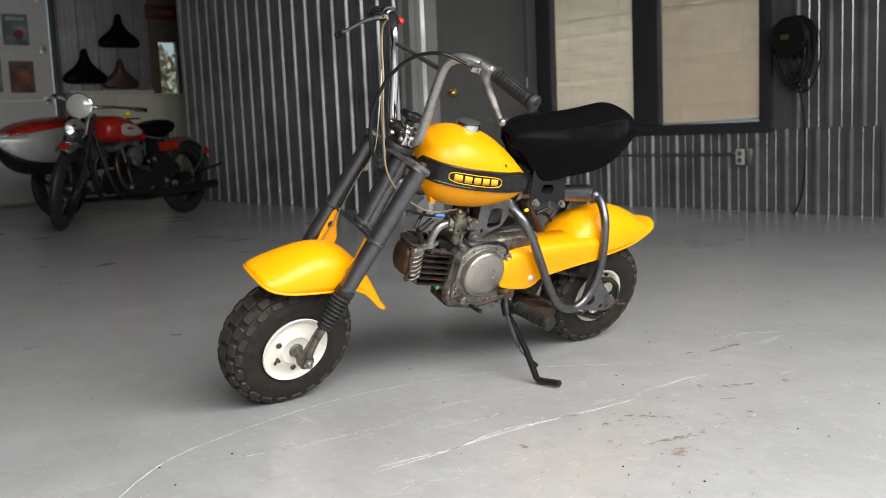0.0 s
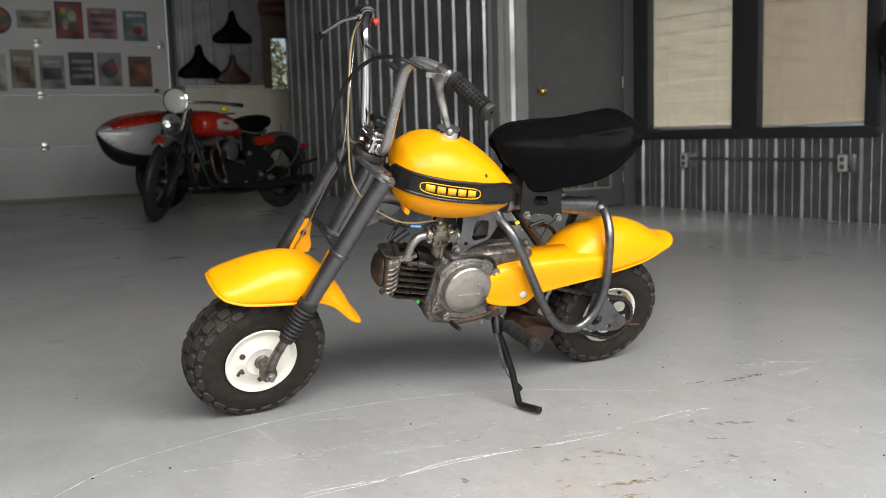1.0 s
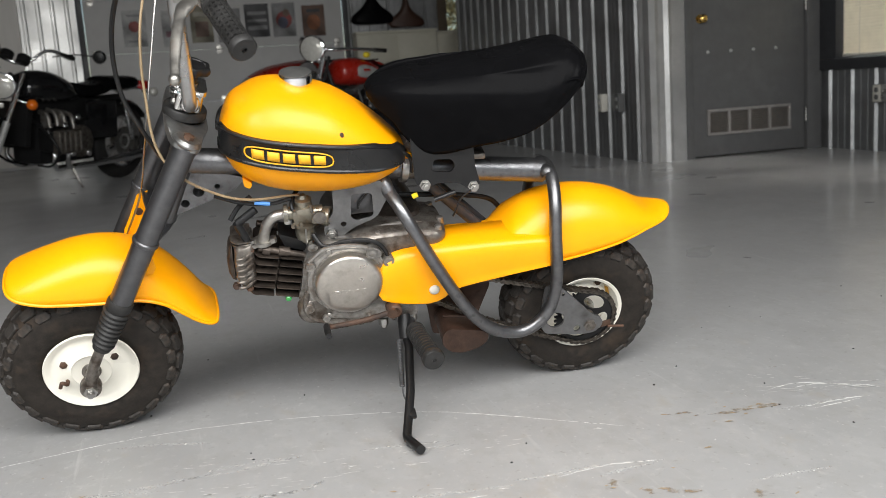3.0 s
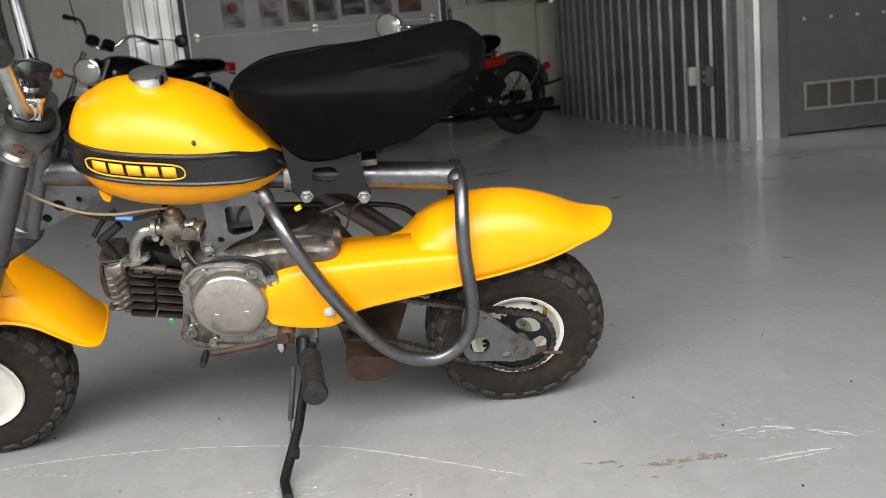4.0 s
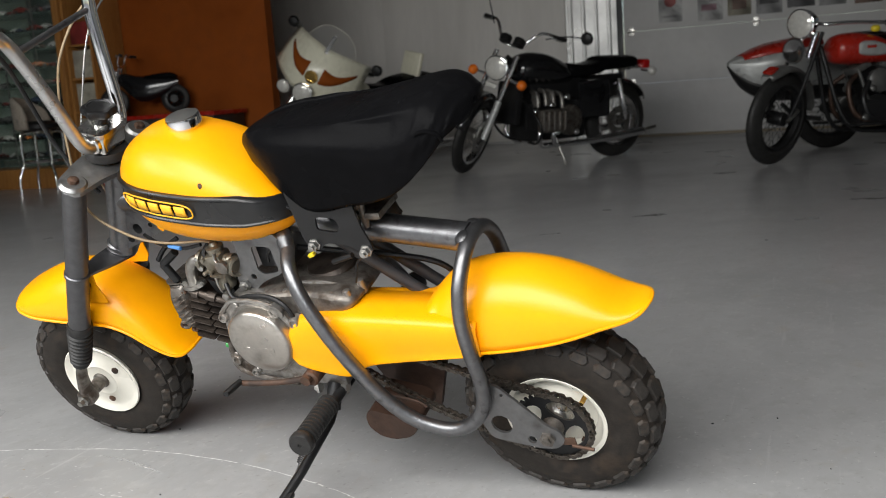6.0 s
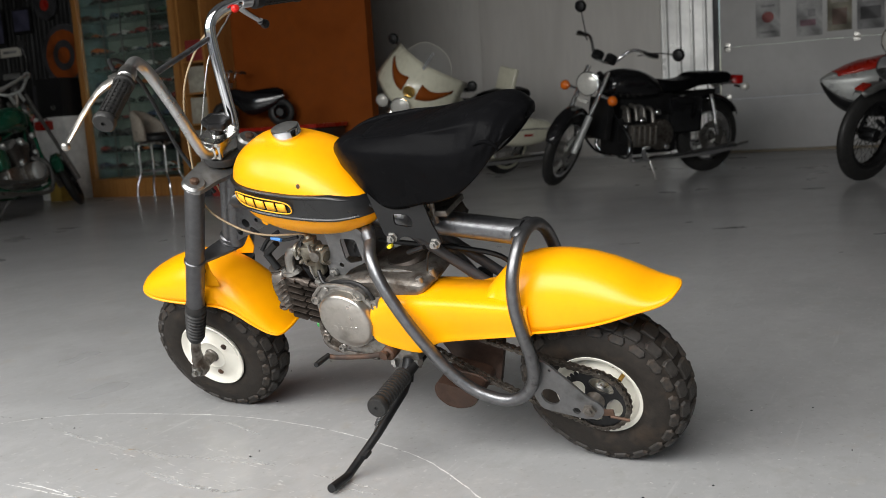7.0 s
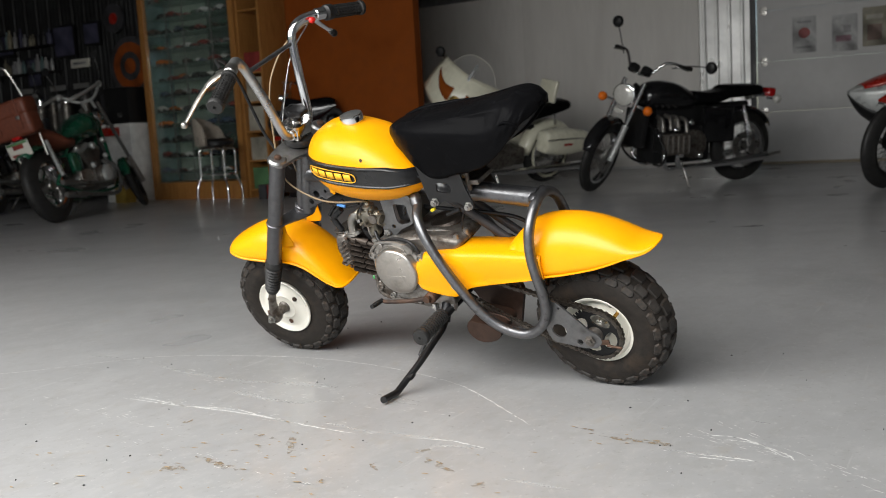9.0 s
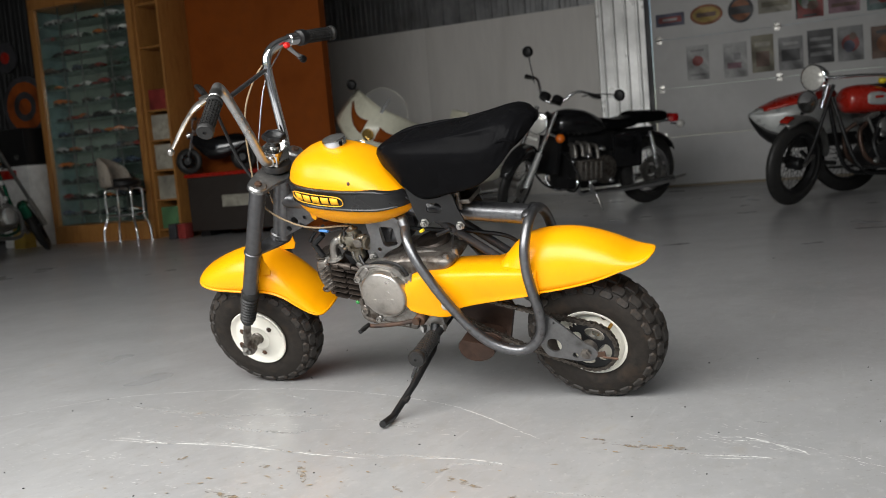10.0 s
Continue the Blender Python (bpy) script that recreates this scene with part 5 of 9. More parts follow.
lathe(cl, [(0.0245, 0), (0.030, 0.001), (0.030, 0.013), (0.0245, 0.014)], axis_matrix((-0.108, 0, 0.5265), (-1, 0, -0.12)), 24)
part("hose_clamp", cl, STEEL, bike, "ribbed steel clamp band")
mt = BM()
rod(mt, (-0.118, 0.0, 0.585), (-0.165, 0.0, 0.545), 0.02, 14)
block(mt, (0.10, 0.085, 0.016), Matrix.Translation((-0.185, 0, 0.572)), 0.004)
rod(mt, (-0.235, 0.03, 0.53), (-0.235, 0.03, 0.575), 0.006)
rod(mt, (-0.235, -0.03, 0.53), (-0.235, -0.03, 0.575), 0.006)
block(mt, (0.05, 0.07, 0.012), Matrix.Translation((-0.24, 0, 0.55)), 0.003)
part("seat_mount", mt, ALLOY_DARK, bike, "grimy seat mount under the cover")
loom = tube(BM(), [(-0.085, 0.03, 0.55), (-0.105, 0.045, 0.575), (-0.122, 0.04, 0.56), (-0.125, 0.035, 0.53)], 0.0035, 8, 5)
part("wiring_loom", loom, BLACK, bike)

# ---- rear fender: crown x, crown z, edge x, edge z, half width
DECK = [(-0.140, 0.379, -0.140, 0.330, 0.068), (-0.200, 0.380, -0.200, 0.330, 0.070), (-0.250, 0.380, -0.250, 0.333, 0.0712), (-0.278, 0.380, -0.276, 0.334, 0.073), (-0.296, 0.384, -0.294, 0.331, 0.080),
        (-0.312, 0.396, -0.310, 0.331, 0.0855), (-0.334, 0.417, -0.332, 0.331, 0.0875), (-0.362, 0.435, -0.362, 0.332, 0.0882), (-0.398, 0.4465, -0.398, 0.334, 0.0882), (-0.445, 0.4510, -0.445, 0.340, 0.0868),
        (-0.490, 0.4475, -0.490, 0.3475, 0.0835), (-0.532, 0.4365, -0.532, 0.3555, 0.0785), (-0.570, 0.4205, -0.569, 0.3645, 0.0705), (-0.596, 0.4060, -0.595, 0.3715, 0.0625), (-0.614, 0.3970, -0.613, 0.3745, 0.0560),
        (-0.630, 0.3930, -0.629, 0.3770, 0.0490), (-0.644, 0.3925, -0.643, 0.3800, 0.0405), (-0.654, 0.3935, -0.653, 0.3840, 0.0300), (-0.660, 0.3930, -0.659, 0.3880, 0.0180), (-0.6625, 0.3910, -0.662, 0.3895, 0.0060)]
rows = smooth_rows(DECK, 4)
rings = []
for cx, cz, ex, ez, w in rows:
    flat = min(1.0, max(0.0, (cx + 0.335) / 0.05))  # the deck is boxy, the hump round
    power = 2.15 + 2.6 * flat
    slim = min(1.0, max(0.0, (cx + 0.335) / 0.045))
    ring = []
    for i in range(29):
        a = -1 + 2 * i / 28
        c = max(0.0, math.cos(a * math.pi / 2)) ** (2 / power)
        s = math.copysign(abs(math.sin(a * math.pi / 2)) ** (2 / power), a)
        side = w * s if s > 0 else w * s * (1 - 0.25 * slim)  # the deck is slimmer and rolls down on the exhaust side
        ring.append(Vector((ex + (cx - ex) * c, side, ez + (cz - ez) * c - (0.022 * slim * s * s if s < 0 else 0.0))))
    rings.append(ring)
rf = BM()
loft(rf, rings, closed=False, caps=False)
rear = part("rear_fender", rf, YELLOW, bike, "glossy yellow rear fender with a duck tail", smooth=60, solid=0.0022)
left_edge = [Vector((ex, w, ez)) for cx, cz, ex, ez, w in DECK]
right_edge = [Vector((ex, -w, ez)) for cx, cz, ex, ez, w in DECK]
part("rolled_edge", tube(BM(), left_edge[5:] + right_edge[5:][::-1], 0.0026, 8, 4), YELLOW, rear)


# chain cover: a rounded shell standing off the left side
def side_cover(s):
    top = [(-0.052, 0.338), (-0.055, 0.358), (-0.066, 0.373), (-0.090, 0.383), (-0.130, 0.388), (-0.200, 0.391), (-0.290, 0.392), (-0.410, 0.390)]
    bot = [(-0.050, 0.318), (-0.050, 0.299), (-0.060, 0.2865), (-0.100, 0.275), (-0.150, 0.2695), (-0.178, 0.279), (-0.215, 0.3005), (-0.410, 0.3315)]
    n = 26
    tx = smooth_rows(top, 6)
    bx = smooth_rows(bot, 6)

    def even(line, n):
        d = np.r_[0, np.cumsum([np.hypot(*(b - a)) for a, b in zip(line, line[1:])])]
        q = np.linspace(0, d[-1], n)
        return np.c_[np.interp(q, d, [p[0] for p in line]), np.interp(q, d, [p[1] for p in line])]

    bm = BM()
    rings = []
    for (x0, z0), (x1, z1) in zip(even(tx, n), even(bx, n)):
        ring = []
        deck = min(1.0, max(0.0, (-0.150 - x0) / 0.012)) * 0.05  # behind the gearbox the shell runs inward over the deck
        for f, y in ((-0.02, 0.060 - deck), (-0.015, 0.066 - 0.3 * deck), (0.0, 0.0765), (0.05, 0.0850), (0.13, 0.0905), (0.27, 0.0930), (0.5, 0.0940), (0.75, 0.0938), (0.91, 0.0928), (0.965, 0.0945), (0.99, 0.0935), (1.0, 0.088), (0.99, 0.064)):
            ring.append(Vector((x0 + (x1 - x0) * f, s * y, z0 + (z1 - z0) * f)))
        rings.append(ring)
    front = [Vector((v.x * 0.97 - 0.0005 + 0.0, s * 0.06, v.z)) for v in rings[0]]
    loft(bm, [front] + rings, closed=False, caps=False)
    return bm


cover = part("side_cover", side_cover(1), YELLOW, rear, "yellow chain side cover", smooth=50, solid=0.002)
part("cover_bolt", lathe(BM(), [(0.0105, 0), (0.0105, 0.002), (0.008, 0.005), (0, 0.0065)], axis_matrix((-0.1575, 0.093, 0.302), (0, 1, 0)), 18), OFF_WHITE, cover, "round pale cover bolt")

# ---- engine
eng = BM()
case = rounded([(0.084, 0.388), (0.050, 0.418), (-0.045, 0.415), (-0.100, 0.395), (-0.115, 0.330), (-0.088, 0.252), (-0.045, 0.220), (0.058, 0.242), (0.104, 0.286), (0.093, 0.320)], 0.02)
plate(eng, case, 0.13, at_y(-0.005))
engine = part("engine", eng, ALLOY, bike, "small grimy alloy single-cylinder engine", smooth=30)
lc = BM()
plate(lc, rounded([(0.078, 0.385), (0.045, 0.412), (-0.044, 0.402), (-0.088, 0.330), (-0.070, 0.262), (-0.036, 0.238), (0.048, 0.255), (0.090, 0.292), (0.084, 0.322)], 0.022), 0.022, at_y(0.070))
part("side_case", lc, ALLOY, engine, "stained alloy left crankcase cover", smooth=30)
C = axis_matrix((0.006, 0.070, 0.336), (0, 1, 0))
part("case_collar", lathe(BM(), [(0.0765, -0.006), (0.0765, 0.006), (0.0745, 0.0115), (0.0695, 0.0135), (0.0665, 0.0125), (0.0655, 0.008), (0.06, 0.008)], C, 44), ALLOY, engine)
round_cover = part("round_cover", lathe(BM(), [(0.0635, 0.010), (0.0635, 0.024), (0.0625, 0.0275), (0.0600, 0.0302), (0.0560, 0.0318), (0.040, 0.0335), (0.020, 0.0343), (0, 0.0345)], C, 52), BRUSHED, engine, "brushed round alloy engine cover")
for i in range(5):
    g = BM()
    block(g, (0.0095, 0.0012, 0.0078), Matrix.Translation((0.030 - i * 0.0125, 0.1040, 0.325)), 0.0004, 1)
    part("raised_bar", g, BRUSHED, round_cover)
for x, z in ((0.075, 0.375), (0.040, 0.404), (-0.040, 0.394), (-0.072, 0.30), (-0.03, 0.247), (0.046, 0.262), (0.082, 0.294)):
    part("case_screw", lathe(BM(), [(0.006, 0), (0.006, 0.004), (0.0045, 0.0055), (0, 0.0055)], axis_matrix((x, 0.081, z), (0, 1, 0)), 12), ALLOY, engine)
# raised rim, bosses and webs of the left case
rim_pts = [(0.078, 0.385), (0.060, 0.402), (0.045, 0.411), (0.0, 0.413), (-0.044, 0.402)]
part("case_rib", tube(BM(), [(x, 0.083, z) for x, z in rim_pts], 0.0042, 8, 4), ALLOY, engine)
part("case_rib", tube(BM(), [(x, 0.084, z) for x, z in ((0.090, 0.296), (0.090, 0.276), (0.076, 0.256), (0.048, 0.248), (0.0, 0.242), (-0.036, 0.240))], 0.0046, 8, 4), ALLOY_DARK, engine)
part("case_web", tube(BM(), [(x, 0.082, z) for x, z in ((0.086, 0.318), (0.088, 0.304), (0.090, 0.290))], [0.005, 0.007, 0.005], 10, 4), ALLOY_DARK, engine)
for x, z, r in ((0.083, 0.283, 0.0105), (-0.040, 0.394, 0.013), (-0.071, 0.372, 0.011), (0.076, 0.376, 0.010), (0.052, 0.257, 0.008), (-0.030, 0.247, 0.008)):
    part("case_boss", lathe(BM(), [(r, -0.01), (r, 0.006), (r * 0.85, 0.009), (r * 0.55, 0.009), (r * 0.5, 0.006), (0, 0.006)], axis_matrix((x, 0.080, z), (0, 1, 0)), 18), ALLOY, engine)
part("breather_plate", plate(BM(), rounded([(-0.024, 0.408), (-0.044, 0.408), (-0.058, 0.397), (-0.056, 0.383), (-0.044, 0.388)], 0.006), 0.006, at_y(0.086)), ALLOY, engine, "pale alloy cover plate", smooth=30)
# shaft clamp, lower bolts and the step under the case
part("shaft_clamp", lathe(BM(), [(0.015, -0.02), (0.015, 0.012), (0.011, 0.015), (0.007, 0.012), (0, 0.012)], axis_matrix((-0.078, 0.090, 0.266), (0, 1, 0)), 14), RUST, engine, "rusty gear shaft clamp")
for x, z in ((-0.092, 0.236), (-0.118, 0.232), (-0.060, 0.228)):
    part("case_bolt", lathe(BM(), [(0.010, 0), (0.010, 0.012), (0.006, 0.013), (0.006, 0.018), (0, 0.018)], axis_matrix((x, 0.066, z), (0, 0.3, -1)), 6), STEEL, engine, smooth=20)
part("case_foot", block(BM(), (0.075, 0.05, 0.034), Matrix.Translation((-0.092, 0.050, 0.250)), 0.006), ALLOY, engine)
part("sump_fins", rod(BM(), (0.03, 0.03, 0.214), (0.03, -0.03, 0.214), 0.012, 16, 0.002), ALLOY, engine)
# lower boss and sump
sb = BM()
lathe(sb, [(0.030, 0), (0.030, 0.018), (0.025, 0.024), (0, 0.025)], axis_matrix((0.075, 0.058, 0.272), (0, 1, 0)), 20)
block(sb, (0.10, 0.09, 0.03), Matrix.Translation((0.02, 0, 0.222)) @ Matrix.Rotation(radians(-12), 4, "Y"), 0.01)
part("sump", sb, ALLOY_DARK, engine)
# gearbox top behind the hanger: a flat ridged casting with a round clutch dome
gb = BM()
TOP = [(0.050, 0.400), (0.0, 0.417), (-0.06, 0.424), (-0.12, 0.426), (-0.178, 0.416), (-0.192, 0.402), (-0.180, 0.386), (-0.10, 0.370), (0.03, 0.370)]
top_mid = Vector((-0.07, 0.392))
loft(gb, [[Vector((top_mid.x + (x - top_mid.x) * k, y, top_mid.y + (z - top_mid.y) * (k * 1.6 - 0.6))) for x, z in rounded(TOP, 0.014)] for y, k in ((-0.060, 0.86), (-0.055, 0.94), (-0.044, 0.985), (-0.02, 1.0), (0.03, 1.0), (0.050, 0.985), (0.060, 0.955), (0.066, 0.90), (0.069, 0.82))])
gearbox = part("gearbox", gb, ALLOY_DARK, engine, "stained alloy gearbox casting", smooth=30)
part("clutch_dome", lathe(BM(), [(0.046, 0), (0.046, 0.008), (0.041, 0.015), (0.02, 0.018), (0, 0.019)], axis_matrix((-0.105, -0.022, 0.416), (0.05, 0.05, 1)), 28), GRIME, gearbox, "dark clutch cover", smooth=30)
part("casting_ridge", tube(BM(), [(0.02, 0.056, 0.405), (-0.05, 0.058, 0.416), (-0.12, 0.058, 0.418), (-0.165, 0.054, 0.408)], [0.002, 0.0045, 0.0045, 0.002], 8, 4), ALLOY, gearbox)
part("casting_ridge", tube(BM(), [(-0.060, 0.036, 0.422), (-0.11, 0.038, 0.425), (-0.165, 0.030, 0.414)], [0.002, 0.005, 0.002], 8, 4), ALLOY, gearbox)
for x, y in ((-0.172, 0.052), (-0.182, 0.02), (-0.172, -0.04), (-0.055, 0.056), (-0.115, 0.058)):
    part("case_screw", lathe(BM(), [(0.007, -0.02), (0.007, 0.004), (0.004, 0.006), (0, 0.006)], axis_matrix((x, y, 0.416), (0.1, 0, 1)), 10), ALLOY, gearbox)
# barrel leaning forward, nearly level, with split fins
cyl = BM()
T = Matrix.Translation((0.134, 0.0, 0.345)) @ Matrix.Rotation(radians(-11), 4, "Y")
block(cyl, (0.098, 0.070, 0.080), T, 0.02, 3)
cylinder = part("cylinder", cyl, GRIME, engine, "dark oily finned cylinder barrel", smooth=50)
for i in range(6):
    z = -0.043 + i * 0.0165
    for x0, x1 in ((0.004, 0.050), (-0.050, 0.001)):
        g = BM()
        cant = 0.008 if x1 > 0.02 else 0.0
        plate(g, rounded([(x1, 0.045), (x1 - cant, 0.057), (x0, 0.058), (x0, -0.058), (x1 - cant, -0.057), (x1, -0.045)], 0.004), 0.0026, T @ Matrix.Translation((0, 0, z)))
        part("fin", g, GRIME, cylinder, smooth=30)
for y in (0.047, -0.047):
    st_ = rod(BM(), T @ Vector((-0.052, y, 0.043)), T @ Vector((0.044, y, 0.053)), 0.0065)
    for q in (0.036, 0.006, 0.0):
        rod(st_, T @ Vector((q, y, 0.050)), T @ Vector((q - 0.014, y, 0.049)), 0.0095)
    part("stud_tube", st_, GRIME, cylinder, "dark brown cylinder stud", smooth=30)
part("cam_chain_cover", plate(BM(), rounded([(0.118, 0.395), (0.128, 0.424), (0.075, 0.402), (0.072, 0.380)], 0.004), 0.05, at_y(0.010)), BLACK, cylinder, smooth=30)
HEAD_OUT = [(0.176, 0.419), (0.203, 0.420), (0.211, 0.410), (0.214, 0.375), (0.212, 0.345), (0.206, 0.326), (0.190, 0.315), (0.174, 0.330)]
CAP_OUT = [(0.2145, 0.414), (0.222, 0.404), (0.2275, 0.376), (0.2265, 0.350), (0.221, 0.334), (0.213, 0.328)]


def head_ring(outline, k, y, r=0.007):
    c = Vector((0.198, 0.368)) if outline is HEAD_OUT else Vector((0.216, 0.370))
    return [Vector((c.x + (x - c.x) * k, y, c.y + (z - c.y) * k)) for x, z in rounded(outline, r)]


hd = BM()
loft(hd, [head_ring(HEAD_OUT, k, y) for y, k in ((-0.022, 0.80), (-0.018, 0.93), (-0.012, 1.0), (0.038, 1.0), (0.046, 0.97), (0.052, 0.90), (0.056, 0.76))])
head = part("cylinder_head", hd, ALLOY_DARK, engine, "stained alloy cylinder head", smooth=35)
cp = BM()
loft(cp, [head_ring(CAP_OUT, k, y, 0.003) for y, k in ((-0.019, 0.55), (-0.014, 0.80), (-0.004, 1.0), (0.022, 1.0), (0.034, 0.93), (0.042, 0.80), (0.046, 0.58))])
part("valve_cover", cp, GRIME, head, "oily dark valve cover", smooth=60)
for i in range(3):
    q = 0.0085 * i
    g = plate(BM(), rounded([(0.180, 0.052), (0.205 - q * 0.4, 0.055), (0.2165 - q * 0.3, 0.044), (0.2165 - q * 0.3, -0.012), (0.205 - q * 0.4, -0.021), (0.180, -0.019)], 0.006), 0.0028, Matrix.Translation((0.0, 0, 0.422 - q)))
    part("head_fin", g, ALLOY_DARK, head, smooth=30)
for i in range(6):
    z = 0.398 - i * 0.0125
    g = tube(BM(), [(0.178, 0.053, z + 0.004), (0.187, 0.0585, z), (0.196, 0.0575, z - 0.007), (0.206, 0.0560, z - 0.009), (0.212, 0.052, z - 0.010)], [0.0012, 0.0036, 0.0030, 0.0034, 0.0012], 8, 4)
    part("head_rib", g, ALLOY_DARK, head)
for x, z in ((0.182, 0.402), (0.214, 0.327), (0.190, 0.320)):
    part("head_nut", lathe(BM(), [(0.0075, 0), (0.0075, 0.007), (0.004, 0.0075), (0.004, 0.011), (0, 0.011)], axis_matrix((x, 0.044, z), (0, 1, 0.1)), 6), RUST, head, smooth=20)
# intake elbow and carburettor
ipe = tube(BM(), [(0.156, 0.039, 0.410), (0.153, 0.041, 0.432), (0.145, 0.042, 0.453), (0.131, 0.043, 0.467), (0.112, 0.042, 0.469)], [0.0115, 0.0100, 0.0108, 0.0105, 0.0105], 14, 5)
lathe(ipe, [(0.019, 0), (0.019, 0.007)], axis_matrix((0.158, 0.038, 0.410), (0, 0, 1)), 18)
elbow = part("intake_elbow", ipe, WORN_ALLOY, engine, "cast alloy intake elbow")
part("flange", plate(BM(), rounded([(0.026, 0.010), (-0.026, 0.010), (-0.026, -0.010), (0.026, -0.010)], 0.009), 0.007, Matrix.Translation((0.157, 0.040, 0.413)) @ Matrix.Rotation(radians(12), 4, "Y")), WORN_ALLOY, elbow, smooth=30)
for q in (-0.019, 0.019):
    part("flange_bolt", lathe(BM(), [(0.0065, 0), (0.0065, 0.007), (0.003, 0.008), (0, 0.008)], axis_matrix((0.157 + q, 0.043, 0.416), (0.2, 0.1, 1)), 6), STEEL, elbow, smooth=20)
for q in (0.0, 0.010):
    part("carb_nut", lathe(BM(), [(0.0062, 0), (0.0062, 0.005), (0.003, 0.006), (0, 0.006)], axis_matrix((0.113 - q * 0.3, 0.053, 0.475 - q * 1.5), (0, 1, 0.1)), 6), STEEL, elbow, smooth=20)
cb = BM()
block(cb, (0.040, 0.034, 0.034), Matrix.Translation((0.080, 0.040, 0.467)) @ Matrix.Rotation(radians(6), 4, "Y"), 0.006)
lathe(cb, [(0.0145, 0), (0.0145, 0.010), (0.0160, 0.011), (0.0160, 0.015), (0.009, 0.018), (0.006, 0.024)], axis_matrix((0.078, 0.038, 0.480), (0.05, 0, 1)), 20)
rod(cb, (0.112, 0.042, 0.469), (0.044, 0.040, 0.468), 0.0125)
lathe(cb, [(0.013, -0.004), (0.0185, -0.003), (0.0185, 0.004), (0.013, 0.005)], axis_matrix((0.111, 0.042, 0.469), (1, 0, 0.02)), 18)
rod(cb, (0.085, 0.055, 0.455), (0.085, 0.064, 0.455), 0.004)
rod(cb, (0.096, 0.052, 0.478), (0.096, 0.062, 0.478), 0.0035)
rod(cb, (0.062, 0.055, 0.462), (0.062, 0.066, 0.461), 0.0045)
carb = part("carburettor", cb, CARB, bike, "dirty brass-toned carburettor")
part("float_bowl", lathe(BM(), [(0.021, 0.004), (0.021, 0), (0.0185, -0.001), (0.0185, -0.024), (0.015, -0.031), (0.007, -0.033), (0.007, -0.039), (0, -0.039)], axis_matrix((0.078, 0.042, 0.446), (0, 0, 1)), 24), CARB, carb)
arm = tube(BM(), [(0.066, 0.058, 0.492), (0.064, 0.062, 0.480), (0.052, 0.064, 0.470), (0.046, 0.064, 0.458)], 0.0042, 8, 4, flat=0.5)
part("bowl_clip", tube(BM(), [(0.078, 0.064, 0.447), (0.078, 0.0645, 0.430), (0.078, 0.060, 0.412), (0.078, 0.046, 0.405)], 0.0018, 6), STEEL, carb)
part("bowl_flange", lathe(BM(), [(0.0235, 0), (0.0235, 0.005), (0.020, 0.006)], axis_matrix((0.078, 0.042, 0.446), (0, 0, 1)), 24), CARB, carb)
part("idle_screw", lathe(BM(), [(0.0042, 0), (0.0042, 0.008), (0.003, 0.010), (0, 0.010)], axis_matrix((0.099, 0.055, 0.452), (0.2, 1, 0)), 10), CARB, carb, "tarnished idle screw")
part("carb_mouth", lathe(BM(), [(0.016, 0), (0.0185, 0.004), (0.0185, 0.014), (0.015, 0.016), (0.011, 0.010), (0, 0.010)], axis_matrix((0.046, 0.046, 0.462), (-1, 0.35, -0.1)), 20), CARB, carb)
part("throttle_arm", arm, ALLOY, carb, "pale alloy throttle arm")
part("drain_bolt", lathe(BM(), [(0.010, 0), (0.010, 0.010), (0.006, 0.011), (0, 0.012)], axis_matrix((0.068, 0.058, 0.408), (0, 1, -0.2)), 8), STEEL, carb, smooth=20)
part("choke_knob", lathe(BM(), [(0.010, 0), (0.012, 0.004), (0.012, 0.010), (0, 0.012)], axis_matrix((0.052, 0.060, 0.470), (0, 1, 0)), 12), ALLOY_DARK, carb)
fl = tube(BM(), [(0.085, 0.02, 0.507), (0.095, 0.03, 0.498), (0.100, 0.045, 0.486), (0.095, 0.052, 0.476)], 0.004, 8)
part("fuel_hose", fl, BLACK, carb)
# plug lead with its angled cap
pl = tube(BM(), [(0.172, 0.02, 0.500), (0.195, 0.035, 0.488), (0.212, 0.046, 0.468)], 0.0045, 8)
part("spark_lead", pl, BLACK, bike, "black spark plug lead")
pc = BM()
rod(pc, (0.165, 0.045, 0.486), (0.200, 0.048, 0.462), 0.0075)
rod(pc, (0.201, 0.048, 0.463), (0.186, 0.046, 0.425), 0.008)
part("plug_cap", pc, BLACK, bike, "black angled plug cap", smooth=30)
wires = tube(BM(), [(0.235, 0.03, 0.512), (0.19, 0.045, 0.502), (0.14, 0.05, 0.497), (0.10, 0.045, 0.502)], 0.0035, 8)
part("wiring_harness", wires, BLACK, bike)
part("wire_connector", rod(BM(), (0.165, 0.052, 0.503), (0.138, 0.055, 0.500), 0.0038), BLUE_PLASTIC, bike, "blue wire connector")
part("wire_tag", block(BM(), (0.012, 0.009, 0.007), Matrix.Translation((-0.128, 0.05, 0.488)) @ Matrix.Rotation(radians(20), 4, "Y"), 0.002), YELLOW_PLASTIC, bike, "small yellow wire connector")
part("drain_plug", lathe(BM(), [(0.006, 0), (0.006, 0.008), (0.004, 0.010), (0, 0.010)], axis_matrix((0.120, 0.050, 0.292), (0, 1, 0)), 6), GREEN_PLASTIC, bike, "green oil drain plug", smooth=20)
vent = tube(BM(), [(0.066, 0.058, 0.430), (0.052, 0.070, 0.412), (0.037, 0.073, 0.410), (0.012, 0.074, 0.417), (-0.028, 0.075, 0.417), (-0.056, 0.078, 0.406), (-0.070, 0.080, 0.382), (-0.072, 0.080, 0.36)], 0.0042, 8)
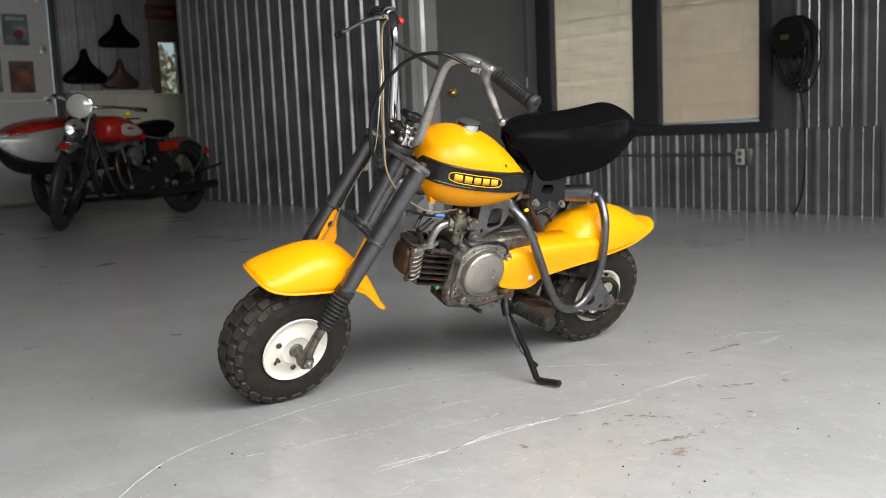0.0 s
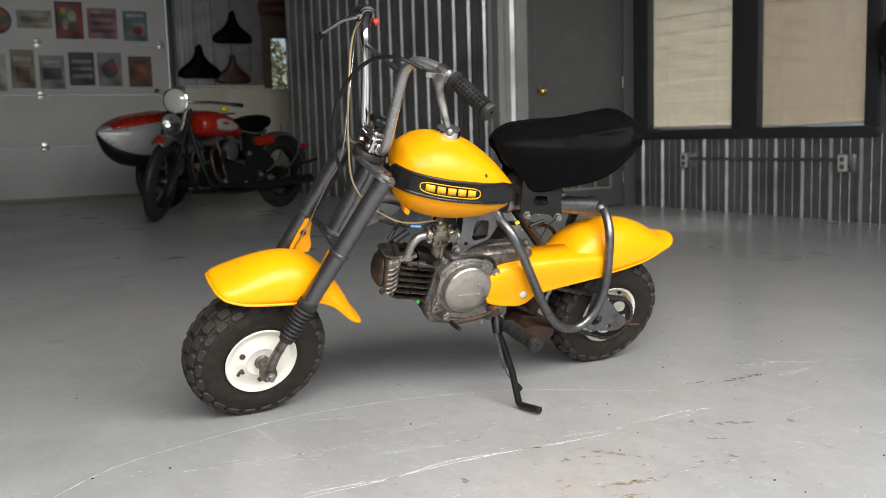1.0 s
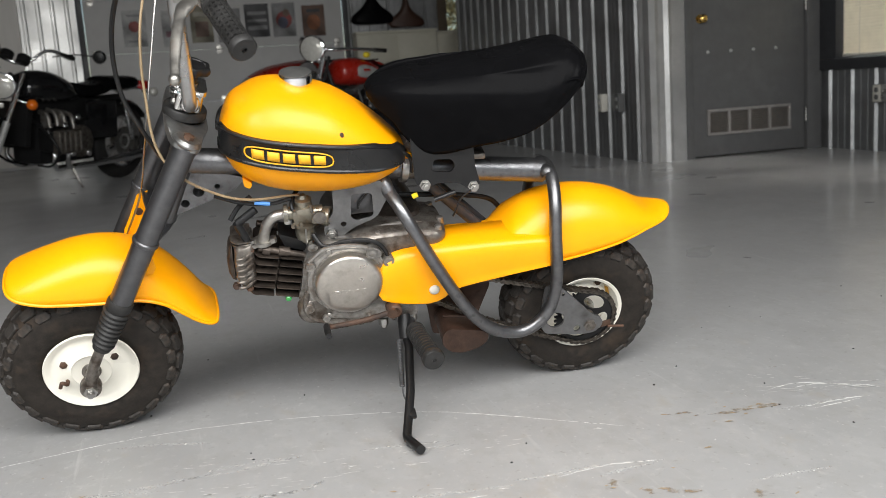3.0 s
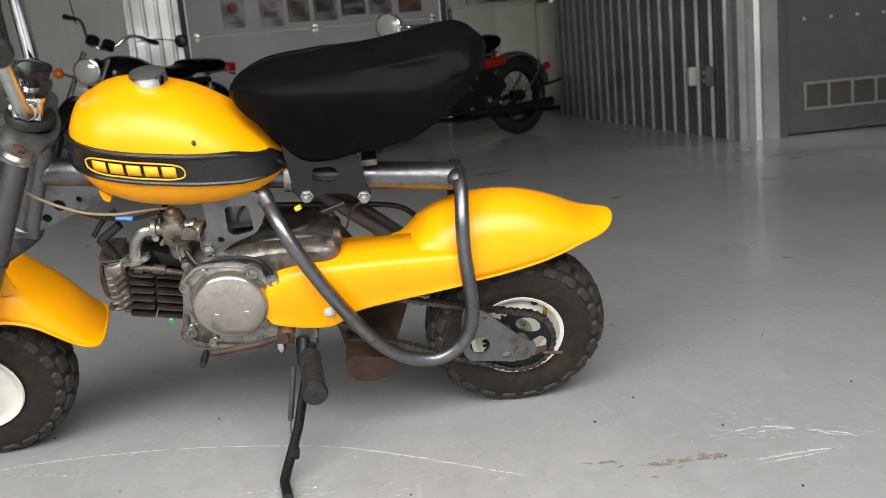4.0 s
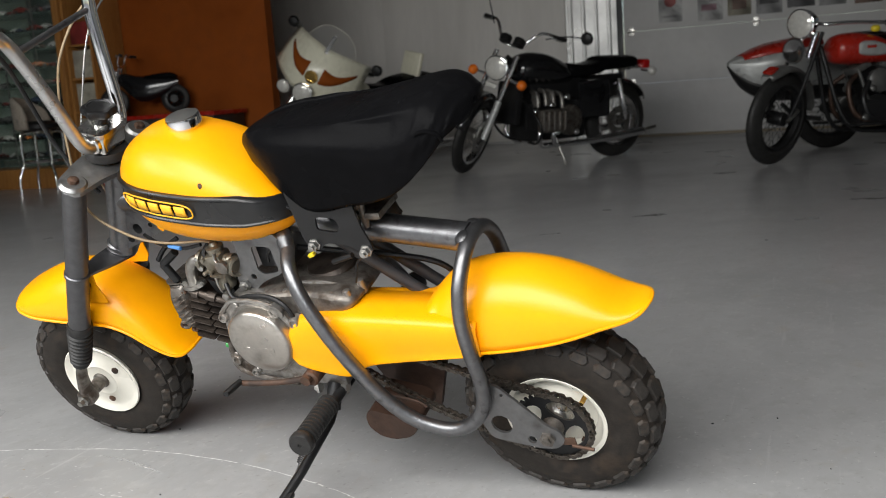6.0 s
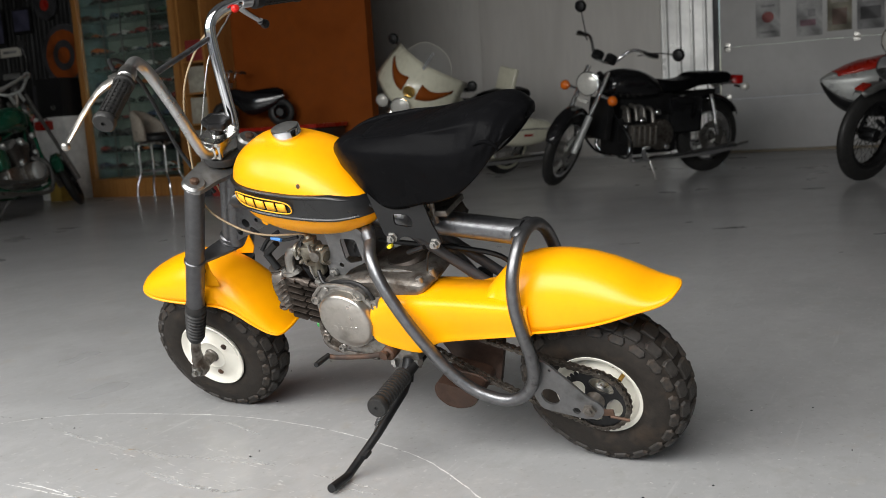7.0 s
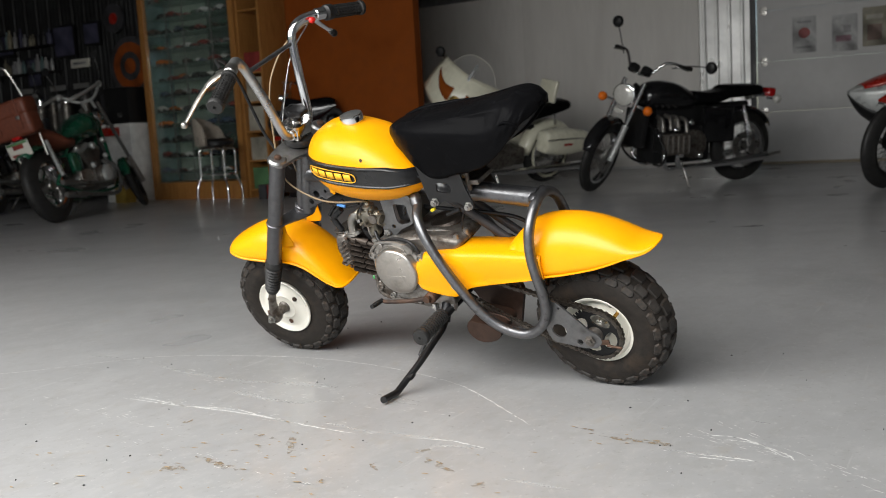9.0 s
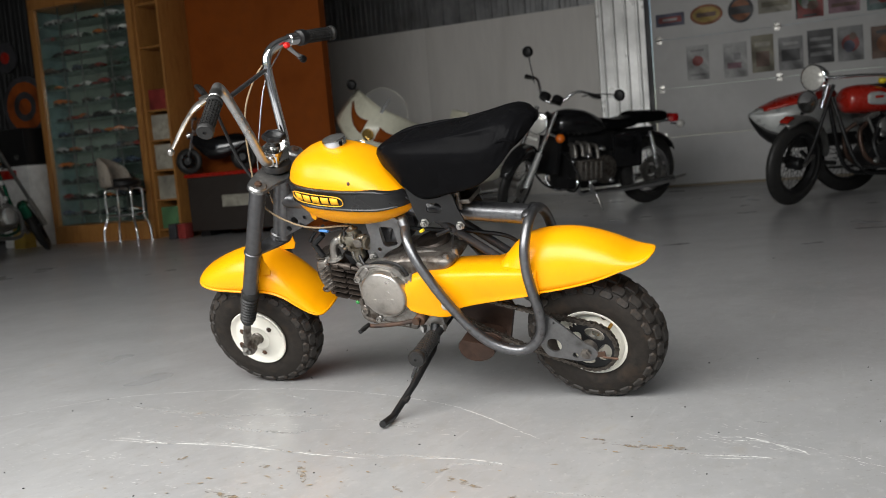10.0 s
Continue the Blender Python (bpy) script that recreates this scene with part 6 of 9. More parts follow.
part("breather_hose", vent, BLACK, bike, "black breather hose over the engine cover")
link = tube(BM(), [(-0.06, 0.0, 0.472), (-0.14, -0.015, 0.455), (-0.23, -0.035, 0.435), (-0.30, -0.05, 0.41), (-0.338, -0.06, 0.36)], 0.0052, 8)
part("brake_rod_cable", link, BLACK, bike, "black rear brake cable")
hang = tube(BM(), [(-0.237, 0.06, 0.498), (-0.215, 0.058, 0.478), (-0.205, 0.058, 0.452), (-0.20, 0.056, 0.44)], 0.0018, 6)
part("chain_clip", hang, BLACK, bike)
part("snap_hook", rod(BM(), (-0.165, 0.05, 0.475), (-0.205, 0.05, 0.488), 0.005), BLACK, bike)
# exhaust silencer low on the far side
mf = BM()
plate(mf, rounded([(-0.171, 0.198), (-0.182, 0.216), (-0.252, 0.203), (-0.266, 0.192), (-0.264, 0.176), (-0.248, 0.162), (-0.216, 0.153), (-0.189, 0.158), (-0.172, 0.176)], 0.016, 5), 0.085, at_y(0.068))
silencer = part("silencer", mf, HEAT_BROWN, bike, "dark brown heat-stained exhaust silencer", smooth=30)
part("end_seam", tube(BM(), [(-0.180, 0.0665, 0.217), (-0.215, 0.0665, 0.211), (-0.252, 0.0665, 0.204), (-0.268, 0.0665, 0.193)], 0.0026, 8, 3), HEAT_BROWN, silencer)
part("heat_shield", plate(BM(), rounded([(-0.135, 0.255), (-0.160, 0.205), (-0.172, 0.130), (-0.255, 0.135), (-0.292, 0.245), (-0.285, 0.268)], 0.012), 0.012, at_y(0.002)), HEAT_BROWN, silencer, "dark rusty shield behind the chain", smooth=30)
part("exhaust_pipe", tube(BM(), [(0.150, -0.03, 0.318), (0.140, -0.07, 0.285), (0.08, -0.10, 0.26), (-0.06, -0.10, 0.25), (-0.20, -0.04, 0.205)], 0.012, 12), HEAT_BROWN, silencer)
# gear lever, pegs, stand
gl = tube(BM(), [(-0.072, 0.104, 0.268), (-0.020, 0.112, 0.262), (0.040, 0.122, 0.262), (0.056, 0.128, 0.268)], [0.006, 0.0055, 0.0055, 0.005], 10)
rod(gl, (-0.072, 0.07, 0.268), (-0.072, 0.112, 0.268), 0.010)
shift = part("gear_lever", gl, RUST, bike, "rusty gear change lever")
part("lever_rubber", tube(BM(), [(0.056, 0.126, 0.268), (0.056, 0.150, 0.272), (0.055, 0.170, 0.276)], [0.006, 0.0065, 0.0055], 10), BLACK, shift)
part("peg_bar", rod(BM(), (-0.112, -0.13, 0.222), (-0.112, 0.12, 0.222), 0.010), BLACK, bike)
part("peg_mount", block(BM(), (0.042, 0.075, 0.022), Matrix.Translation((-0.098, 0.03, 0.230)), 0.005), ALLOY_DARK, bike)
for s in (1, -1):
    a, b = Vector((-0.113, s * 0.114, 0.230)), Vector((-0.129, s * 0.240, 0.246))
    L = (b - a).length
    prof = [(0.010, 0), (0.0155, 0.002)]
    for i in range(11):
        q = 0.006 + i * (L - 0.026) / 11
        wd = (L - 0.026) / 11
        prof += [(0.0130, q), (0.0188, q + 0.0012), (0.0188, q + wd * 0.50), (0.0130, q + wd * 0.64)]
    prof += [(0.0185, L - 0.018), (0.0212, L - 0.014), (0.0212, L - 0.004), (0.0185, L), (0.004, L), (0.003, L - 0.003), (0, L - 0.003)]
    part("foot_peg", lathe(BM(), prof, axis_matrix(a, b - a), 20), RUBBER, bike, "ribbed black rubber foot peg")
stand = tube(BM(), [(-0.100, 0.085, 0.205), (-0.102, 0.12, 0.190), (-0.088, 0.215, 0.160), (-0.066, 0.302, 0.131), (-0.066, 0.312, 0.131), (-0.079, 0.372, 0.158)], 0.0085, 12, 4, smooth=False)
lg = part("side_stand", stand, BLACK, bike, "black bent steel side stand")
part("stand_tab", block(BM(), (0.014, 0.022, 0.010), Matrix.Translation((-0.083, 0.262, 0.146)), 0.003), BLACK, lg)
part("stand_pivot", rod(BM(), (-0.10, 0.07, 0.235), (-0.10, 0.10, 0.198), 0.013), BLACK, lg)
sp = BM()
pts = []
A, E = Vector((-0.0825, 0.118, 0.210)), Vector((-0.0745, 0.200, 0.1625))
ax = axis_matrix(A, E - A)
for i in range(241):
    a = 2 * math.pi * i / 8
    pts.append(ax @ Vector((0.0045 * math.cos(a), 0.0045 * math.sin(a), (E - A).length * i / 240)))
tube(sp, pts, 0.0013, 5, smooth=False)
part("stand_spring", sp, GUNMETAL, lg, "grey coil stand spring")
part("spring_hook", tube(BM(), [E, E + Vector((0.0, 0.018, -0.008)), E + Vector((-0.004, 0.030, -0.012)), E + Vector((-0.010, 0.030, -0.010))], 0.0016, 6, 4), GUNMETAL, lg)

# ---------------------------------------------------------------- the parked motorcycles
def wheel(root, x, r, wide, rim_r, name, y=0.0, whitewall=False, disc=False, spokes=36, dark=False):
    m = axis_matrix((x, y, r), (0, 1, 0))
    w = part(name, lathe(BM(), [(0.045, -0.06), (0.05, -0.05), (0.05, 0.05), (0.045, 0.06)], m, 18), BLACK if dark else STEEL, root)
    h = (r - rim_r)
    prof = []
    for i in range(13):
        a = math.pi * i / 12
        prof.append((rim_r + h * (1 - abs(math.cos(a)) ** 2.4) ** 0.8 * 0.999 + 0.0, -wide / 2 * math.cos(a) * (1.0 if 0 < i < 12 else 0.8)))
    part("tyre", lathe(BM(), prof, m, 44, caps=False), RUBBER, w, "black road tyre")
    if whitewall:
        for s in (1, -1):
            part("whitewall", lathe(BM(), [(rim_r + 0.012, s * wide * 0.502), (rim_r + 0.045, s * wide * 0.512)], m, 44, caps=False), CREAM_PAINT, w)
    q = wide * 0.33
    part("rim", lathe(BM(), [(rim_r - 0.02, -q), (rim_r + 0.006, -q - 0.006), (rim_r + 0.006, -q), (rim_r - 0.016, 0), (rim_r + 0.006, q), (rim_r + 0.006, q + 0.006), (rim_r - 0.02, q), (rim_r - 0.03, 0)], m, 40, caps=False), BLACK if dark else CHROME, w)
    sp = BM()
    for i in range(spokes):
        a = 2 * math.pi * i / spokes
        b = a + (0.35 if i % 2 else -0.35)
        s = 1 if i % 4 < 2 else -1
        rod(sp, m @ Vector((0.046 * math.cos(b), 0.046 * math.sin(b), s * 0.045)), m @ Vector(((rim_r - 0.018) * math.cos(a), (rim_r - 0.018) * math.sin(a), 0)), 0.0022 if spokes > 20 else 0.012, 5)
    part("spokes", sp, BLACK if dark else STEEL, w)
    if disc:
        part("brake_disc", lathe(BM(), [(0.07, 0.062), (0.13, 0.062), (0.13, 0.067), (0.07, 0.067)], m, 30, caps=False), STEEL, w)
    return w


def arc_fender(root, x, z, r, w, a0, a1, material, label="", lip=0.045, name="fender"):
    rings = []
    for i in range(25):
        a = radians(a0 + (a1 - a0) * i / 24)
        e = min(1.0, i / 2.0, (24 - i) / 2.0) * 0.35 + 0.65
        ring = []
        for j in range(13):
            t = -1 + j / 6
            rr = r - lip * abs(t) ** 3
            ring.append(Vector((x + rr * math.cos(a), w / 2 * e * math.copysign(abs(t) ** 0.8, t), z + rr * math.sin(a))))
        rings.append(ring)
    bm = BM()
    loft(bm, rings, closed=False, caps=False)
    return part(name, bm, material, root, label, smooth=60, solid=0.003)


def body_loft(rows, power=2.3, n=20):
    """A rounded body along x from rows of x, top, bottom, half width."""
    bm = BM()
    rings = []
    for x, zt, zb, w in smooth_rows(rows, 4):
        ring = []
        for i in range(n):
            a = 2 * math.pi * i / n
            c, s = math.cos(a), math.sin(a)
            ring.append(Vector((x, w * math.copysign(abs(c) ** (2 / power), c), (zt + zb) / 2 + (zt - zb) / 2 * math.copysign(abs(s) ** (2 / power), s))))
        rings.append(ring)
    loft(bm, rings)
    return bm


def lamp(root, at, r, deep, name="headlamp", way=(1, 0, 0)):
    m = axis_matrix(at, way)
    h = part(name, lathe(BM(), [(0.01, -deep), (r * 0.6, -deep * 0.8), (r * 0.95, -deep * 0.3), (r, 0.0), (r * 1.05, 0.005), (r * 1.05, 0.016), (r * 0.98, 0.02)], m, 26), CHROME, root, "chrome lamp shell")
    part("lens", lathe(BM(), [(r * 0.96, 0.019), (r * 0.8, 0.030), (r * 0.4, 0.038), (0, 0.040)], m, 26), LENS, h, "clear lamp glass")
    return h


def v_twin(root, x, z, k=1.0, metal=None, bright=None):
    """An air-cooled V engine with finned barrels."""
    metal = metal or ALLOY_DARK
    bright = bright or CHROME
    e = part("engine", plate(BM(), rounded([(x - 0.19 * k, z - 0.14), (x + 0.13 * k, z - 0.14), (x + 0.16 * k, z), (x + 0.04, z + 0.08), (x - 0.2 * k, z + 0.05)], 0.05), 0.24, at_y(0)), metal, root, "air-cooled V engine", smooth=30)
    part("cam_cover", lathe(BM(), [(0.10, 0), (0.10, 0.03), (0.08, 0.045), (0, 0.05)], axis_matrix((x + 0.03, -0.12, z - 0.03), (0, -1, 0)), 26), bright, e)
    part("primary_cover", plate(BM(), rounded([(x + 0.10, z - 0.12), (x + 0.13, z + 0.04), (x - 0.28, z + 0.03), (x - 0.30, z - 0.10)], 0.06), 0.05, at_y(0.15)), metal, e, smooth=30)
    for lean in (-24, 24):
        M = Matrix.Translation((x - 0.03, 0, z + 0.04)) @ Matrix.Rotation(radians(lean), 4, "Y")
        c = part("cylinder", lathe(BM(), [(0.05, 0), (0.05, 0.22)], M, 16), metal, e)
        for i in range(9):
            r = 0.085 if i < 7 else 0.092
            part("fin", lathe(BM(), [(r, 0.04 + i * 0.021), (r, 0.046 + i * 0.021)], M, 20), metal, c)
        part("rocker_box", block(BM(), (0.15, 0.13, 0.05), M @ Matrix.Translation((0, 0, 0.25)), 0.015), bright, c)
    part("air_cleaner", lathe(BM(), [(0.085, 0), (0.085, 0.04), (0.07, 0.05), (0, 0.052)], axis_matrix((x - 0.03, 0.08, z + 0.17), (0, 1, 0)), 24), bright, e)
    return e


def bars(root, at, wide, rise, back, grip=0.12, r=0.0125, name="handlebar"):
    ax, ay, az = at
    pts = [(ax - back, -wide, az + rise * 0.85), (ax - back * 0.35, -wide * 0.55, az + rise), (ax, -0.10, az + rise * 0.25), (ax, 0, az), (ax, 0.10, az + rise * 0.25), (ax - back * 0.35, wide * 0.55, az + rise), (ax - back, wide, az + rise * 0.85)]
    b = part(name, tube(BM(), pts, r, 10, 6), CHROME, root, "chrome handlebar")
    for s in (1, -1):
        e = Vector((ax - back, s * wide, az + rise * 0.85))
        d = (e - Vector((ax - back * 0.35, s * wide * 0.55, az + rise))).normalized()
        part("grip", rod(BM(), e - d * grip, e + d * 0.01, 0.018, 12, 0.003), RUBBER, b)
        part("lever", tube(BM(), [e - d * (grip + 0.02) + Vector((0.03, 0, 0)), e - d * grip * 0.5 + Vector((0.06, 0, -0.005)), e + Vector((0.05, 0, -0.01))], 0.006, 8), STEEL, b)
    return b


def mirror(root, base, at):
    m = part("mirror", tube(BM(), [base, ((base[0] + at[0]) / 2 + 0.02, (base[1] + at[1]) / 2, (base[2] + at[2]) / 2 + 0.02), at], 0.005, 8), BLACK, root, "round mirror on a thin stem")
    part("mirror_head", lathe(BM(), [(0.0, -0.03), (0.04, -0.022), (0.052, -0.005), (0.052, 0.004), (0.048, 0.006)], axis_matrix(at, (-1, 0, 0)), 20), BLACK, m)


def stand_pose(x0, y0, x1, y1, lean):
    """The pose of a machine from its rear and front contact points, leaning to its left."""
    a = math.atan2(y1 - y0, x1 - x0)
    return Matrix.Translation(((x0 + x1) / 2, (y0 + y1) / 2, 0)) @ Matrix.Rotation(a, 4, "Z") @ Matrix.Rotation(-radians(lean), 4, "X")


def turn_front(root, names, pivot, way, degrees):
    """Turn the steered parts of a machine about its steering axis."""
    m = Matrix.Translation(pivot) @ Matrix.Rotation(radians(degrees), 4, Vector(way).normalized()) @ Matrix.Translation(-Vector(pivot))
    for ob in root.children_recursive:
        top = ob
        while top.parent != root:
            top = top.parent
        if top.name.split(".")[0] in names:
            ob.data.transform(m)


# ---- black four-cylinder roadster
def black_roadster():
    root = thing("motorcycle", stand_pose(-9.02, 1.06, -7.80, 0.07, 7), "black road motorcycle with chrome forks and amber indicators", "motorcycle", "parked motorcycles")
    f, r = 0.77, -0.77
    wheel(root, f, 0.335, 0.095, 0.245, "front_wheel", disc=True)
    wheel(root, r, 0.335, 0.125, 0.225, "rear_wheel", disc=True)
    arc_fender(root, f, 0.335, 0.37, 0.13, 20, 165, BLACK_GLOSS, "black front fender", name="front_fender")
    arc_fender(root, r, 0.335, 0.375, 0.17, 15, 150, BLACK_GLOSS, "black rear fender")
    for s in (1, -1):
        fk = part("fork_leg", rod(BM(), (f - 0.005, s * 0.095, 0.33), (f - 0.33, s * 0.095, 0.98), 0.021, 14), CHROME, root, "chrome fork leg")
        part("fork_slider", rod(BM(), (f, s * 0.095, 0.32), (f - 0.15, s * 0.095, 0.62), 0.029, 14), SILVER_AND_GLINT, fk)
        ind = part("front_indicator", rod(BM(), (f - 0.25, s * 0.10, 0.785), (f - 0.25, s * 0.20, 0.785), 0.010), CHROME, root)
        part("indicator_lens", ball(BM(), (f - 0.235, s * 0.225, 0.785), (0.045, 0.042, 0.042)), ORANGE_LENS, ind, "round amber indicator lens")
        ind = part("indicator", rod(BM(), (r - 0.22, s * 0.08, 0.77), (r - 0.22, s * 0.18, 0.77), 0.010), CHROME, root)
        part("indicator_lens", ball(BM(), (r - 0.235, s * 0.20, 0.77), (0.042, 0.04, 0.04)), LENS, ind)
        sh = part("rear_shock", rod(BM(), (r + 0.0, s * 0.15, 0.36), (r + 0.10, s * 0.15, 0.72), 0.016), CHROME, root)
        pts = []
        for i in range(81):
            a = 2 * math.pi * i / 8
            t = i / 80
            pts.append((r + 0.10 * t + 0.028 * math.cos(a), s * 0.15 + 0.028 * math.sin(a), 0.40 + 0.28 * t))
        part("shock_spring", tube(BM(), pts, 0.005, 5, smooth=False), CHROME, sh)
        part("tail_pipe", tube(BM(), [(r - 0.15, s * 0.20, 0.25), (r - 0.30, s * 0.21, 0.275)], 0.012, 10), STEEL, root)
        part("silencer", tube(BM(), [(0.15, s * 0.16, 0.20), (-0.25, s * 0.18, 0.20), (r + 0.10, s * 0.19, 0.225), (r - 0.16, s * 0.20, 0.25)], [0.020, 0.024, 0.038, 0.034], 14), CHROME, root, "chrome exhaust silencer")
        cyl = part("cylinder_block", block(BM(), (0.26, 0.17, 0.17), Matrix.Translation((0.16, s * 0.22, 0.43)), 0.025), BLACK, root)
        part("rocker_cover", block(BM(), (0.28, 0.05, 0.19), Matrix.Translation((0.16, s * 0.32, 0.43)), 0.02), ALLOY_DARK, cyl, "dull alloy rocker cover")
        for q in (0.05, 0.105, 0.16, 0.215, 0.27):
            part("cover_rib", block(BM(), (0.016, 0.014, 0.15), Matrix.Translation((q, s * 0.348, 0.43)), 0.005), ALLOY, cyl)
        for q, z in ((0.06, 0.62), (0.14, 0.63), (0.22, 0.62), (-0.03, 0.60)):
            part("intake_pipe", tube(BM(), [(q, s * 0.09, z + 0.03), (q, s * 0.17, z + 0.01), (q + 0.01, s * 0.21, z - 0.09)], 0.019, 10), ALLOY, root)
        for q, z, y in ((-0.07, 0.60, 0.20), (0.12, 0.545, 0.25), (0.28, 0.50, 0.24), (0.10, 0.33, 0.30), (-0.17, 0.30, 0.21)):
            part("cover_cap", lathe(BM(), [(0.026, 0), (0.026, 0.012), (0.018, 0.02), (0, 0.022)], axis_matrix((q, s * y, z), (0, s, 0.2)), 16), CHROME, root)
        part("gear_cover", lathe(BM(), [(0.13, 0), (0.13, 0.04), (0.11, 0.055), (0.05, 0.06), (0, 0.06)], axis_matrix((-0.12, s * 0.15, 0.40), (0, s, 0)), 28), ALLOY_DARK, root, "round alloy gear cover")
        for q in (0.09, 0.23):
            part("header_pipe", tube(BM(), [(q, s * 0.25, 0.36), (q + 0.01, s * 0.25, 0.28), (q - 0.06, s * 0.20, 0.20), (q - 0.2, s * 0.17, 0.20)], 0.02, 12), CHROME, root)
            part("carburettor", block(BM(), (0.05, 0.06, 0.11), Matrix.Translation((q - 0.02, s * 0.14, 0.58)), 0.012), ALLOY, root)
        part("engine_guard", tube(BM(), [(0.30, s * 0.05, 0.62), (0.33, s * 0.28, 0.50), (0.30, s * 0.36, 0.36), (0.26, s * 0.24, 0.24), (0.22, s * 0.06, 0.22)], 0.011, 10), BLACK, root, "black crash bar")
        part("side_panel", block(BM(), (0.34, 0.03, 0.32), Matrix.Translation((-0.40, s * 0.15, 0.56)), 0.03), BLACK_GLOSS, root)
        mirror(root, (f - 0.50, s * 0.24, 1.14), (f - 0.48, s * 0.36, 1.40) if s < 0 else (f - 0.52, 0.57, 1.24))
        part("instrument", lathe(BM(), [(0.05, -0.05), (0.052, 0.0), (0.045, 0.01)], axis_matrix((f - 0.40, s * 0.062, 1.09), (-0.6, 0, 0.8)), 20), BLACK, root)
    part("crankcase", block(BM(), (0.62, 0.30, 0.34), Matrix.Translation((-0.02, 0, 0.40)), 0.05), BLACK, root, "black flat engine crankcase")
    part("air_box", block(BM(), (0.56, 0.15, 0.20), Matrix.Translation((-0.06, 0, 0.64)), 0.03), BLACK, root)
    part("radiator", block(BM(), (0.06, 0.30, 0.34), Matrix.Translation((0.38, 0, 0.56)) @ Matrix.Rotation(radians(-8), 4, "Y"), 0.01), BLACK, root)
    part("frame_rails", tube(BM(), [(f - 0.36, 0, 0.93), (0.2, 0.0, 0.80), (-0.3, 0, 0.72), (r - 0.05, 0, 0.72)], 0.03, 12), BLACK, root)
    part("fuel_tank", body_loft([(0.36, 0.84, 0.78, 0.04), (0.33, 0.92, 0.74, 0.12), (0.22, 0.965, 0.70, 0.155), (0.05, 0.955, 0.69, 0.155), (-0.10, 0.90, 0.69, 0.13), (-0.20, 0.83, 0.70, 0.10), (-0.22, 0.80, 0.74, 0.06)]), BLACK_GLOSS, root, "glossy black fuel tank")
    part("seat", body_loft([(-0.16, 0.82, 0.77, 0.06), (-0.20, 0.86, 0.74, 0.11), (-0.36, 0.85, 0.74, 0.14), (-0.50, 0.87, 0.76, 0.145), (-0.56, 0.905, 0.78, 0.14), (-0.75, 0.905, 0.79, 0.14), (-0.90, 0.90, 0.80, 0.12), (-0.94, 0.87, 0.82, 0.06)], 3.0), VINYL, root, "stepped black dual seat")
    lamp(root, (f - 0.18, 0, 0.875), 0.098, 0.14)
    part("running_lamp", block(BM(), (0.03, 0.10, 0.035), Matrix.Translation((f - 0.15, 0, 0.735)), 0.008), LENS, root)
    bars(root, (f - 0.40, 0, 1.03), 0.37, 0.15, 0.20)
    part("tail_lamp", block(BM(), (0.07, 0.13, 0.08), Matrix.Translation((r - 0.30, 0, 0.82)), 0.015), RED_LENS, root, "red tail lamp")
    part("tail_bracket", block(BM(), (0.16, 0.06, 0.04), Matrix.Translation((r - 0.20, 0, 0.80)), 0.01), CHROME, root)
    turn_front(root, ("front_wheel", "front_fender", "fork_leg", "front_indicator", "headlamp", "running_lamp", "handlebar", "mirror", "instrument"), (f - 0.40, 0, 0.98), (-0.45, 0, 0.89), 36)
    part("side_stand", tube(BM(), [(0.0, 0.16, 0.25), (-0.02, 0.24, 0.10), (-0.02, 0.28, 0.036)], 0.012, 10), STEEL, root)


black_roadster()


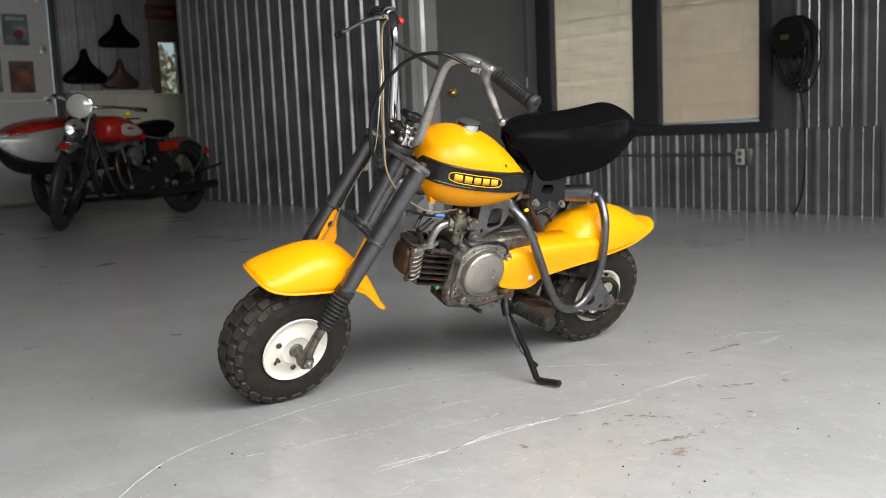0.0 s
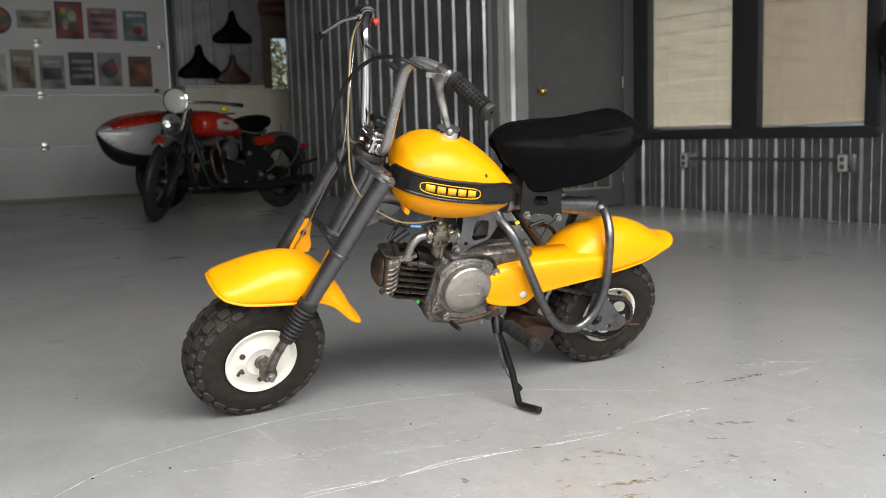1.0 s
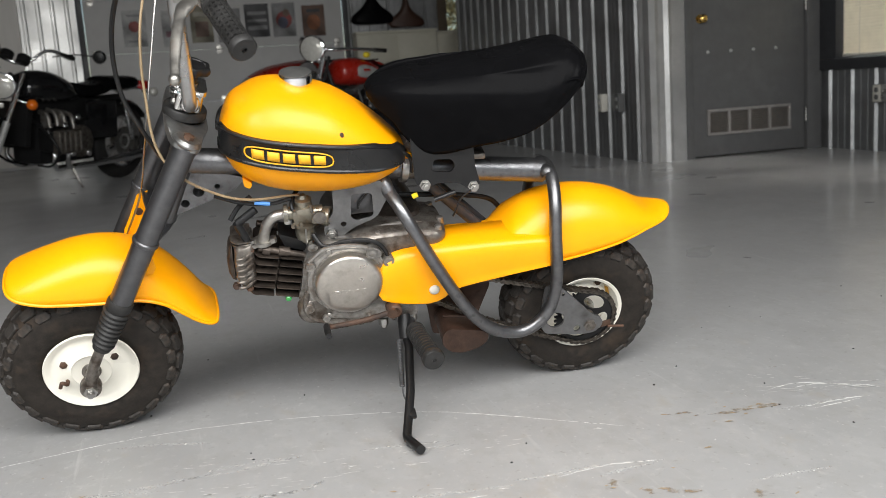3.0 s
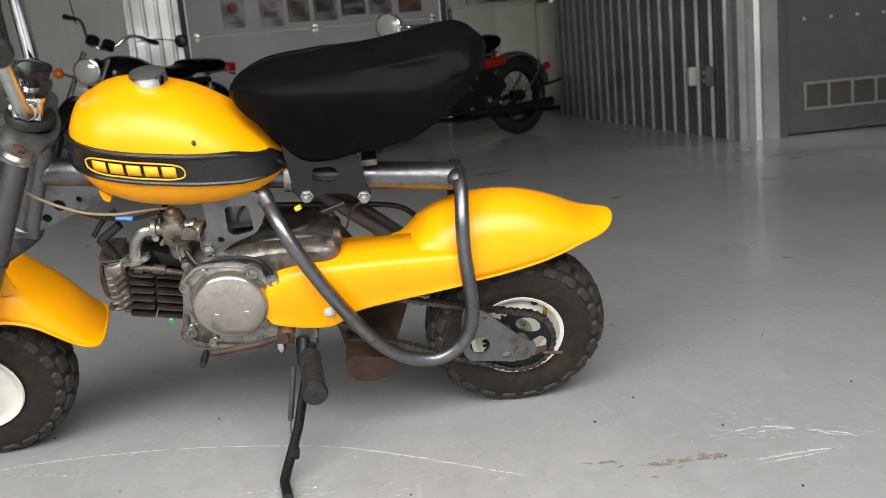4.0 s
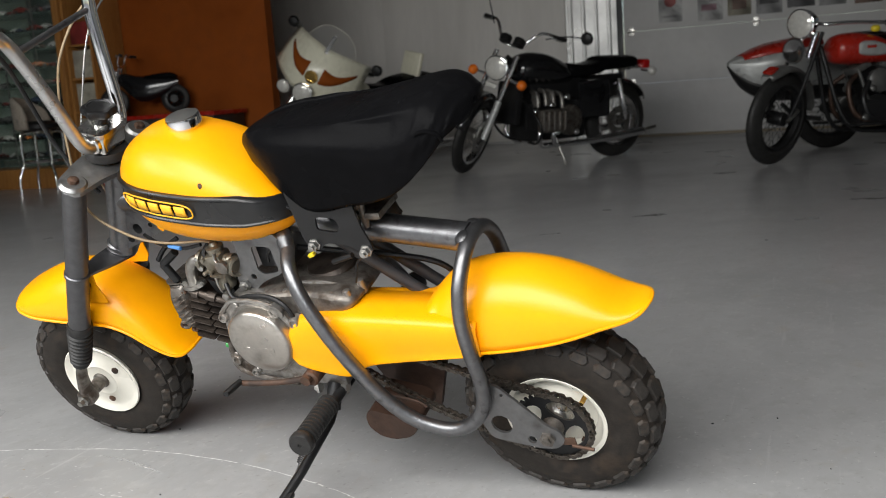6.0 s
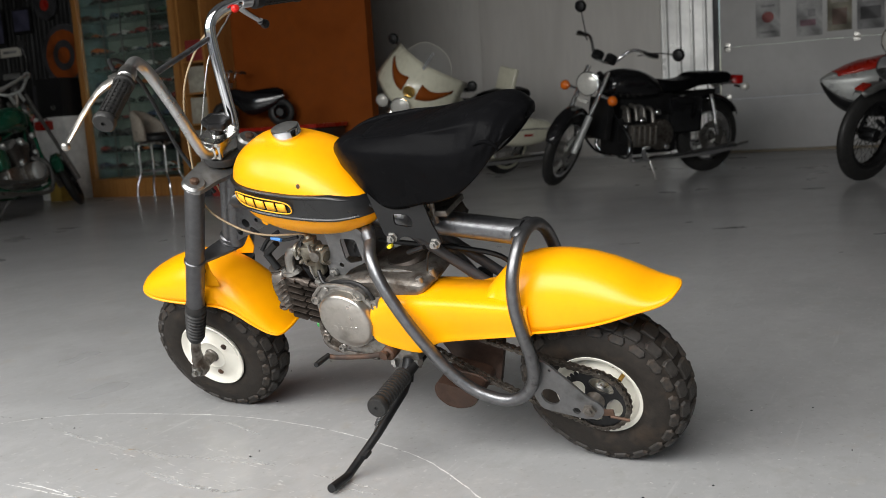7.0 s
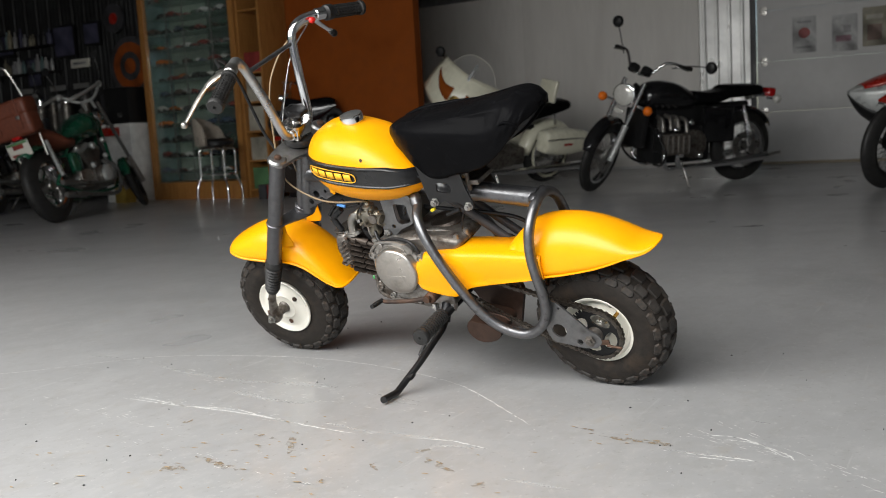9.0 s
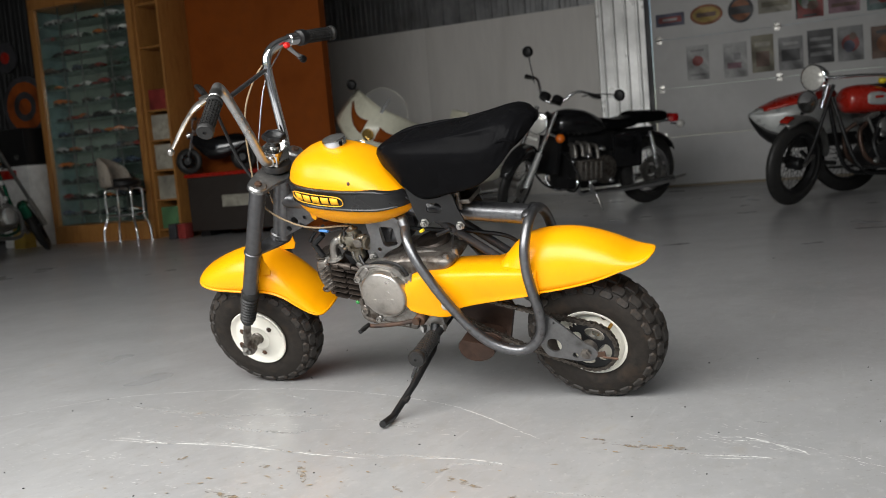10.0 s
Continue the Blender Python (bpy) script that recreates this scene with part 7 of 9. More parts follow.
# ---- red and silver machine with its sidecar
def sidecar_outfit():
    root = thing("motorcycle_with_sidecar", stand_pose(-8.33, 3.80, -7.585, 2.49, 0), "old red and silver motorcycle with a boat-shaped sidecar", "motorcycle", "parked motorcycles")
    f, r = 0.75, -0.75
    wheel(root, f, 0.335, 0.105, 0.235, "front_wheel", dark=True)
    wheel(root, r, 0.335, 0.105, 0.235, "rear_wheel", dark=True)
    arc_fender(root, f, 0.335, 0.375, 0.15, 58, 178, DULL_SILVER, "dull silver front fender", 0.035, "front_fender")
    arc_fender(root, r, 0.335, 0.378, 0.16, 0, 170, DULL_SILVER, "dull silver rear fender", 0.04)
    part("fender_tip", block(BM(), (0.09, 0.07, 0.02), Matrix.Translation((f + 0.15, 0, 0.688)) @ Matrix.Rotation(radians(22), 4, "Y"), 0.008), RED_PAINT, root)
    for s in (1, -1):
        part("fork_leg", tube(BM(), [(f, s * 0.09, 0.335), (f - 0.10, s * 0.095, 0.52), (f - 0.27, s * 0.09, 0.93)], 0.014, 10), BLACK, root, "black springer fork leg")
        part("fork_rocker", rod(BM(), (f + 0.02, s * 0.10, 0.33), (f - 0.09, s * 0.10, 0.40), 0.014), STEEL, root)
        part("fork_spring", rod(BM(), (f - 0.20, s * 0.05, 0.75), (f - 0.26, s * 0.05, 0.93), 0.02), CHROME, root)
        part("frame_tube", tube(BM(), [(f - 0.33, s * 0.03, 0.82), (0.28, s * 0.10, 0.30), (0.05, s * 0.13, 0.20), (-0.35, s * 0.13, 0.22), (r, s * 0.10, 0.335)], 0.017, 10), BLACK, root)
        part("footboard", block(BM(), (0.28, 0.10, 0.02), Matrix.Translation((0.16, s * 0.24, 0.26)), 0.006), BLACK, root)
        part("fender_brace", tube(BM(), [(r, s * 0.09, 0.34), (r - 0.16, s * 0.10, 0.50), (r - 0.22, s * 0.09, 0.64)], 0.008, 8), STEEL, root)
        part("fork_stay", tube(BM(), [(f + 0.0, s * 0.095, 0.335), (f - 0.16, s * 0.10, 0.62)], 0.009, 8), STEEL, root)
    lamp(root, (f - 0.14, 0, 0.985), 0.10, 0.15)
    horn = part("horn", lathe(BM(), [(0.02, -0.10), (0.05, -0.06), (0.085, 0.0), (0.088, 0.012), (0.07, 0.014), (0.03, -0.01)], axis_matrix((f - 0.10, 0.0, 0.80), (1, 0, 0)), 24), CHROME, root, "round chrome horn")
    part("fuel_tank", body_loft([(0.33, 0.80, 0.74, 0.05), (0.30, 0.88, 0.69, 0.12), (0.16, 0.90, 0.67, 0.145), (0.0, 0.87, 0.67, 0.14), (-0.16, 0.79, 0.67, 0.09), (-0.24, 0.73, 0.68, 0.04)]), RED_PAINT, root, "red fuel tank with silver panels")
    for s in (1, -1):
        p = body_loft([(0.19, 0.81, 0.75, 0.012), (0.16, 0.83, 0.735, 0.02), (0.07, 0.83, 0.725, 0.022), (-0.02, 0.80, 0.73, 0.014), (-0.06, 0.78, 0.74, 0.008)])
        bmesh.ops.translate(p, verts=p.verts, vec=(0, s * 0.132, 0))
        part("tank_panel", p, SILVER_AND_GLINT, root)
        part("tank_emblem", block(BM(), (0.07, 0.006, 0.02), Matrix.Translation((0.10, s * 0.155, 0.79)), 0.003), RED_PAINT, root)
    part("tank_strap", block(BM(), (0.03, 0.31, 0.012), Matrix.Translation((-0.02, 0, 0.872)), 0.004), BLACK, root)
    part("dash_lamp", ball(BM(), (0.02, 0.07, 0.915), (0.035, 0.028, 0.026)), YELLOW_PLASTIC, root, "small amber dash lamp")
    v_twin(root, 0.04, 0.38, 1.0, BLACK, DULL_SILVER)
    part("gearbox", block(BM(), (0.24, 0.22, 0.22), Matrix.Translation((-0.28, 0, 0.36)), 0.04), ALLOY_DARK, root)
    part("oil_tank", block(BM(), (0.14, 0.24, 0.22), Matrix.Translation((-0.34, 0, 0.62)), 0.05), BLACK, root)
    part("saddle", body_loft([(-0.06, 0.80, 0.77, 0.05), (-0.12, 0.83, 0.74, 0.10), (-0.26, 0.835, 0.71, 0.17), (-0.38, 0.86, 0.71, 0.20), (-0.47, 0.865, 0.75, 0.17), (-0.50, 0.83, 0.79, 0.08)]), VINYL, root, "black sprung solo saddle")
    for k in (1, -1):
        part("saddle_spring", rod(BM(), (-0.42, k * 0.10, 0.62), (-0.42, k * 0.10, 0.74), 0.028), BLACK, root)
        part("saddle_rail", tube(BM(), [(-0.10, k * 0.06, 0.74), (-0.28, k * 0.13, 0.70), (-0.46, k * 0.12, 0.72)], 0.010, 8), CHROME, root)
        part("belt_guard", plate(BM(), rounded([(-0.16, 0.40), (-0.10, 0.55), (-0.30, 0.60), (-0.52, 0.44), (-0.42, 0.36)], 0.04), 0.02, at_y(k * 0.15)), BLACK, root, smooth=30)
        part("tool_tube", lathe(BM(), [(0.045, 0), (0.045, 0.20), (0.03, 0.21), (0, 0.21)], axis_matrix((-0.30, k * 0.13, 0.62), (-1, 0, 0.1)), 16), RED_PAINT, root, "small red tool tube")
        for q, z in ((0.16, 0.30), (0.06, 0.26), (-0.10, 0.27), (0.10, 0.50), (-0.16, 0.52), (-0.30, 0.33), (-0.42, 0.30)):
            part("cover_cap", lathe(BM(), [(0.024, 0), (0.024, 0.012), (0.016, 0.02), (0, 0.022)], axis_matrix((q, k * 0.165, z), (0, k, 0.25)), 14), DULL_SILVER, root)
        part("pushrod_tube", rod(BM(), (0.10, k * 0.11, 0.42), (0.17, k * 0.10, 0.64), 0.012), DULL_SILVER, root)
        part("front_pipe", tube(BM(), [(0.17, k * 0.08, 0.60), (0.25, k * 0.11, 0.52), (0.22, k * 0.13, 0.34), (0.08, k * 0.15, 0.25)], 0.018, 10), HEAT_BROWN, root)
    part("saddle_post", rod(BM(), (-0.24, 0, 0.55), (-0.24, 0, 0.82), 0.02), BLACK, root)
    part("exhaust", tube(BM(), [(0.10, 0.12, 0.55), (0.16, 0.15, 0.42), (0.06, 0.17, 0.27), (-0.4, 0.17, 0.24), (r - 0.25, 0.17, 0.26)], [0.02, 0.02, 0.022, 0.035, 0.04], 12), BLACK, root)
    bars(root, (f - 0.30, 0, 0.98), 0.38, 0.02, 0.46)
    part("tail_lamp", lathe(BM(), [(0.03, 0), (0.035, 0.03), (0.03, 0.04), (0, 0.042)], axis_matrix((r - 0.36, 0, 0.56), (-1, 0, 0.2)), 16), RED_LENS, root)
    part("luggage_bracket", tube(BM(), [(r - 0.05, 0.13, 0.38), (r - 0.30, 0.14, 0.42), (r - 0.42, 0.13, 0.44)], 0.012, 8), BLACK, root)
    turn_front(root, ("front_wheel", "front_fender", "fender_tip", "fork_leg", "fork_rocker", "fork_spring", "fork_stay", "headlamp", "horn", "handlebar"), (f - 0.30, 0, 0.93), (-0.4, 0, 0.92), 30)
    # sidecar, on the machine's right
    Y = -0.64
    rows = [(0.80, 0.745, 0.725, 0.015), (0.75, 0.755, 0.64, 0.06), (0.65, 0.77, 0.53, 0.14), (0.47, 0.80, 0.45, 0.22), (0.15, 0.84, 0.43, 0.265), (-0.20, 0.85, 0.43, 0.27), (-0.55, 0.82, 0.47, 0.24), (-0.82, 0.75, 0.55, 0.17), (-0.95, 0.68, 0.62, 0.06)]
    bm = BM()
    top = BM()
    rings, tops = [], []
    for x, zt, zb, w in smooth_rows(rows, 4):
        ring = [Vector((x, Y + w * math.copysign(abs(math.cos(a)) ** 0.7, math.cos(a)), zt - (zt - zb) * abs(math.sin(a)) ** 0.9)) for a in (math.pi * i / 16 for i in range(17))]
        rings.append(ring)
        tops.append([Vector((x, Y + w * math.cos(math.pi * i / 12), zt + 0.085 * min(1, w / 0.22) * math.sin(math.pi * i / 12) ** 0.8)) for i in range(13)])
    loft(bm, rings, closed=False, caps=False)
    sc = part("sidecar", bm, SILVER_AND_GLINT, root, "silver boat-shaped sidecar body", smooth=60, solid=0.004)
    n0 = len(tops)
    tip = BM()
    loft(tip, tops[:int(n0 * 0.20) + 1], closed=False, caps=False)
    part("nose_tip", tip, SILVER_AND_GLINT, sc, smooth=60, solid=0.004)
    loft(top, tops[int(n0 * 0.20):int(n0 * 0.52)], closed=False, caps=False)
    part("nose_deck", top, RED_PAINT, sc, "red sidecar nose deck", smooth=60, solid=0.004)
    back = BM()
    loft(back, tops[int(n0 * 0.74):], closed=False, caps=False)
    part("tail_deck", back, RED_PAINT, sc, smooth=60, solid=0.004)
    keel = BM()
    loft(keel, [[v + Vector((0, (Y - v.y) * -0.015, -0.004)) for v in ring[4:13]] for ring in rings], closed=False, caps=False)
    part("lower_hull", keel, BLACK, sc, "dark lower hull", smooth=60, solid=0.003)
    part("sidecar_seat", block(BM(), (0.30, 0.36, 0.28), Matrix.Translation((-0.30, Y, 0.78)), 0.06), VINYL, sc)
    wheel(root, -0.25, 0.335, 0.10, 0.235, "sidecar_wheel", y=Y - 0.36, dark=True)
    for x in (0.35, -0.25, -0.6):
        part("sidecar_strut", tube(BM(), [(x, -0.10, 0.30), (x, Y + 0.2, 0.32), (x, Y, 0.40)], 0.018, 8), BLACK, root)
    part("sidecar_axle", rod(BM(), (-0.25, Y - 0.36, 0.335), (-0.25, Y + 0.1, 0.37), 0.018), BLACK, root)


sidecar_outfit()


# ---- cream touring machine
def shift_mesh(ob, by):
    ob.data.transform(Matrix.Translation(by))


def cream_tourer():
    root = thing("touring_motorcycle", stand_pose(-9.56, -1.16, -8.02, -1.87, 13), "cream touring motorcycle with fairing, windscreen and saddlebags", "motorcycle", "parked motorcycles")
    f, r = 0.79, -0.79
    wheel(root, f, 0.325, 0.12, 0.215, "front_wheel", whitewall=True)
    wheel(root, r, 0.325, 0.13, 0.215, "rear_wheel", whitewall=True)
    arc_fender(root, f, 0.325, 0.385, 0.18, 5, 185, CREAM_PAINT, "cream front fender", 0.08, "front_fender")
    arc_fender(root, r, 0.325, 0.385, 0.20, 0, 175, CREAM_PAINT, "cream rear fender", 0.08)
    for s in (1, -1):
        part("fork_leg", rod(BM(), (f, s * 0.10, 0.325), (f - 0.30, s * 0.10, 0.95), 0.03, 12), CHROME, root, "chrome fork leg")
        bag = part("saddlebag", body_loft([(r + 0.34, 0.60, 0.44, 0.05), (r + 0.30, 0.64, 0.40, 0.10), (r + 0.05, 0.66, 0.37, 0.115), (r - 0.26, 0.62, 0.40, 0.10), (r - 0.34, 0.57, 0.45, 0.05)], 3.2), CREAM_PAINT, root, "cream hard saddlebag", smooth=60)
        shift_mesh(bag, (0, s * 0.28, 0))
        part("bag_trim", tube(BM(), [(r + 0.33, s * 0.390, 0.555), (r + 0.05, s * 0.397, 0.565), (r - 0.30, s * 0.380, 0.550)], 0.007, 8, 4), CHROME, bag, "chrome bag trim")
        part("bag_emblem", block(BM(), (0.12, 0.006, 0.025), Matrix.Translation((r + 0.05, s * 0.394, 0.50)), 0.003), RED_PAINT, bag)
        part("silencer", tube(BM(), [(0.15, s * 0.17, 0.2), (-0.3, s * 0.2, 0.2), (r - 0.4, s * 0.22, 0.22)], [0.022, 0.035, 0.045], 12), CHROME, root)
        lamp(root, (f - 0.06, s * 0.20, 0.80), 0.062, 0.08, "spot_lamp")
        part("crash_bar", tube(BM(), [(0.42, s * 0.05, 0.70), (0.46, s * 0.30, 0.52), (0.43, s * 0.33, 0.40), (0.38, s * 0.1, 0.26)], 0.016, 10), CHROME, root)
    part("frame", tube(BM(), [(f - 0.34, 0, 0.90), (0.1, 0, 0.74), (-0.4, 0, 0.64), (r, 0, 0.60)], 0.03, 10), BLACK, root)
    fair = BM()
    rings = []
    for i in range(17):
        t = -1 + i / 8
        y = 0.42 * t
        sweep = 0.30 * abs(t) ** 2.2
        ring = []
        for j in range(11):
            q = j / 10
            z = 0.83 + 0.05 * abs(t) + (0.45 - 0.10 * abs(t) ** 2) * q
            x = f - 0.02 - sweep + 0.07 * math.sin(math.pi * q) - 0.14 * q
            ring.append(Vector((x, y * (1 - 0.10 * q), z)))
        rings.append(ring)
    loft(fair, rings, closed=False, caps=False)
    fp = part("fairing", fair, CREAM_PAINT, root, "cream batwing fairing with an orange winged emblem", smooth=60, solid=0.006)

    def skin(t, q):
        y = 0.42 * t
        return Vector((f - 0.02 - 0.30 * abs(t) ** 2.2 + 0.07 * math.sin(math.pi * q) - 0.14 * q + 0.012, y * (1 - 0.10 * q), 0.83 + 0.05 * abs(t) + (0.45 - 0.10 * abs(t) ** 2) * q))

    for s in (1, -1):
        wing = BM()
        rows = []
        for i in range(9):
            t = i / 8
            c = 0.18 + 0.66 * t
            q = 0.52 + 0.22 * t - 0.10 * math.sin(math.pi * t)
            w = 0.13 * (1 - t) + 0.03
            rows.append([skin(s * c, q - w), skin(s * c, q), skin(s * c, q + w)])
        loft(wing, rows, closed=False, caps=False)
        part("emblem_wing", wing, ORANGE_WALL, fp, "orange wing emblem", smooth=60, solid=0.003)
    part("emblem_centre", lathe(BM(), [(0.06, 0), (0.06, 0.008), (0, 0.01)], axis_matrix(skin(0, 0.45), (1, 0, 0)), 20), BRASS, fp)
    lamp(root, (f + 0.05, 0, 0.88), 0.09, 0.14)
    ws = BM()
    rings = []
    for i in range(13):
        t = -1 + i / 6
        h = 0.24 * (1 - abs(t) ** 3.0)
        rings.append([Vector((f - 0.12 - 0.20 * abs(t) ** 2.2 - 0.16 * q * h / 0.3, 0.28 * t, 1.22 - 0.06 * abs(t) ** 2 + h * q)) for q in (0, 0.33, 0.66, 1)])
    loft(ws, rings, closed=False, caps=False)
    sc = part("windscreen", ws, CLEAR_PLASTIC, root, "clear windscreen", smooth=60, solid=0.004)
    part("screen_rim", tube(BM(), [r_[-1] for r_ in rings], 0.004, 6, 2), OFF_WHITE, sc)
    part("screen_strut", block(BM(), (0.006, 0.03, 0.22), Matrix.Translation((f - 0.17, 0.0, 1.30)) @ Matrix.Rotation(radians(-32), 4, "Y"), 0.002), CHROME, sc, "bright metal screen strut")
    part("fuel_tank", body_loft([(0.42, 0.84, 0.78, 0.05), (0.38, 0.93, 0.72, 0.14), (0.22, 0.96, 0.69, 0.18), (0.02, 0.92, 0.69, 0.16), (-0.14, 0.82, 0.69, 0.10), (-0.2, 0.76, 0.70, 0.04)]), CREAM_PAINT, root, "cream fuel tank")
    part("seat", body_loft([(-0.08, 0.80, 0.74, 0.06), (-0.14, 0.83, 0.70, 0.14), (-0.38, 0.82, 0.70, 0.18), (-0.52, 0.88, 0.72, 0.18), (-0.80, 0.92, 0.78, 0.17), (-0.95, 0.92, 0.82, 0.14), (-0.98, 0.90, 0.84, 0.06)], 2.8), VINYL, root, "black touring seat")
    part("backrest", block(BM(), (0.05, 0.26, 0.24), Matrix.Translation((r + 0.06, 0, 1.01)) @ Matrix.Rotation(radians(-10), 4, "Y"), 0.02, 3), CREAM_PAINT, root, "cream backrest pad")
    for s in (1, -1):
        part("backrest_bar", rod(BM(), (r + 0.02, s * 0.11, 0.66), (r + 0.05, s * 0.11, 0.98), 0.01), CHROME, root)
    v_twin(root, 0.08, 0.36)
    part("gearbox", block(BM(), (0.26, 0.24, 0.2), Matrix.Translation((-0.26, 0, 0.34)), 0.04), ALLOY_DARK, root)
    bars(root, (f - 0.34, 0, 1.0), 0.40, 0.12, 0.30)
    for s in (1, -1):
        mirror(root, (f - 0.5, s * 0.3, 1.12), (f - 0.42, s * 0.44, 1.24))
    turn_front(root, ("front_wheel", "front_fender", "fork_leg", "spot_lamp", "fairing", "headlamp", "windscreen", "handlebar", "mirror"), (f - 0.36, 0, 0.93), (-0.60, 0, 0.8), 44)
    part("side_stand", tube(BM(), [(0.05, 0.16, 0.22), (0.02, 0.26, 0.032)], 0.013, 8), STEEL, root)


cream_tourer()


def flat_paint(name, col, rough=0.5):
    return surface(name, col, rough, var=0.3, scale=16, col2=tuple(c * 0.45 for c in col), spread=0.46)


INK = {"white": (0.42, 0.42, 0.42), "red": (0.26, 0.035, 0.03), "green": (0.10, 0.22, 0.10), "pink": (0.30, 0.16, 0.20), "black": (0.05, 0.05, 0.055), "olive": (0.22, 0.20, 0.14), "grey": (0.25, 0.25, 0.255),
       "brown": (0.14, 0.075, 0.05), "orange": (0.28, 0.09, 0.025), "yellow": (0.45, 0.30, 0.06), "teal": (0.13, 0.20, 0.20), "navy": (0.07, 0.07, 0.12), "cream": (0.36, 0.34, 0.28)}
INKS = {k: flat_paint("ink_" + k, v) for k, v in INK.items()}


# ---- long-forked choppers, seen from behind
def chopper(m, label, paint, leather):
    root = thing("chopper_motorcycle", m, label, "motorcycle", "parked motorcycles")
    f, r = 0.86, -0.78
    wheel(root, f, 0.27, 0.09, 0.20, "front_wheel", dark=True)
    wheel(root, r, 0.335, 0.16, 0.205, "rear_wheel", spokes=40)
    arc_fender(root, r, 0.335, 0.385, 0.17, 62, 132, paint, "short green rear fender" if paint is GREEN_PAINT else "short rear fender", 0.045)
    arc_fender(root, f, 0.27, 0.30, 0.11, 70, 165, paint, "short front fender", 0.03, name="front_fender")
    for s in (1, -1):
        fk = part("fork_leg", rod(BM(), (f, s * 0.09, 0.27), (f - 0.42, s * 0.09, 1.12), 0.018, 12), DULL_SILVER, root, "long steel fork leg")
        part("fork_slider", rod(BM(), (f + 0.004, s * 0.09, 0.25), (f - 0.13, s * 0.09, 0.53), 0.027, 14), ALLOY, fk)
        part("riser", rod(BM(), (f - 0.40, s * 0.05, 1.08), (f - 0.46, s * 0.05, 1.17), 0.016), SILVER_AND_GLINT, root)
        part("frame_tube", tube(BM(), [(f - 0.40, s * 0.02, 0.95), (0.30, s * 0.10, 0.34), (0.12, s * 0.13, 0.22), (-0.4, s * 0.13, 0.22), (r, s * 0.11, 0.335)], 0.017, 10), paint, root)
        part("seat_stay", rod(BM(), (r, s * 0.11, 0.335), (-0.30, s * 0.06, 0.70), 0.016), paint, root)
        part("sissy_bar", tube(BM(), [(r - 0.05, s * 0.14, 0.60), (r - 0.10, s * 0.14, 1.0), (r - 0.18, s * 0.10, 1.36), (r - 0.19, 0.0, 1.42)], 0.010, 8), STEEL, root, "tall steel sissy bar")
        sk = part("rear_shock", rod(BM(), (r + 0.08, s * 0.14, 0.40), (r - 0.01, s * 0.135, 0.73), 0.020), SILVER_AND_GLINT, root)
        for k in range(7):
            part("shock_coil", lathe(BM(), [(0.022, -0.004), (0.029, 0.0), (0.022, 0.004)], axis_matrix((r + 0.07 - 0.0105 * k, s * 0.14, 0.44 + 0.0385 * k), (-0.26, 0, 0.96)), 14, caps=False), STEEL, sk)
    for z, x in ((0.18, 0.0), (0.29, -0.06)):
        ex = part("exhaust", tube(BM(), [(0.20 + x, -0.10, 0.52), (0.25 + x, -0.17, 0.40), (0.12 + x, -0.185, z), (-0.30, -0.185, z), (-0.48, -0.185, z + 0.01)], 0.019, 10), DULL_SILVER, root, "short bright exhaust pipe")
        part("silencer", lathe(BM(), [(0.020, 0), (0.030, 0.05), (0.030, 0.32), (0.022, 0.36), (0.016, 0.36)], axis_matrix((-0.47, -0.185, z + 0.01), (-1, 0, 0.06)), 16), DULL_SILVER, ex)
    part("backbone", tube(BM(), [(f - 0.44, 0, 1.02), (0.15, 0, 0.80), (-0.35, 0, 0.66)], 0.022, 10), paint, root)
    part("fuel_tank", body_loft([(0.34, 0.93, 0.87, 0.03), (0.29, 1.00, 0.79, 0.11), (0.12, 1.02, 0.78, 0.155), (-0.05, 0.96, 0.77, 0.14), (-0.20, 0.87, 0.77, 0.08), (-0.27, 0.82, 0.78, 0.03)]), paint, root, "small peaked fuel tank")
    part("seat", body_loft([(-0.24, 0.76, 0.70, 0.06), (-0.30, 0.77, 0.66, 0.14), (-0.46, 0.76, 0.66, 0.18), (-0.58, 0.83, 0.69, 0.16), (-0.76, 0.87, 0.77, 0.13), (-0.82, 0.86, 0.80, 0.06)]), leather, root, "low stepped leather seat")
    # bright engine parts: chrome's reflection painted as pale silver
    v_twin(root, 0.10, 0.40, metal=ALLOY, bright=SILVER_AND_GLINT)
    part("oil_tank", block(BM(), (0.16, 0.26, 0.2), Matrix.Translation((-0.34, 0, 0.52)), 0.05), paint, root)
    part("gearbox", block(BM(), (0.22, 0.22, 0.18), Matrix.Translation((-0.22, 0, 0.36)), 0.03), ALLOY, root)
    part("battery_box", block(BM(), (0.12, 0.20, 0.16), Matrix.Translation((-0.52, 0, 0.50)), 0.02), BLACK, root)
    # small pale caps added for the glints about the engine
    for x, y, z, q in ((-0.10, -0.15, 0.47, 0.030), (-0.02, -0.16, 0.66, 0.035), (0.20, -0.14, 0.56, 0.025), (-0.30, -0.14, 0.64, 0.026), (0.26, -0.13, 0.72, 0.028), (-0.44, -0.15, 0.34, 0.028)):
        part("engine_cover", lathe(BM(), [(q, 0), (q, 0.02), (q * 0.8, 0.03), (0, 0.034)], axis_matrix((x, y + 0.03, z), (0, -1, 0.15)), 18), SILVER_AND_GLINT, root, "small polished cover")
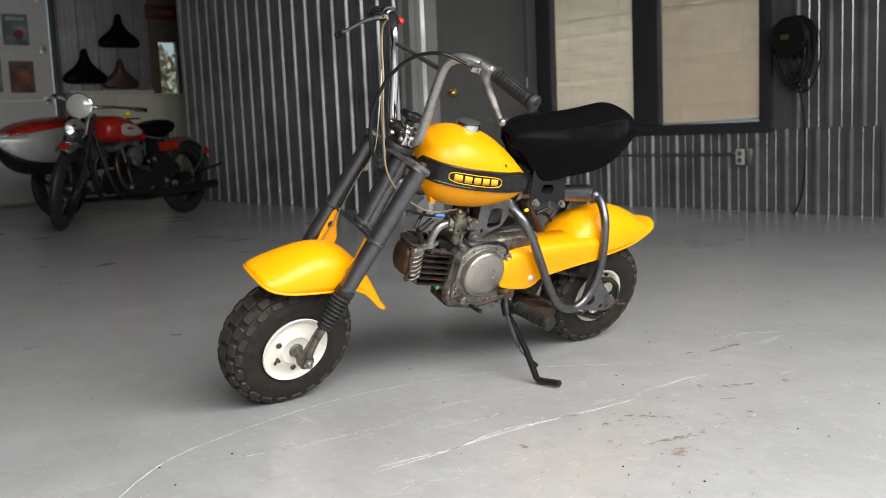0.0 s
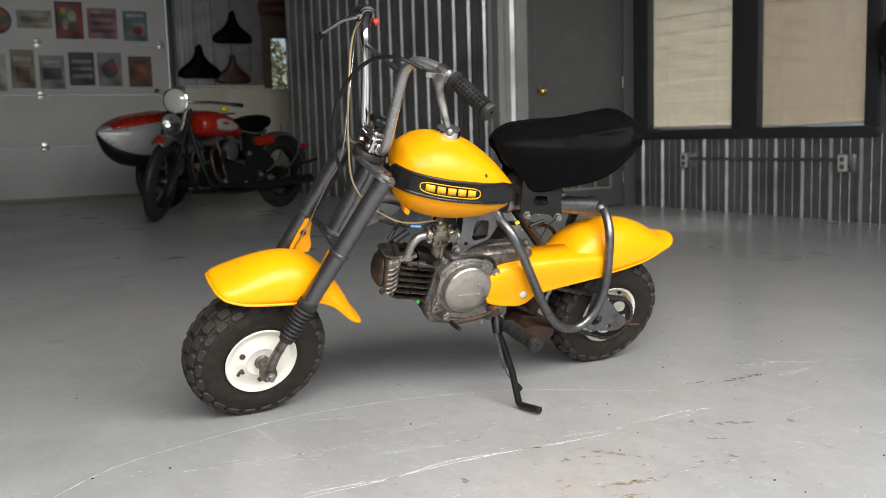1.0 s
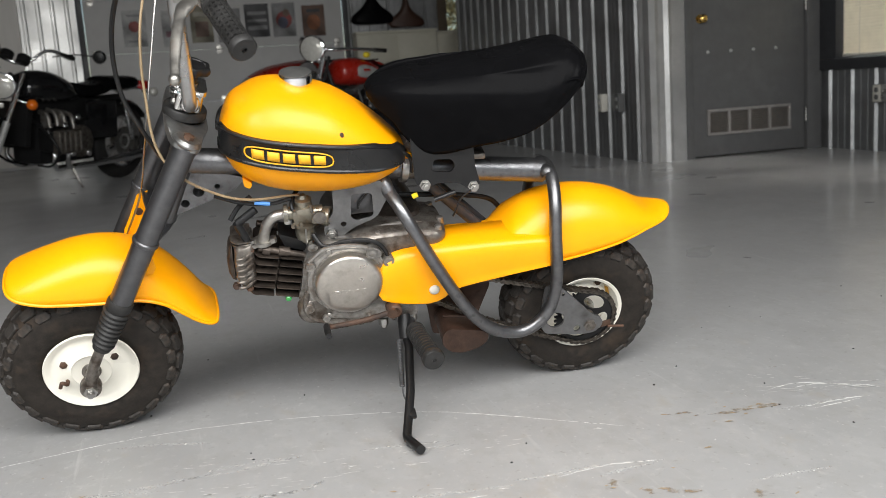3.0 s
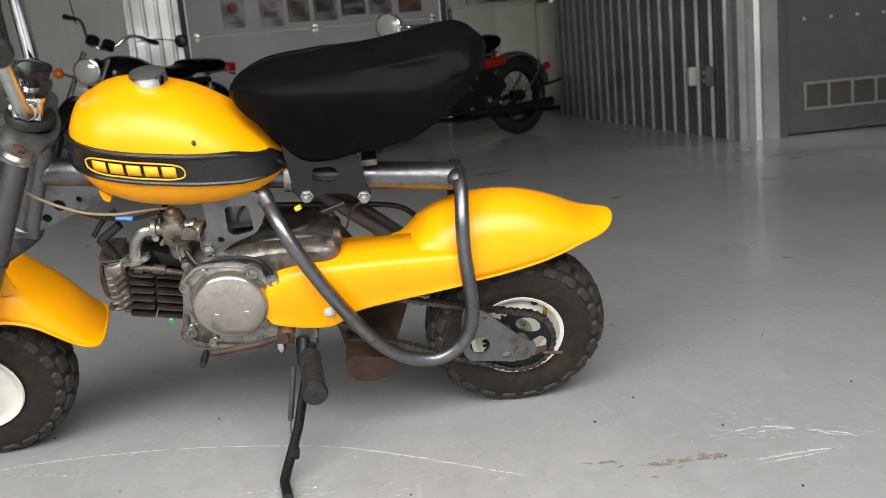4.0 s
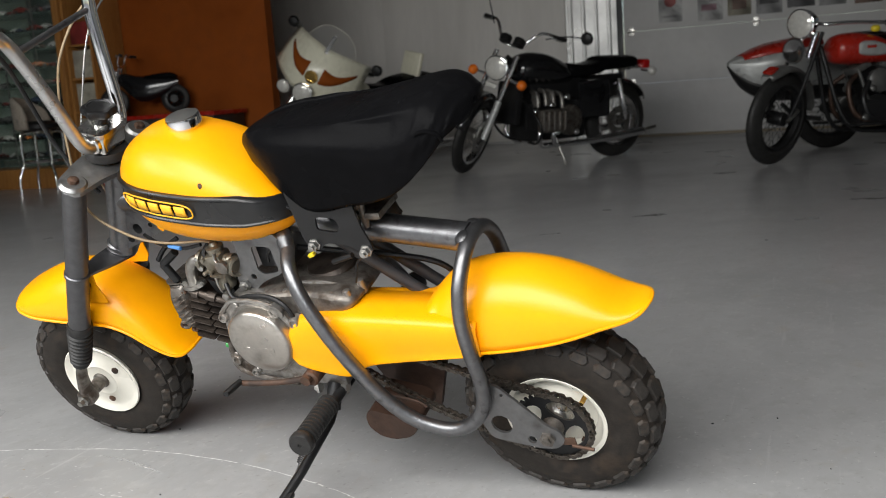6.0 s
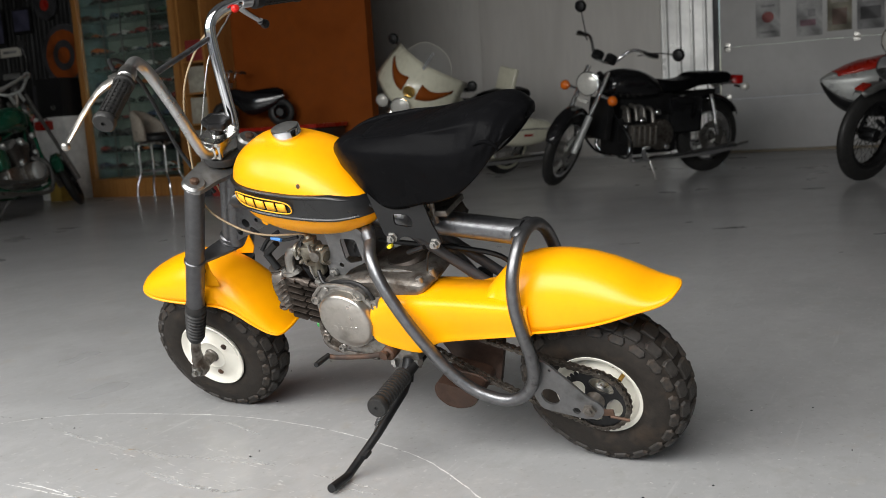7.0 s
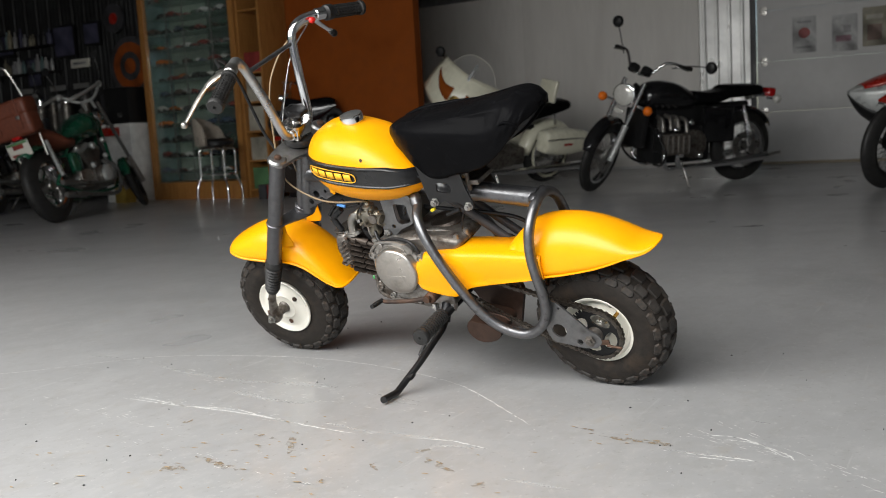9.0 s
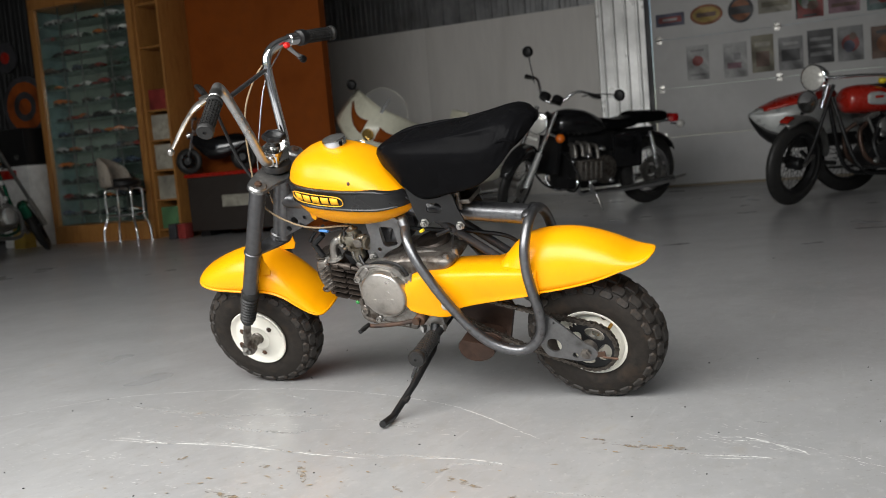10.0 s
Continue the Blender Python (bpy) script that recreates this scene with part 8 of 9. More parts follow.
    # chrome bars, their bright reflection put into a pale colour
    hb = part("handlebar", tube(BM(), [(-0.28, -0.22, 1.09), (-0.05, -0.245, 1.16), (0.22, -0.26, 1.245), (0.34, -0.22, 1.265), (0.41, -0.10, 1.18), (0.415, 0.0, 1.16), (0.41, 0.10, 1.18), (0.34, 0.22, 1.265), (0.22, 0.26, 1.245), (-0.05, 0.245, 1.16), (-0.28, 0.22, 1.09)], 0.016, 10, 5), SILVER_AND_GLINT, root, "long swept-back bright handlebar")
    for s in (1, -1):
        part("grip", rod(BM(), (-0.15, s * 0.234, 1.130), (-0.29, s * 0.219, 1.087), 0.021, 12, 0.003), SILVER_AND_GLINT, hb)
        part("lever_perch", ball(BM(), (0.33, s * 0.23, 1.265), 0.034, 12), SILVER_AND_GLINT, hb)
        part("mirror_stem", tube(BM(), [(0.33, s * 0.23, 1.28), (0.36, s * 0.26, 1.40), (0.33, s * 0.28, 1.52)], 0.006, 6), CHROME, hb)
        part("mirror_head", lathe(BM(), [(0.0, -0.02), (0.036, -0.015), (0.042, 0.0), (0.038, 0.004)], axis_matrix((0.33, s * 0.28, 1.55), (-1, 0, 0)), 16), BLACK, hb)
    lamp(root, (f - 0.30, 0, 1.00), 0.075, 0.12)
    b = part("rear_bag", block(BM(), (0.20, 0.40, 0.32), Matrix.Translation((r - 0.15, 0.0, 0.955)) @ Matrix.Rotation(radians(-6), 4, "Y"), 0.045, 3), leather, root, "leather bag strapped behind the seat")
    part("bag_flap", block(BM(), (0.215, 0.41, 0.15), Matrix.Translation((r - 0.16, 0.0, 1.045)) @ Matrix.Rotation(radians(-6), 4, "Y"), 0.04, 3), leather, b)
    for y in (-0.11, 0.11):
        part("bag_strap", block(BM(), (0.012, 0.030, 0.26), Matrix.Translation((r - 0.262, y, 0.975)) @ Matrix.Rotation(radians(-6), 4, "Y"), 0.003), leather, b)
        part("buckle", block(BM(), (0.012, 0.036, 0.030), Matrix.Translation((r - 0.272, y, 0.945)), 0.004), STEEL, b)
    pl = part("number_plate", block(BM(), (0.008, 0.215, 0.135), Matrix.Translation((r - 0.225, 0.0, 0.69)) @ Matrix.Rotation(radians(-12), 4, "Y"), 0.003), OFF_WHITE, root, "white plate with plain bars")
    part("plate_bar", block(BM(), (0.004, 0.10, 0.045), Matrix.Translation((r - 0.2355, 0.0, 0.715)) @ Matrix.Rotation(radians(-12), 4, "Y"), 0.001), INKS["red"], pl)
    part("plate_edge", block(BM(), (0.004, 0.20, 0.022), Matrix.Translation((r - 0.2415, 0.0, 0.742)) @ Matrix.Rotation(radians(-12), 4, "Y"), 0.001), INKS["green"], pl)
    part("plate_bar", block(BM(), (0.004, 0.07, 0.022), Matrix.Translation((r - 0.2210, 0.05, 0.645)) @ Matrix.Rotation(radians(-12), 4, "Y"), 0.001), INKS["red"], pl)
    part("tail_lamp", block(BM(), (0.05, 0.08, 0.045), Matrix.Translation((r - 0.20, 0.0, 0.795)), 0.012), RED_LENS, root)
    turn_front(root, ("front_wheel", "front_fender", "fork_leg", "headlamp"), (f - 0.44, 0, 1.12), (-0.44, 0, 0.9), 22)
    part("side_stand", tube(BM(), [(0.02, 0.14, 0.24), (-0.02, 0.30, 0.085)], 0.013, 8), STEEL, root)
    return root


chopper(stand_pose(-5.40, -4.13, -6.95, -4.72, 14), "dark green chopper motorcycle with chrome bars and a brown leather bag", GREEN_PAINT, surface("reddish_leather", (0.15, 0.042, 0.022), 0.5, var=0.25, scale=40, bump=0.2))
chopper(stand_pose(-6.05, -5.95, -7.60, -6.55, 14), "black chopper motorcycle parked beside the green one", BLACK_GLOSS, surface("black_leather", (0.014, 0.012, 0.011), 0.5, var=0.25, scale=40, bump=0.2))

# ---------------------------------------------------------------- posters on the garage door
XP = XG + 0.024


def poster(y0, y1, z0, z1, base, shapes, label, kind="poster", oval=False):
    """A flat sign on the garage door; shapes are (u, v, width, height, ink) in its own unit square."""
    w, h = y1 - y0, z1 - z0
    root = thing(kind, Matrix.Translation((XP, (y0 + y1) / 2, (z0 + z1) / 2)), label, "sign" if oval else "poster", "signs on the garage door")
    bm = BM()
    face = Matrix(((0, 0, 1, 0), (1, 0, 0, 0), (0, 1, 0, 0), (0, 0, 0, 1)))  # plate x to world y, plate y to world z
    if oval:
        plate(bm, [(w / 2 * math.cos(2 * math.pi * i / 36), h / 2 * math.sin(2 * math.pi * i / 36)) for i in range(36)], 0.006, face)
    else:
        plate(bm, [(-w / 2, -h / 2), (w / 2, -h / 2), (w / 2, h / 2), (-w / 2, h / 2)], 0.004, face)
    part("sheet", bm, INKS[base], root, smooth=20)
    for k, (u, v, a, b, ink) in enumerate(shapes):
        g = BM()
        d = 0.0045 + 0.0012 * (k + 1)
        cx, cy = (u - 0.5) * w, (v - 0.5) * h
        if a < 0:
            out = [(cx + abs(a) * w / 2 * math.cos(2 * math.pi * i / 20), cy + b * h / 2 * math.sin(2 * math.pi * i / 20)) for i in range(20)]
        else:
            out = [(cx - a * w / 2, cy - b * h / 2), (cx + a * w / 2, cy - b * h / 2), (cx + a * w / 2, cy + b * h / 2), (cx - a * w / 2, cy + b * h / 2)]
        plate(g, out, 0.001, Matrix.Translation((d, 0, 0)) @ face)
        part("printed_shape", g, INKS[ink], root, smooth=20)
    return root


# lower row, then upper row
poster(1.14, 1.40, 1.28, 1.69, "white", [(0.5, 0.55, -0.5, 0.3, "red"), (0.5, 0.85, 0.6, 0.06, "grey"), (0.5, 0.15, 0.6, 0.06, "grey")], "pale poster with a red emblem")
poster(1.57, 1.84, 1.26, 1.67, "white", [(0.45, 0.35, 0.6, 0.16, "pink"), (0.6, 0.6, 0.3, 0.2, "grey")], "pale poster with a faded pink drawing")
poster(1.89, 2.14, 1.29, 1.72, "olive", [(0.5, 0.75, 0.7, 0.12, "cream"), (0.5, 0.35, 0.6, 0.4, "brown")], "dull olive old print poster")
poster(2.19, 2.46, 1.28, 1.66, "grey", [(0.5, 0.45, 0.75, 0.35, "black"), (0.5, 0.8, 0.6, 0.08, "white")], "grey poster with a dark photograph")
poster(2.51, 2.79, 1.32, 1.70, "black", [(0.5, 0.72, 0.8, 0.10, "grey"), (0.5, 0.5, 0.8, 0.08, "grey"), (0.5, 0.28, 0.8, 0.12, "grey")], "black sign with grey bars of lettering", "sign")
poster(2.83, 3.10, 1.31, 1.70, "grey", [(0.5, 0.5, -0.7, 0.5, "red"), (0.45, 0.42, -0.45, 0.35, "navy"), (0.6, 0.7, -0.3, 0.22, "brown")], "white poster with a red and blue drawing")
poster(3.18, 3.45, 1.30, 1.66, "brown", [(0.5, 0.45, -0.6, 0.5, "orange"), (0.5, 0.82, 0.6, 0.1, "black")], "dark brown poster with an orange figure shape")
poster(0.80, 1.14, 1.96, 2.11, "navy", [(0.5, 0.5, 0.8, 0.45, "red"), (0.5, 0.5, 0.5, 0.18, "white")], "small navy and red banner sign", "sign")
poster(1.21, 1.59, 1.92, 2.16, "orange", [(0.5, 0.5, -0.85, 0.75, "yellow"), (0.5, 0.5, 0.6, 0.22, "brown")], "orange oval sign with a brown bar", "sign", True)
poster(1.65, 1.94, 1.89, 2.19, "black", [(0.5, 0.5, -0.8, 0.8, "orange"), (0.5, 0.5, 0.8, 0.3, "black")], "round black and orange sign", "sign", True)
poster(1.99, 2.36, 1.96, 2.16, "cream", [(0.5, 0.5, 0.8, 0.3, "olive")], "faded cream banner sign", "sign")
poster(2.40, 2.70, 1.85, 2.27, "red", [(0.45, 0.55, -0.7, 0.6, "green"), (0.6, 0.62, -0.3, 0.3, "cream"), (0.35, 0.4, -0.25, 0.3, "white"), (0.62, 0.32, -0.4, 0.25, "brown"), (0.3, 0.75, -0.2, 0.2, "yellow"), (0.5, 0.06, 0.5, 0.06, "black"), (0.5, 0.96, 1.0, 0.06, "black"), (0.03, 0.5, 0.06, 1.0, "black")], "red and green illustrated poster")
poster(2.75, 3.08, 1.86, 2.21, "pink", [(0.5, 0.75, 0.8, 0.12, "brown"), (0.5, 0.5, 0.7, 0.1, "brown"), (0.5, 0.25, 0.8, 0.12, "brown"), (0.3, 0.88, 0.3, 0.06, "cream")], "dusty pink sign with dark bars of lettering", "sign")
poster(3.15, 3.43, 1.84, 2.19, "teal", [(0.5, 0.4, 0.8, 0.4, "grey"), (0.6, 0.35, -0.4, 0.3, "red"), (0.5, 0.85, 0.7, 0.1, "white")], "pale teal poster with a small machine drawing")


# ---- saddles hung on the shiny wall
def wall_saddle(y, z, k, label, material):
    root = thing("wall_saddle", Matrix.Translation((XG + 0.02, y, z)), label, "saddle", "saddles on the wall")
    bm = BM()
    rows = [(0.40, 0.015), (0.37, 0.040), (0.29, 0.058), (0.21, 0.105), (0.14, 0.185), (0.085, 0.255), (0.03, 0.28), (-0.01, 0.265), (-0.03, 0.21)]
    rings = []
    for h, w in smooth_rows(rows, 3):
        ring = []
        for i in range(17):
            a = math.pi * i / 16
            ring.append(Vector((0.015 + 0.085 * k * math.sin(a) ** 0.7, w * k * math.cos(a), (h - 0.10 * (1 - abs(math.cos(a))) * 0.0) * k)))
        rings.append(ring)
    loft(bm, rings, closed=False, caps=False)
    part("saddle_top", bm, material, root, smooth=60, solid=0.006)
    part("hook", rod(BM(), (-0.015, 0, 0.30 * k), (0.05, 0, 0.30 * k), 0.008), STEEL, root)
    return root


wall_saddle(4.03, 1.43, 0.95, "black leather saddle hung on the ribbed wall", VINYL)
wall_saddle(4.47, 1.86, 0.92, "black leather saddle hung high on the ribbed wall", VINYL)
wall_saddle(4.45, 1.37, 0.80, "brown leather saddle hung on the ribbed wall", TAN_LEATHER)


# ---- cream cabinets in the far corner
def cream_cabinet(y0, y1, h, deep, label):
    root = thing("storage_cabinet", Matrix.Translation((XG + 0.03, (y0 + y1) / 2, 0)), label, "cabinet", "cream cabinets")
    w = y1 - y0
    part("body", span(BM(), (0, -w / 2, 0.05), (deep, w / 2, h - 0.03), 0.01), CREAM_BOX, root)
    part("plinth", span(BM(), (0.02, -w / 2 + 0.02, 0), (deep - 0.04, w / 2 - 0.02, 0.049)), BLACK, root)
    part("top", span(BM(), (0, -w / 2 - 0.01, h - 0.029), (deep + 0.015, w / 2 + 0.01, h), 0.008), CREAM_BOX, root)
    for s in (-1, 1):
        d = part("door", span(BM(), (deep + 0.001, s * w / 4 - w / 4 + 0.01, 0.09), (deep + 0.018, s * w / 4 + w / 4 - 0.01, h - 0.06), 0.006), CREAM_BOX, root)
        part("handle", rod(BM(), (deep + 0.03, s * 0.03, h * 0.55), (deep + 0.03, s * 0.03, h * 0.55 + 0.12), 0.006), CHROME, d)
    return root


cream_cabinet(3.76, 4.74, 1.30, 0.30, "cream painted metal cabinet against the far wall")
cream_cabinet(4.76, 5.30, 1.27, 0.12, "shallow cream cabinet under the small window")
sg = thing("wall_sign", Matrix.Translation((XG + 0.012, 5.05, 2.28)), "dim dark red sign above the small window", "sign")
part("board", span(BM(), (-0.01, -0.22, -0.09), (0.01, 0.22, 0.09), 0.004), flat_paint("dim_red_board", (0.10, 0.012, 0.010)), sg)
part("lettering_bar", span(BM(), (0.011, -0.16, -0.03), (0.013, 0.16, 0.03)), INKS["brown"], sg)

# ---- cable reel on the window wall
reel = thing("cable_reel", Matrix.Translation((-3.40, YW - 0.02, 1.165)), "black cable reel with loops of black cable hung on the wall", "cable reel")
part("drum", lathe(BM(), [(0.06, -0.01), (0.125, -0.012), (0.14, -0.03), (0.14, -0.05), (0.12, -0.055), (0.09, -0.06), (0.09, -0.11), (0.115, -0.115), (0.128, -0.12), (0.128, -0.14), (0.12, -0.15), (0.0, -0.155)], axis_matrix((0, 0, 0), (0, 1, 0)), 36), BLACK, reel, "round black reel drum")
part("reel_label", span(BM(), (-0.045, -0.160, -0.018), (0.012, -0.156, 0.014), 0.001), flat_paint("dim_yellow_label", (0.10, 0.085, 0.015)), reel, "small dim yellow hub label")
rng = random.Random(11)
for i in range(16):
    w, d, x = rng.uniform(0.03, 0.13), rng.uniform(0.22, 0.36), rng.uniform(-0.07, 0.07)
    pts = [(x - w, -0.06, 0.02), (x - w * 1.02, -0.07 - 0.01 * i / 9, -d * 0.45), (x - w * 0.55, -0.05, -d * 0.92), (x, -0.06, -d), (x + w * 0.6, -0.07, -d * 0.88), (x + w, -0.06, -d * 0.4), (x + w * 0.95, -0.06, 0.03)]
    part("cable_loop", tube(BM(), pts, 0.0055, 7, 5), BLACK, reel)
part("hanging_cable", tube(BM(), [(0.02, -0.06, -0.30), (0.05, -0.04, -0.50), (0.06, -0.035, -0.80), (0.03, -0.04, -1.05), (-0.02, -0.05, -1.17), (-0.06, -0.06, -1.188)], 0.0055, 7, 6), BLACK, reel)
part("cable_plug", rod(BM(), (-0.06, -0.06, -1.186), (-0.10, -0.065, -1.186), 0.014), BLACK, reel)


# ---- oak display cabinet with glass shelves
def display_cabinet():
    X0, X1, Y0, Y1, Z1 = -8.32, -7.85, -5.47, -4.03, 2.75
    root = thing("display_cabinet", Matrix.Translation((-8.08, -4.75, 0)), "tall oak-framed glass display cabinet full of small models", "cabinet")
    o = Vector((8.08, 4.75, 0))

    def bx(name, lo, hi, mat_, bevel=0.004, label="", parent=None):
        return part(name, span(BM(), Vector(lo) + o, Vector(hi) + o, bevel), mat_, parent or root, label)

    bx("base", (X0, Y0, 0), (X1, Y1, 0.20), WOOD, 0.006, "oak base plinth")
    bx("cornice", (X0, Y0, Z1 - 0.12), (X1, Y1, Z1), WOOD)
    for y in (Y0, Y1 - 0.075):
        bx("post", (X1 - 0.06, y, 0.20), (X1, y + 0.075, Z1 - 0.12), WOOD)
    # end panels pale on the brighter side, black on the shaded one
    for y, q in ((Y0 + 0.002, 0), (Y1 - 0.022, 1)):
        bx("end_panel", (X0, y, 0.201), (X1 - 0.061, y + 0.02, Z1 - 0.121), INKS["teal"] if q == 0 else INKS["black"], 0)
    yc = Y0 + 0.62
    for y in (Y0 + 0.36, yc, Y1 - 0.40):
        bx("shelf_standard", (X1 - 0.085, y - 0.006, 0.202), (X1 - 0.073, y + 0.006, Z1 - 0.122), DULL_SILVER, 0)
    # one backing in two colours: the interior's bright and shaded halves painted in
    bx("back_panel", (X0 - 0.012, Y0 + 0.01, 0.2), (X0 - 0.001, yc, Z1 - 0.12), surface("lit_green_backing", (0.20, 0.245, 0.215), 0.5, var=0.3, scale=5, col2=(0.11, 0.14, 0.12), spread=0.5), 0)
    bx("back_panel", (X0 - 0.012, yc + 0.001, 0.2), (X0 - 0.001, Y1 - 0.01, Z1 - 0.12), surface("shaded_green_backing", (0.075, 0.10, 0.088), 0.5, var=0.3, scale=5, col2=(0.03, 0.04, 0.035), spread=0.5), 0)
    n = 13
    for i in range(n):
        z = 0.30 + i * 0.178
        s = bx("glass_shelf", (X0 + 0.06, Y0 + 0.08, z), (X1 - 0.065, Y1 - 0.08, z + 0.008), surface("green_edged_glass", (0.26, 0.38, 0.33), 0.08, var=0.05, transmission=0.6) if i == 0 else bpy.data.materials["green_edged_glass"], 0)
        s.visible_shadow = False
    p = bx("door_glass", (X1 - 0.035, Y0 + 0.076, 0.205), (X1 - 0.029, Y1 - 0.076, Z1 - 0.125), GLASS, 0)
    p.visible_shadow = False
    return root


display_cabinet()
# small model vehicles on its shelves
TOYS = [flat_paint("toy_" + k, v, 0.3) for k, v in (("red", (0.16, 0.025, 0.02)), ("white", (0.4, 0.4, 0.38)), ("black", (0.02, 0.02, 0.02)), ("silver", (0.3, 0.3, 0.3)), ("blue", (0.04, 0.055, 0.09)), ("orange", (0.3, 0.09, 0.02)), ("green", (0.03, 0.06, 0.04)), ("brown", (0.06, 0.04, 0.03)), ("grey", (0.09, 0.09, 0.09)))]


def toy(material):
    root = thing("model_vehicle", Matrix(), "tiny painted model vehicle on a glass shelf", "model", "models in the cabinet")
    part("body", body_loft([(-0.055, 0.03, 0.016, 0.018), (-0.05, 0.036, 0.014, 0.022), (-0.01, 0.048, 0.012, 0.023), (0.03, 0.034, 0.012, 0.022), (0.055, 0.026, 0.015, 0.017)], 3, 10), material, root)
    for x in (-0.034, 0.034):
        part("wheels", rod(BM(), (x, -0.024, 0.013), (x, 0.024, 0.013), 0.013, 10), BLACK, root)
    return root


makers = [toy(m) for m in TOYS]
rng = random.Random(5)
for i in range(13):
    z = 0.309 + i * 0.178
    y = -5.33
    while y < -4.17:
        src = rng.choice(makers)
        k = rng.uniform(0.8, 1.75)
        c = copy_thing(src, pose(-7.99 + rng.uniform(-0.06, 0.03), y, z, 0, 0, rng.uniform(60, 120)) @ Matrix.Scale(k, 4))
        y += rng.uniform(0.07, 0.12)
for k, src in enumerate(makers):
    src.matrix_world = pose(-8.2, -5.3 + 0.15 * k, 0.309, 0, 0, 90)


# ---- oak end shelf with folders and boxes beside the cabinet
sh = thing("oak_bookcase", Matrix.Translation((-8.1, -3.86, 0)), "narrow oak bookcase with coloured boxes beside the display cabinet", "bookcase")
part("side_panel", span(BM(), (-0.22, -0.165, 0), (0.22, -0.135, 2.6), 0.004), WOOD, sh)
part("side_panel", span(BM(), (-0.22, 0.135, 0), (0.22, 0.165, 2.6), 0.004), WOOD, sh)
part("back_panel", span(BM(), (-0.235, -0.165, 0), (-0.222, 0.165, 2.6)), WOOD, sh)
shelf_z = [0.10, 0.42, 0.74, 1.06, 1.38, 2.05, 2.5]
for z in shelf_z:
    part("shelf", span(BM(), (-0.22, -0.134, z - 0.02), (0.21, 0.134, z), 0.003), WOOD, sh)
rng = random.Random(21)
for z in shelf_z[:5]:
    ink = rng.choice(["red", "green", "black", "cream", "red"])
    b = BM()
    span(b, (-0.15, -0.12, z + 0.001), (0.18, 0.12, z + rng.uniform(0.2, 0.28)), 0.006)
    single("storage_box", b, INKS[ink], "%s cardboard box on the oak bookcase" % ink, "box", "boxes on the bookcase", m=Matrix.Translation((-8.1, -3.86, 0)))


# ---- padded stool
def stool():
    root = thing("bar_stool", Matrix.Translation((-7.45, -4.05, 0)), "chrome bar stool with a worn grey padded seat", "stool")
    part("seat", lathe(BM(), [(0.05, 0.585), (0.16, 0.59), (0.185, 0.61), (0.19, 0.645), (0.165, 0.67), (0.08, 0.68), (0, 0.68)], Matrix(), 28), BLACK, root, "dark padded seat")
    bk = BM()
    rings = []
    for i in range(23):
        q = i / 22
        a = radians(196 + 176 * q)
        e = math.sin(math.pi * q) ** 0.45
        low, top = 0.60 - 0.06 * (1 - q) ** 2, 0.68 + 0.20 * e + 0.06 * q
        rings.append([Vector((r_ * math.cos(a), r_ * math.sin(a), z)) for r_, z in ((0.185, low + 0.01), (0.20, low), (0.225, low + 0.02), (0.235, top - 0.03), (0.225, top - 0.005), (0.205, top), (0.19, top - 0.02))])
    loft(bk, rings)
    part("backrest", bk, surface("worn_beige_fabric", (0.33, 0.29, 0.24), 0.9, var=0.25, scale=60, col2=(0.20, 0.18, 0.16), spread=0.4, bump=0.3), root, "curved worn beige backrest", smooth=60)
    for i in range(4):
        a = radians(62 + 90 * i)
        c, s = math.cos(a), math.sin(a)
        part("leg", tube(BM(), [(0.10 * c, 0.10 * s, 0.575), (0.17 * c, 0.17 * s, 0.570), (0.195 * c, 0.195 * s, 0.53), (0.195 * c, 0.195 * s, 0.30), (0.205 * c, 0.205 * s, 0.25), (0.245 * c, 0.245 * s, 0.15), (0.25 * c, 0.25 * s, 0.0)], 0.013, 10, 5), CHROME, root)
    ring = [(0.195 * math.cos(2 * math.pi * i / 24), 0.195 * math.sin(2 * math.pi * i / 24), 0.30) for i in range(25)]
    part("foot_ring", tube(BM(), ring, 0.010, 8, smooth=False), CHROME, root)


stool()


# ---- dim things in front of the orange wall
cart = thing("display_crate", Matrix.Translation((-8.02, -2.95, 0)), "dark low crate with a pale painted bar on its side", "crate")
part("body", span(BM(), (-0.26, -0.52, 0.06), (0.26, 0.62, 0.62), 0.012), surface("dark_crate_paint", (0.035, 0.028, 0.024), 0.5), cart)
part("top_rail", span(BM(), (-0.28, -0.54, 0.621), (0.28, 0.64, 0.66), 0.006), RED_PAINT, cart)
part("painted_bar", span(BM(), (0.261, -0.10, 0.30), (0.264, 0.42, 0.42), 0.001), INKS["cream"], cart)
for y in (-0.4, 0.5):
    part("foot", span(BM(), (-0.2, y - 0.06, 0), (0.2, y + 0.06, 0.059)), BLACK, cart)
sb = thing("small_motorbike", pose(-8.02, -3.26, 0.66, 0, 0, -70) @ Matrix.Scale(0.82, 4), "small dark motorbike with pale wheels standing on the crate", "motorbike")
for x in (-0.36, 0.36):
    wheel(sb, x, 0.17, 0.06, 0.115, "wheel", spokes=20, dark=True)
part("body", body_loft([(-0.42, 0.40, 0.34, 0.03), (-0.2, 0.44, 0.20, 0.07), (0.05, 0.46, 0.16, 0.08), (0.22, 0.50, 0.30, 0.05), (0.30, 0.46, 0.40, 0.02)]), BLACK_GLOSS, sb)
part("seat", body_loft([(-0.40, 0.45, 0.40, 0.05), (-0.3, 0.48, 0.41, 0.07), (-0.06, 0.46, 0.41, 0.06), (0.0, 0.45, 0.42, 0.03)]), VINYL, sb)
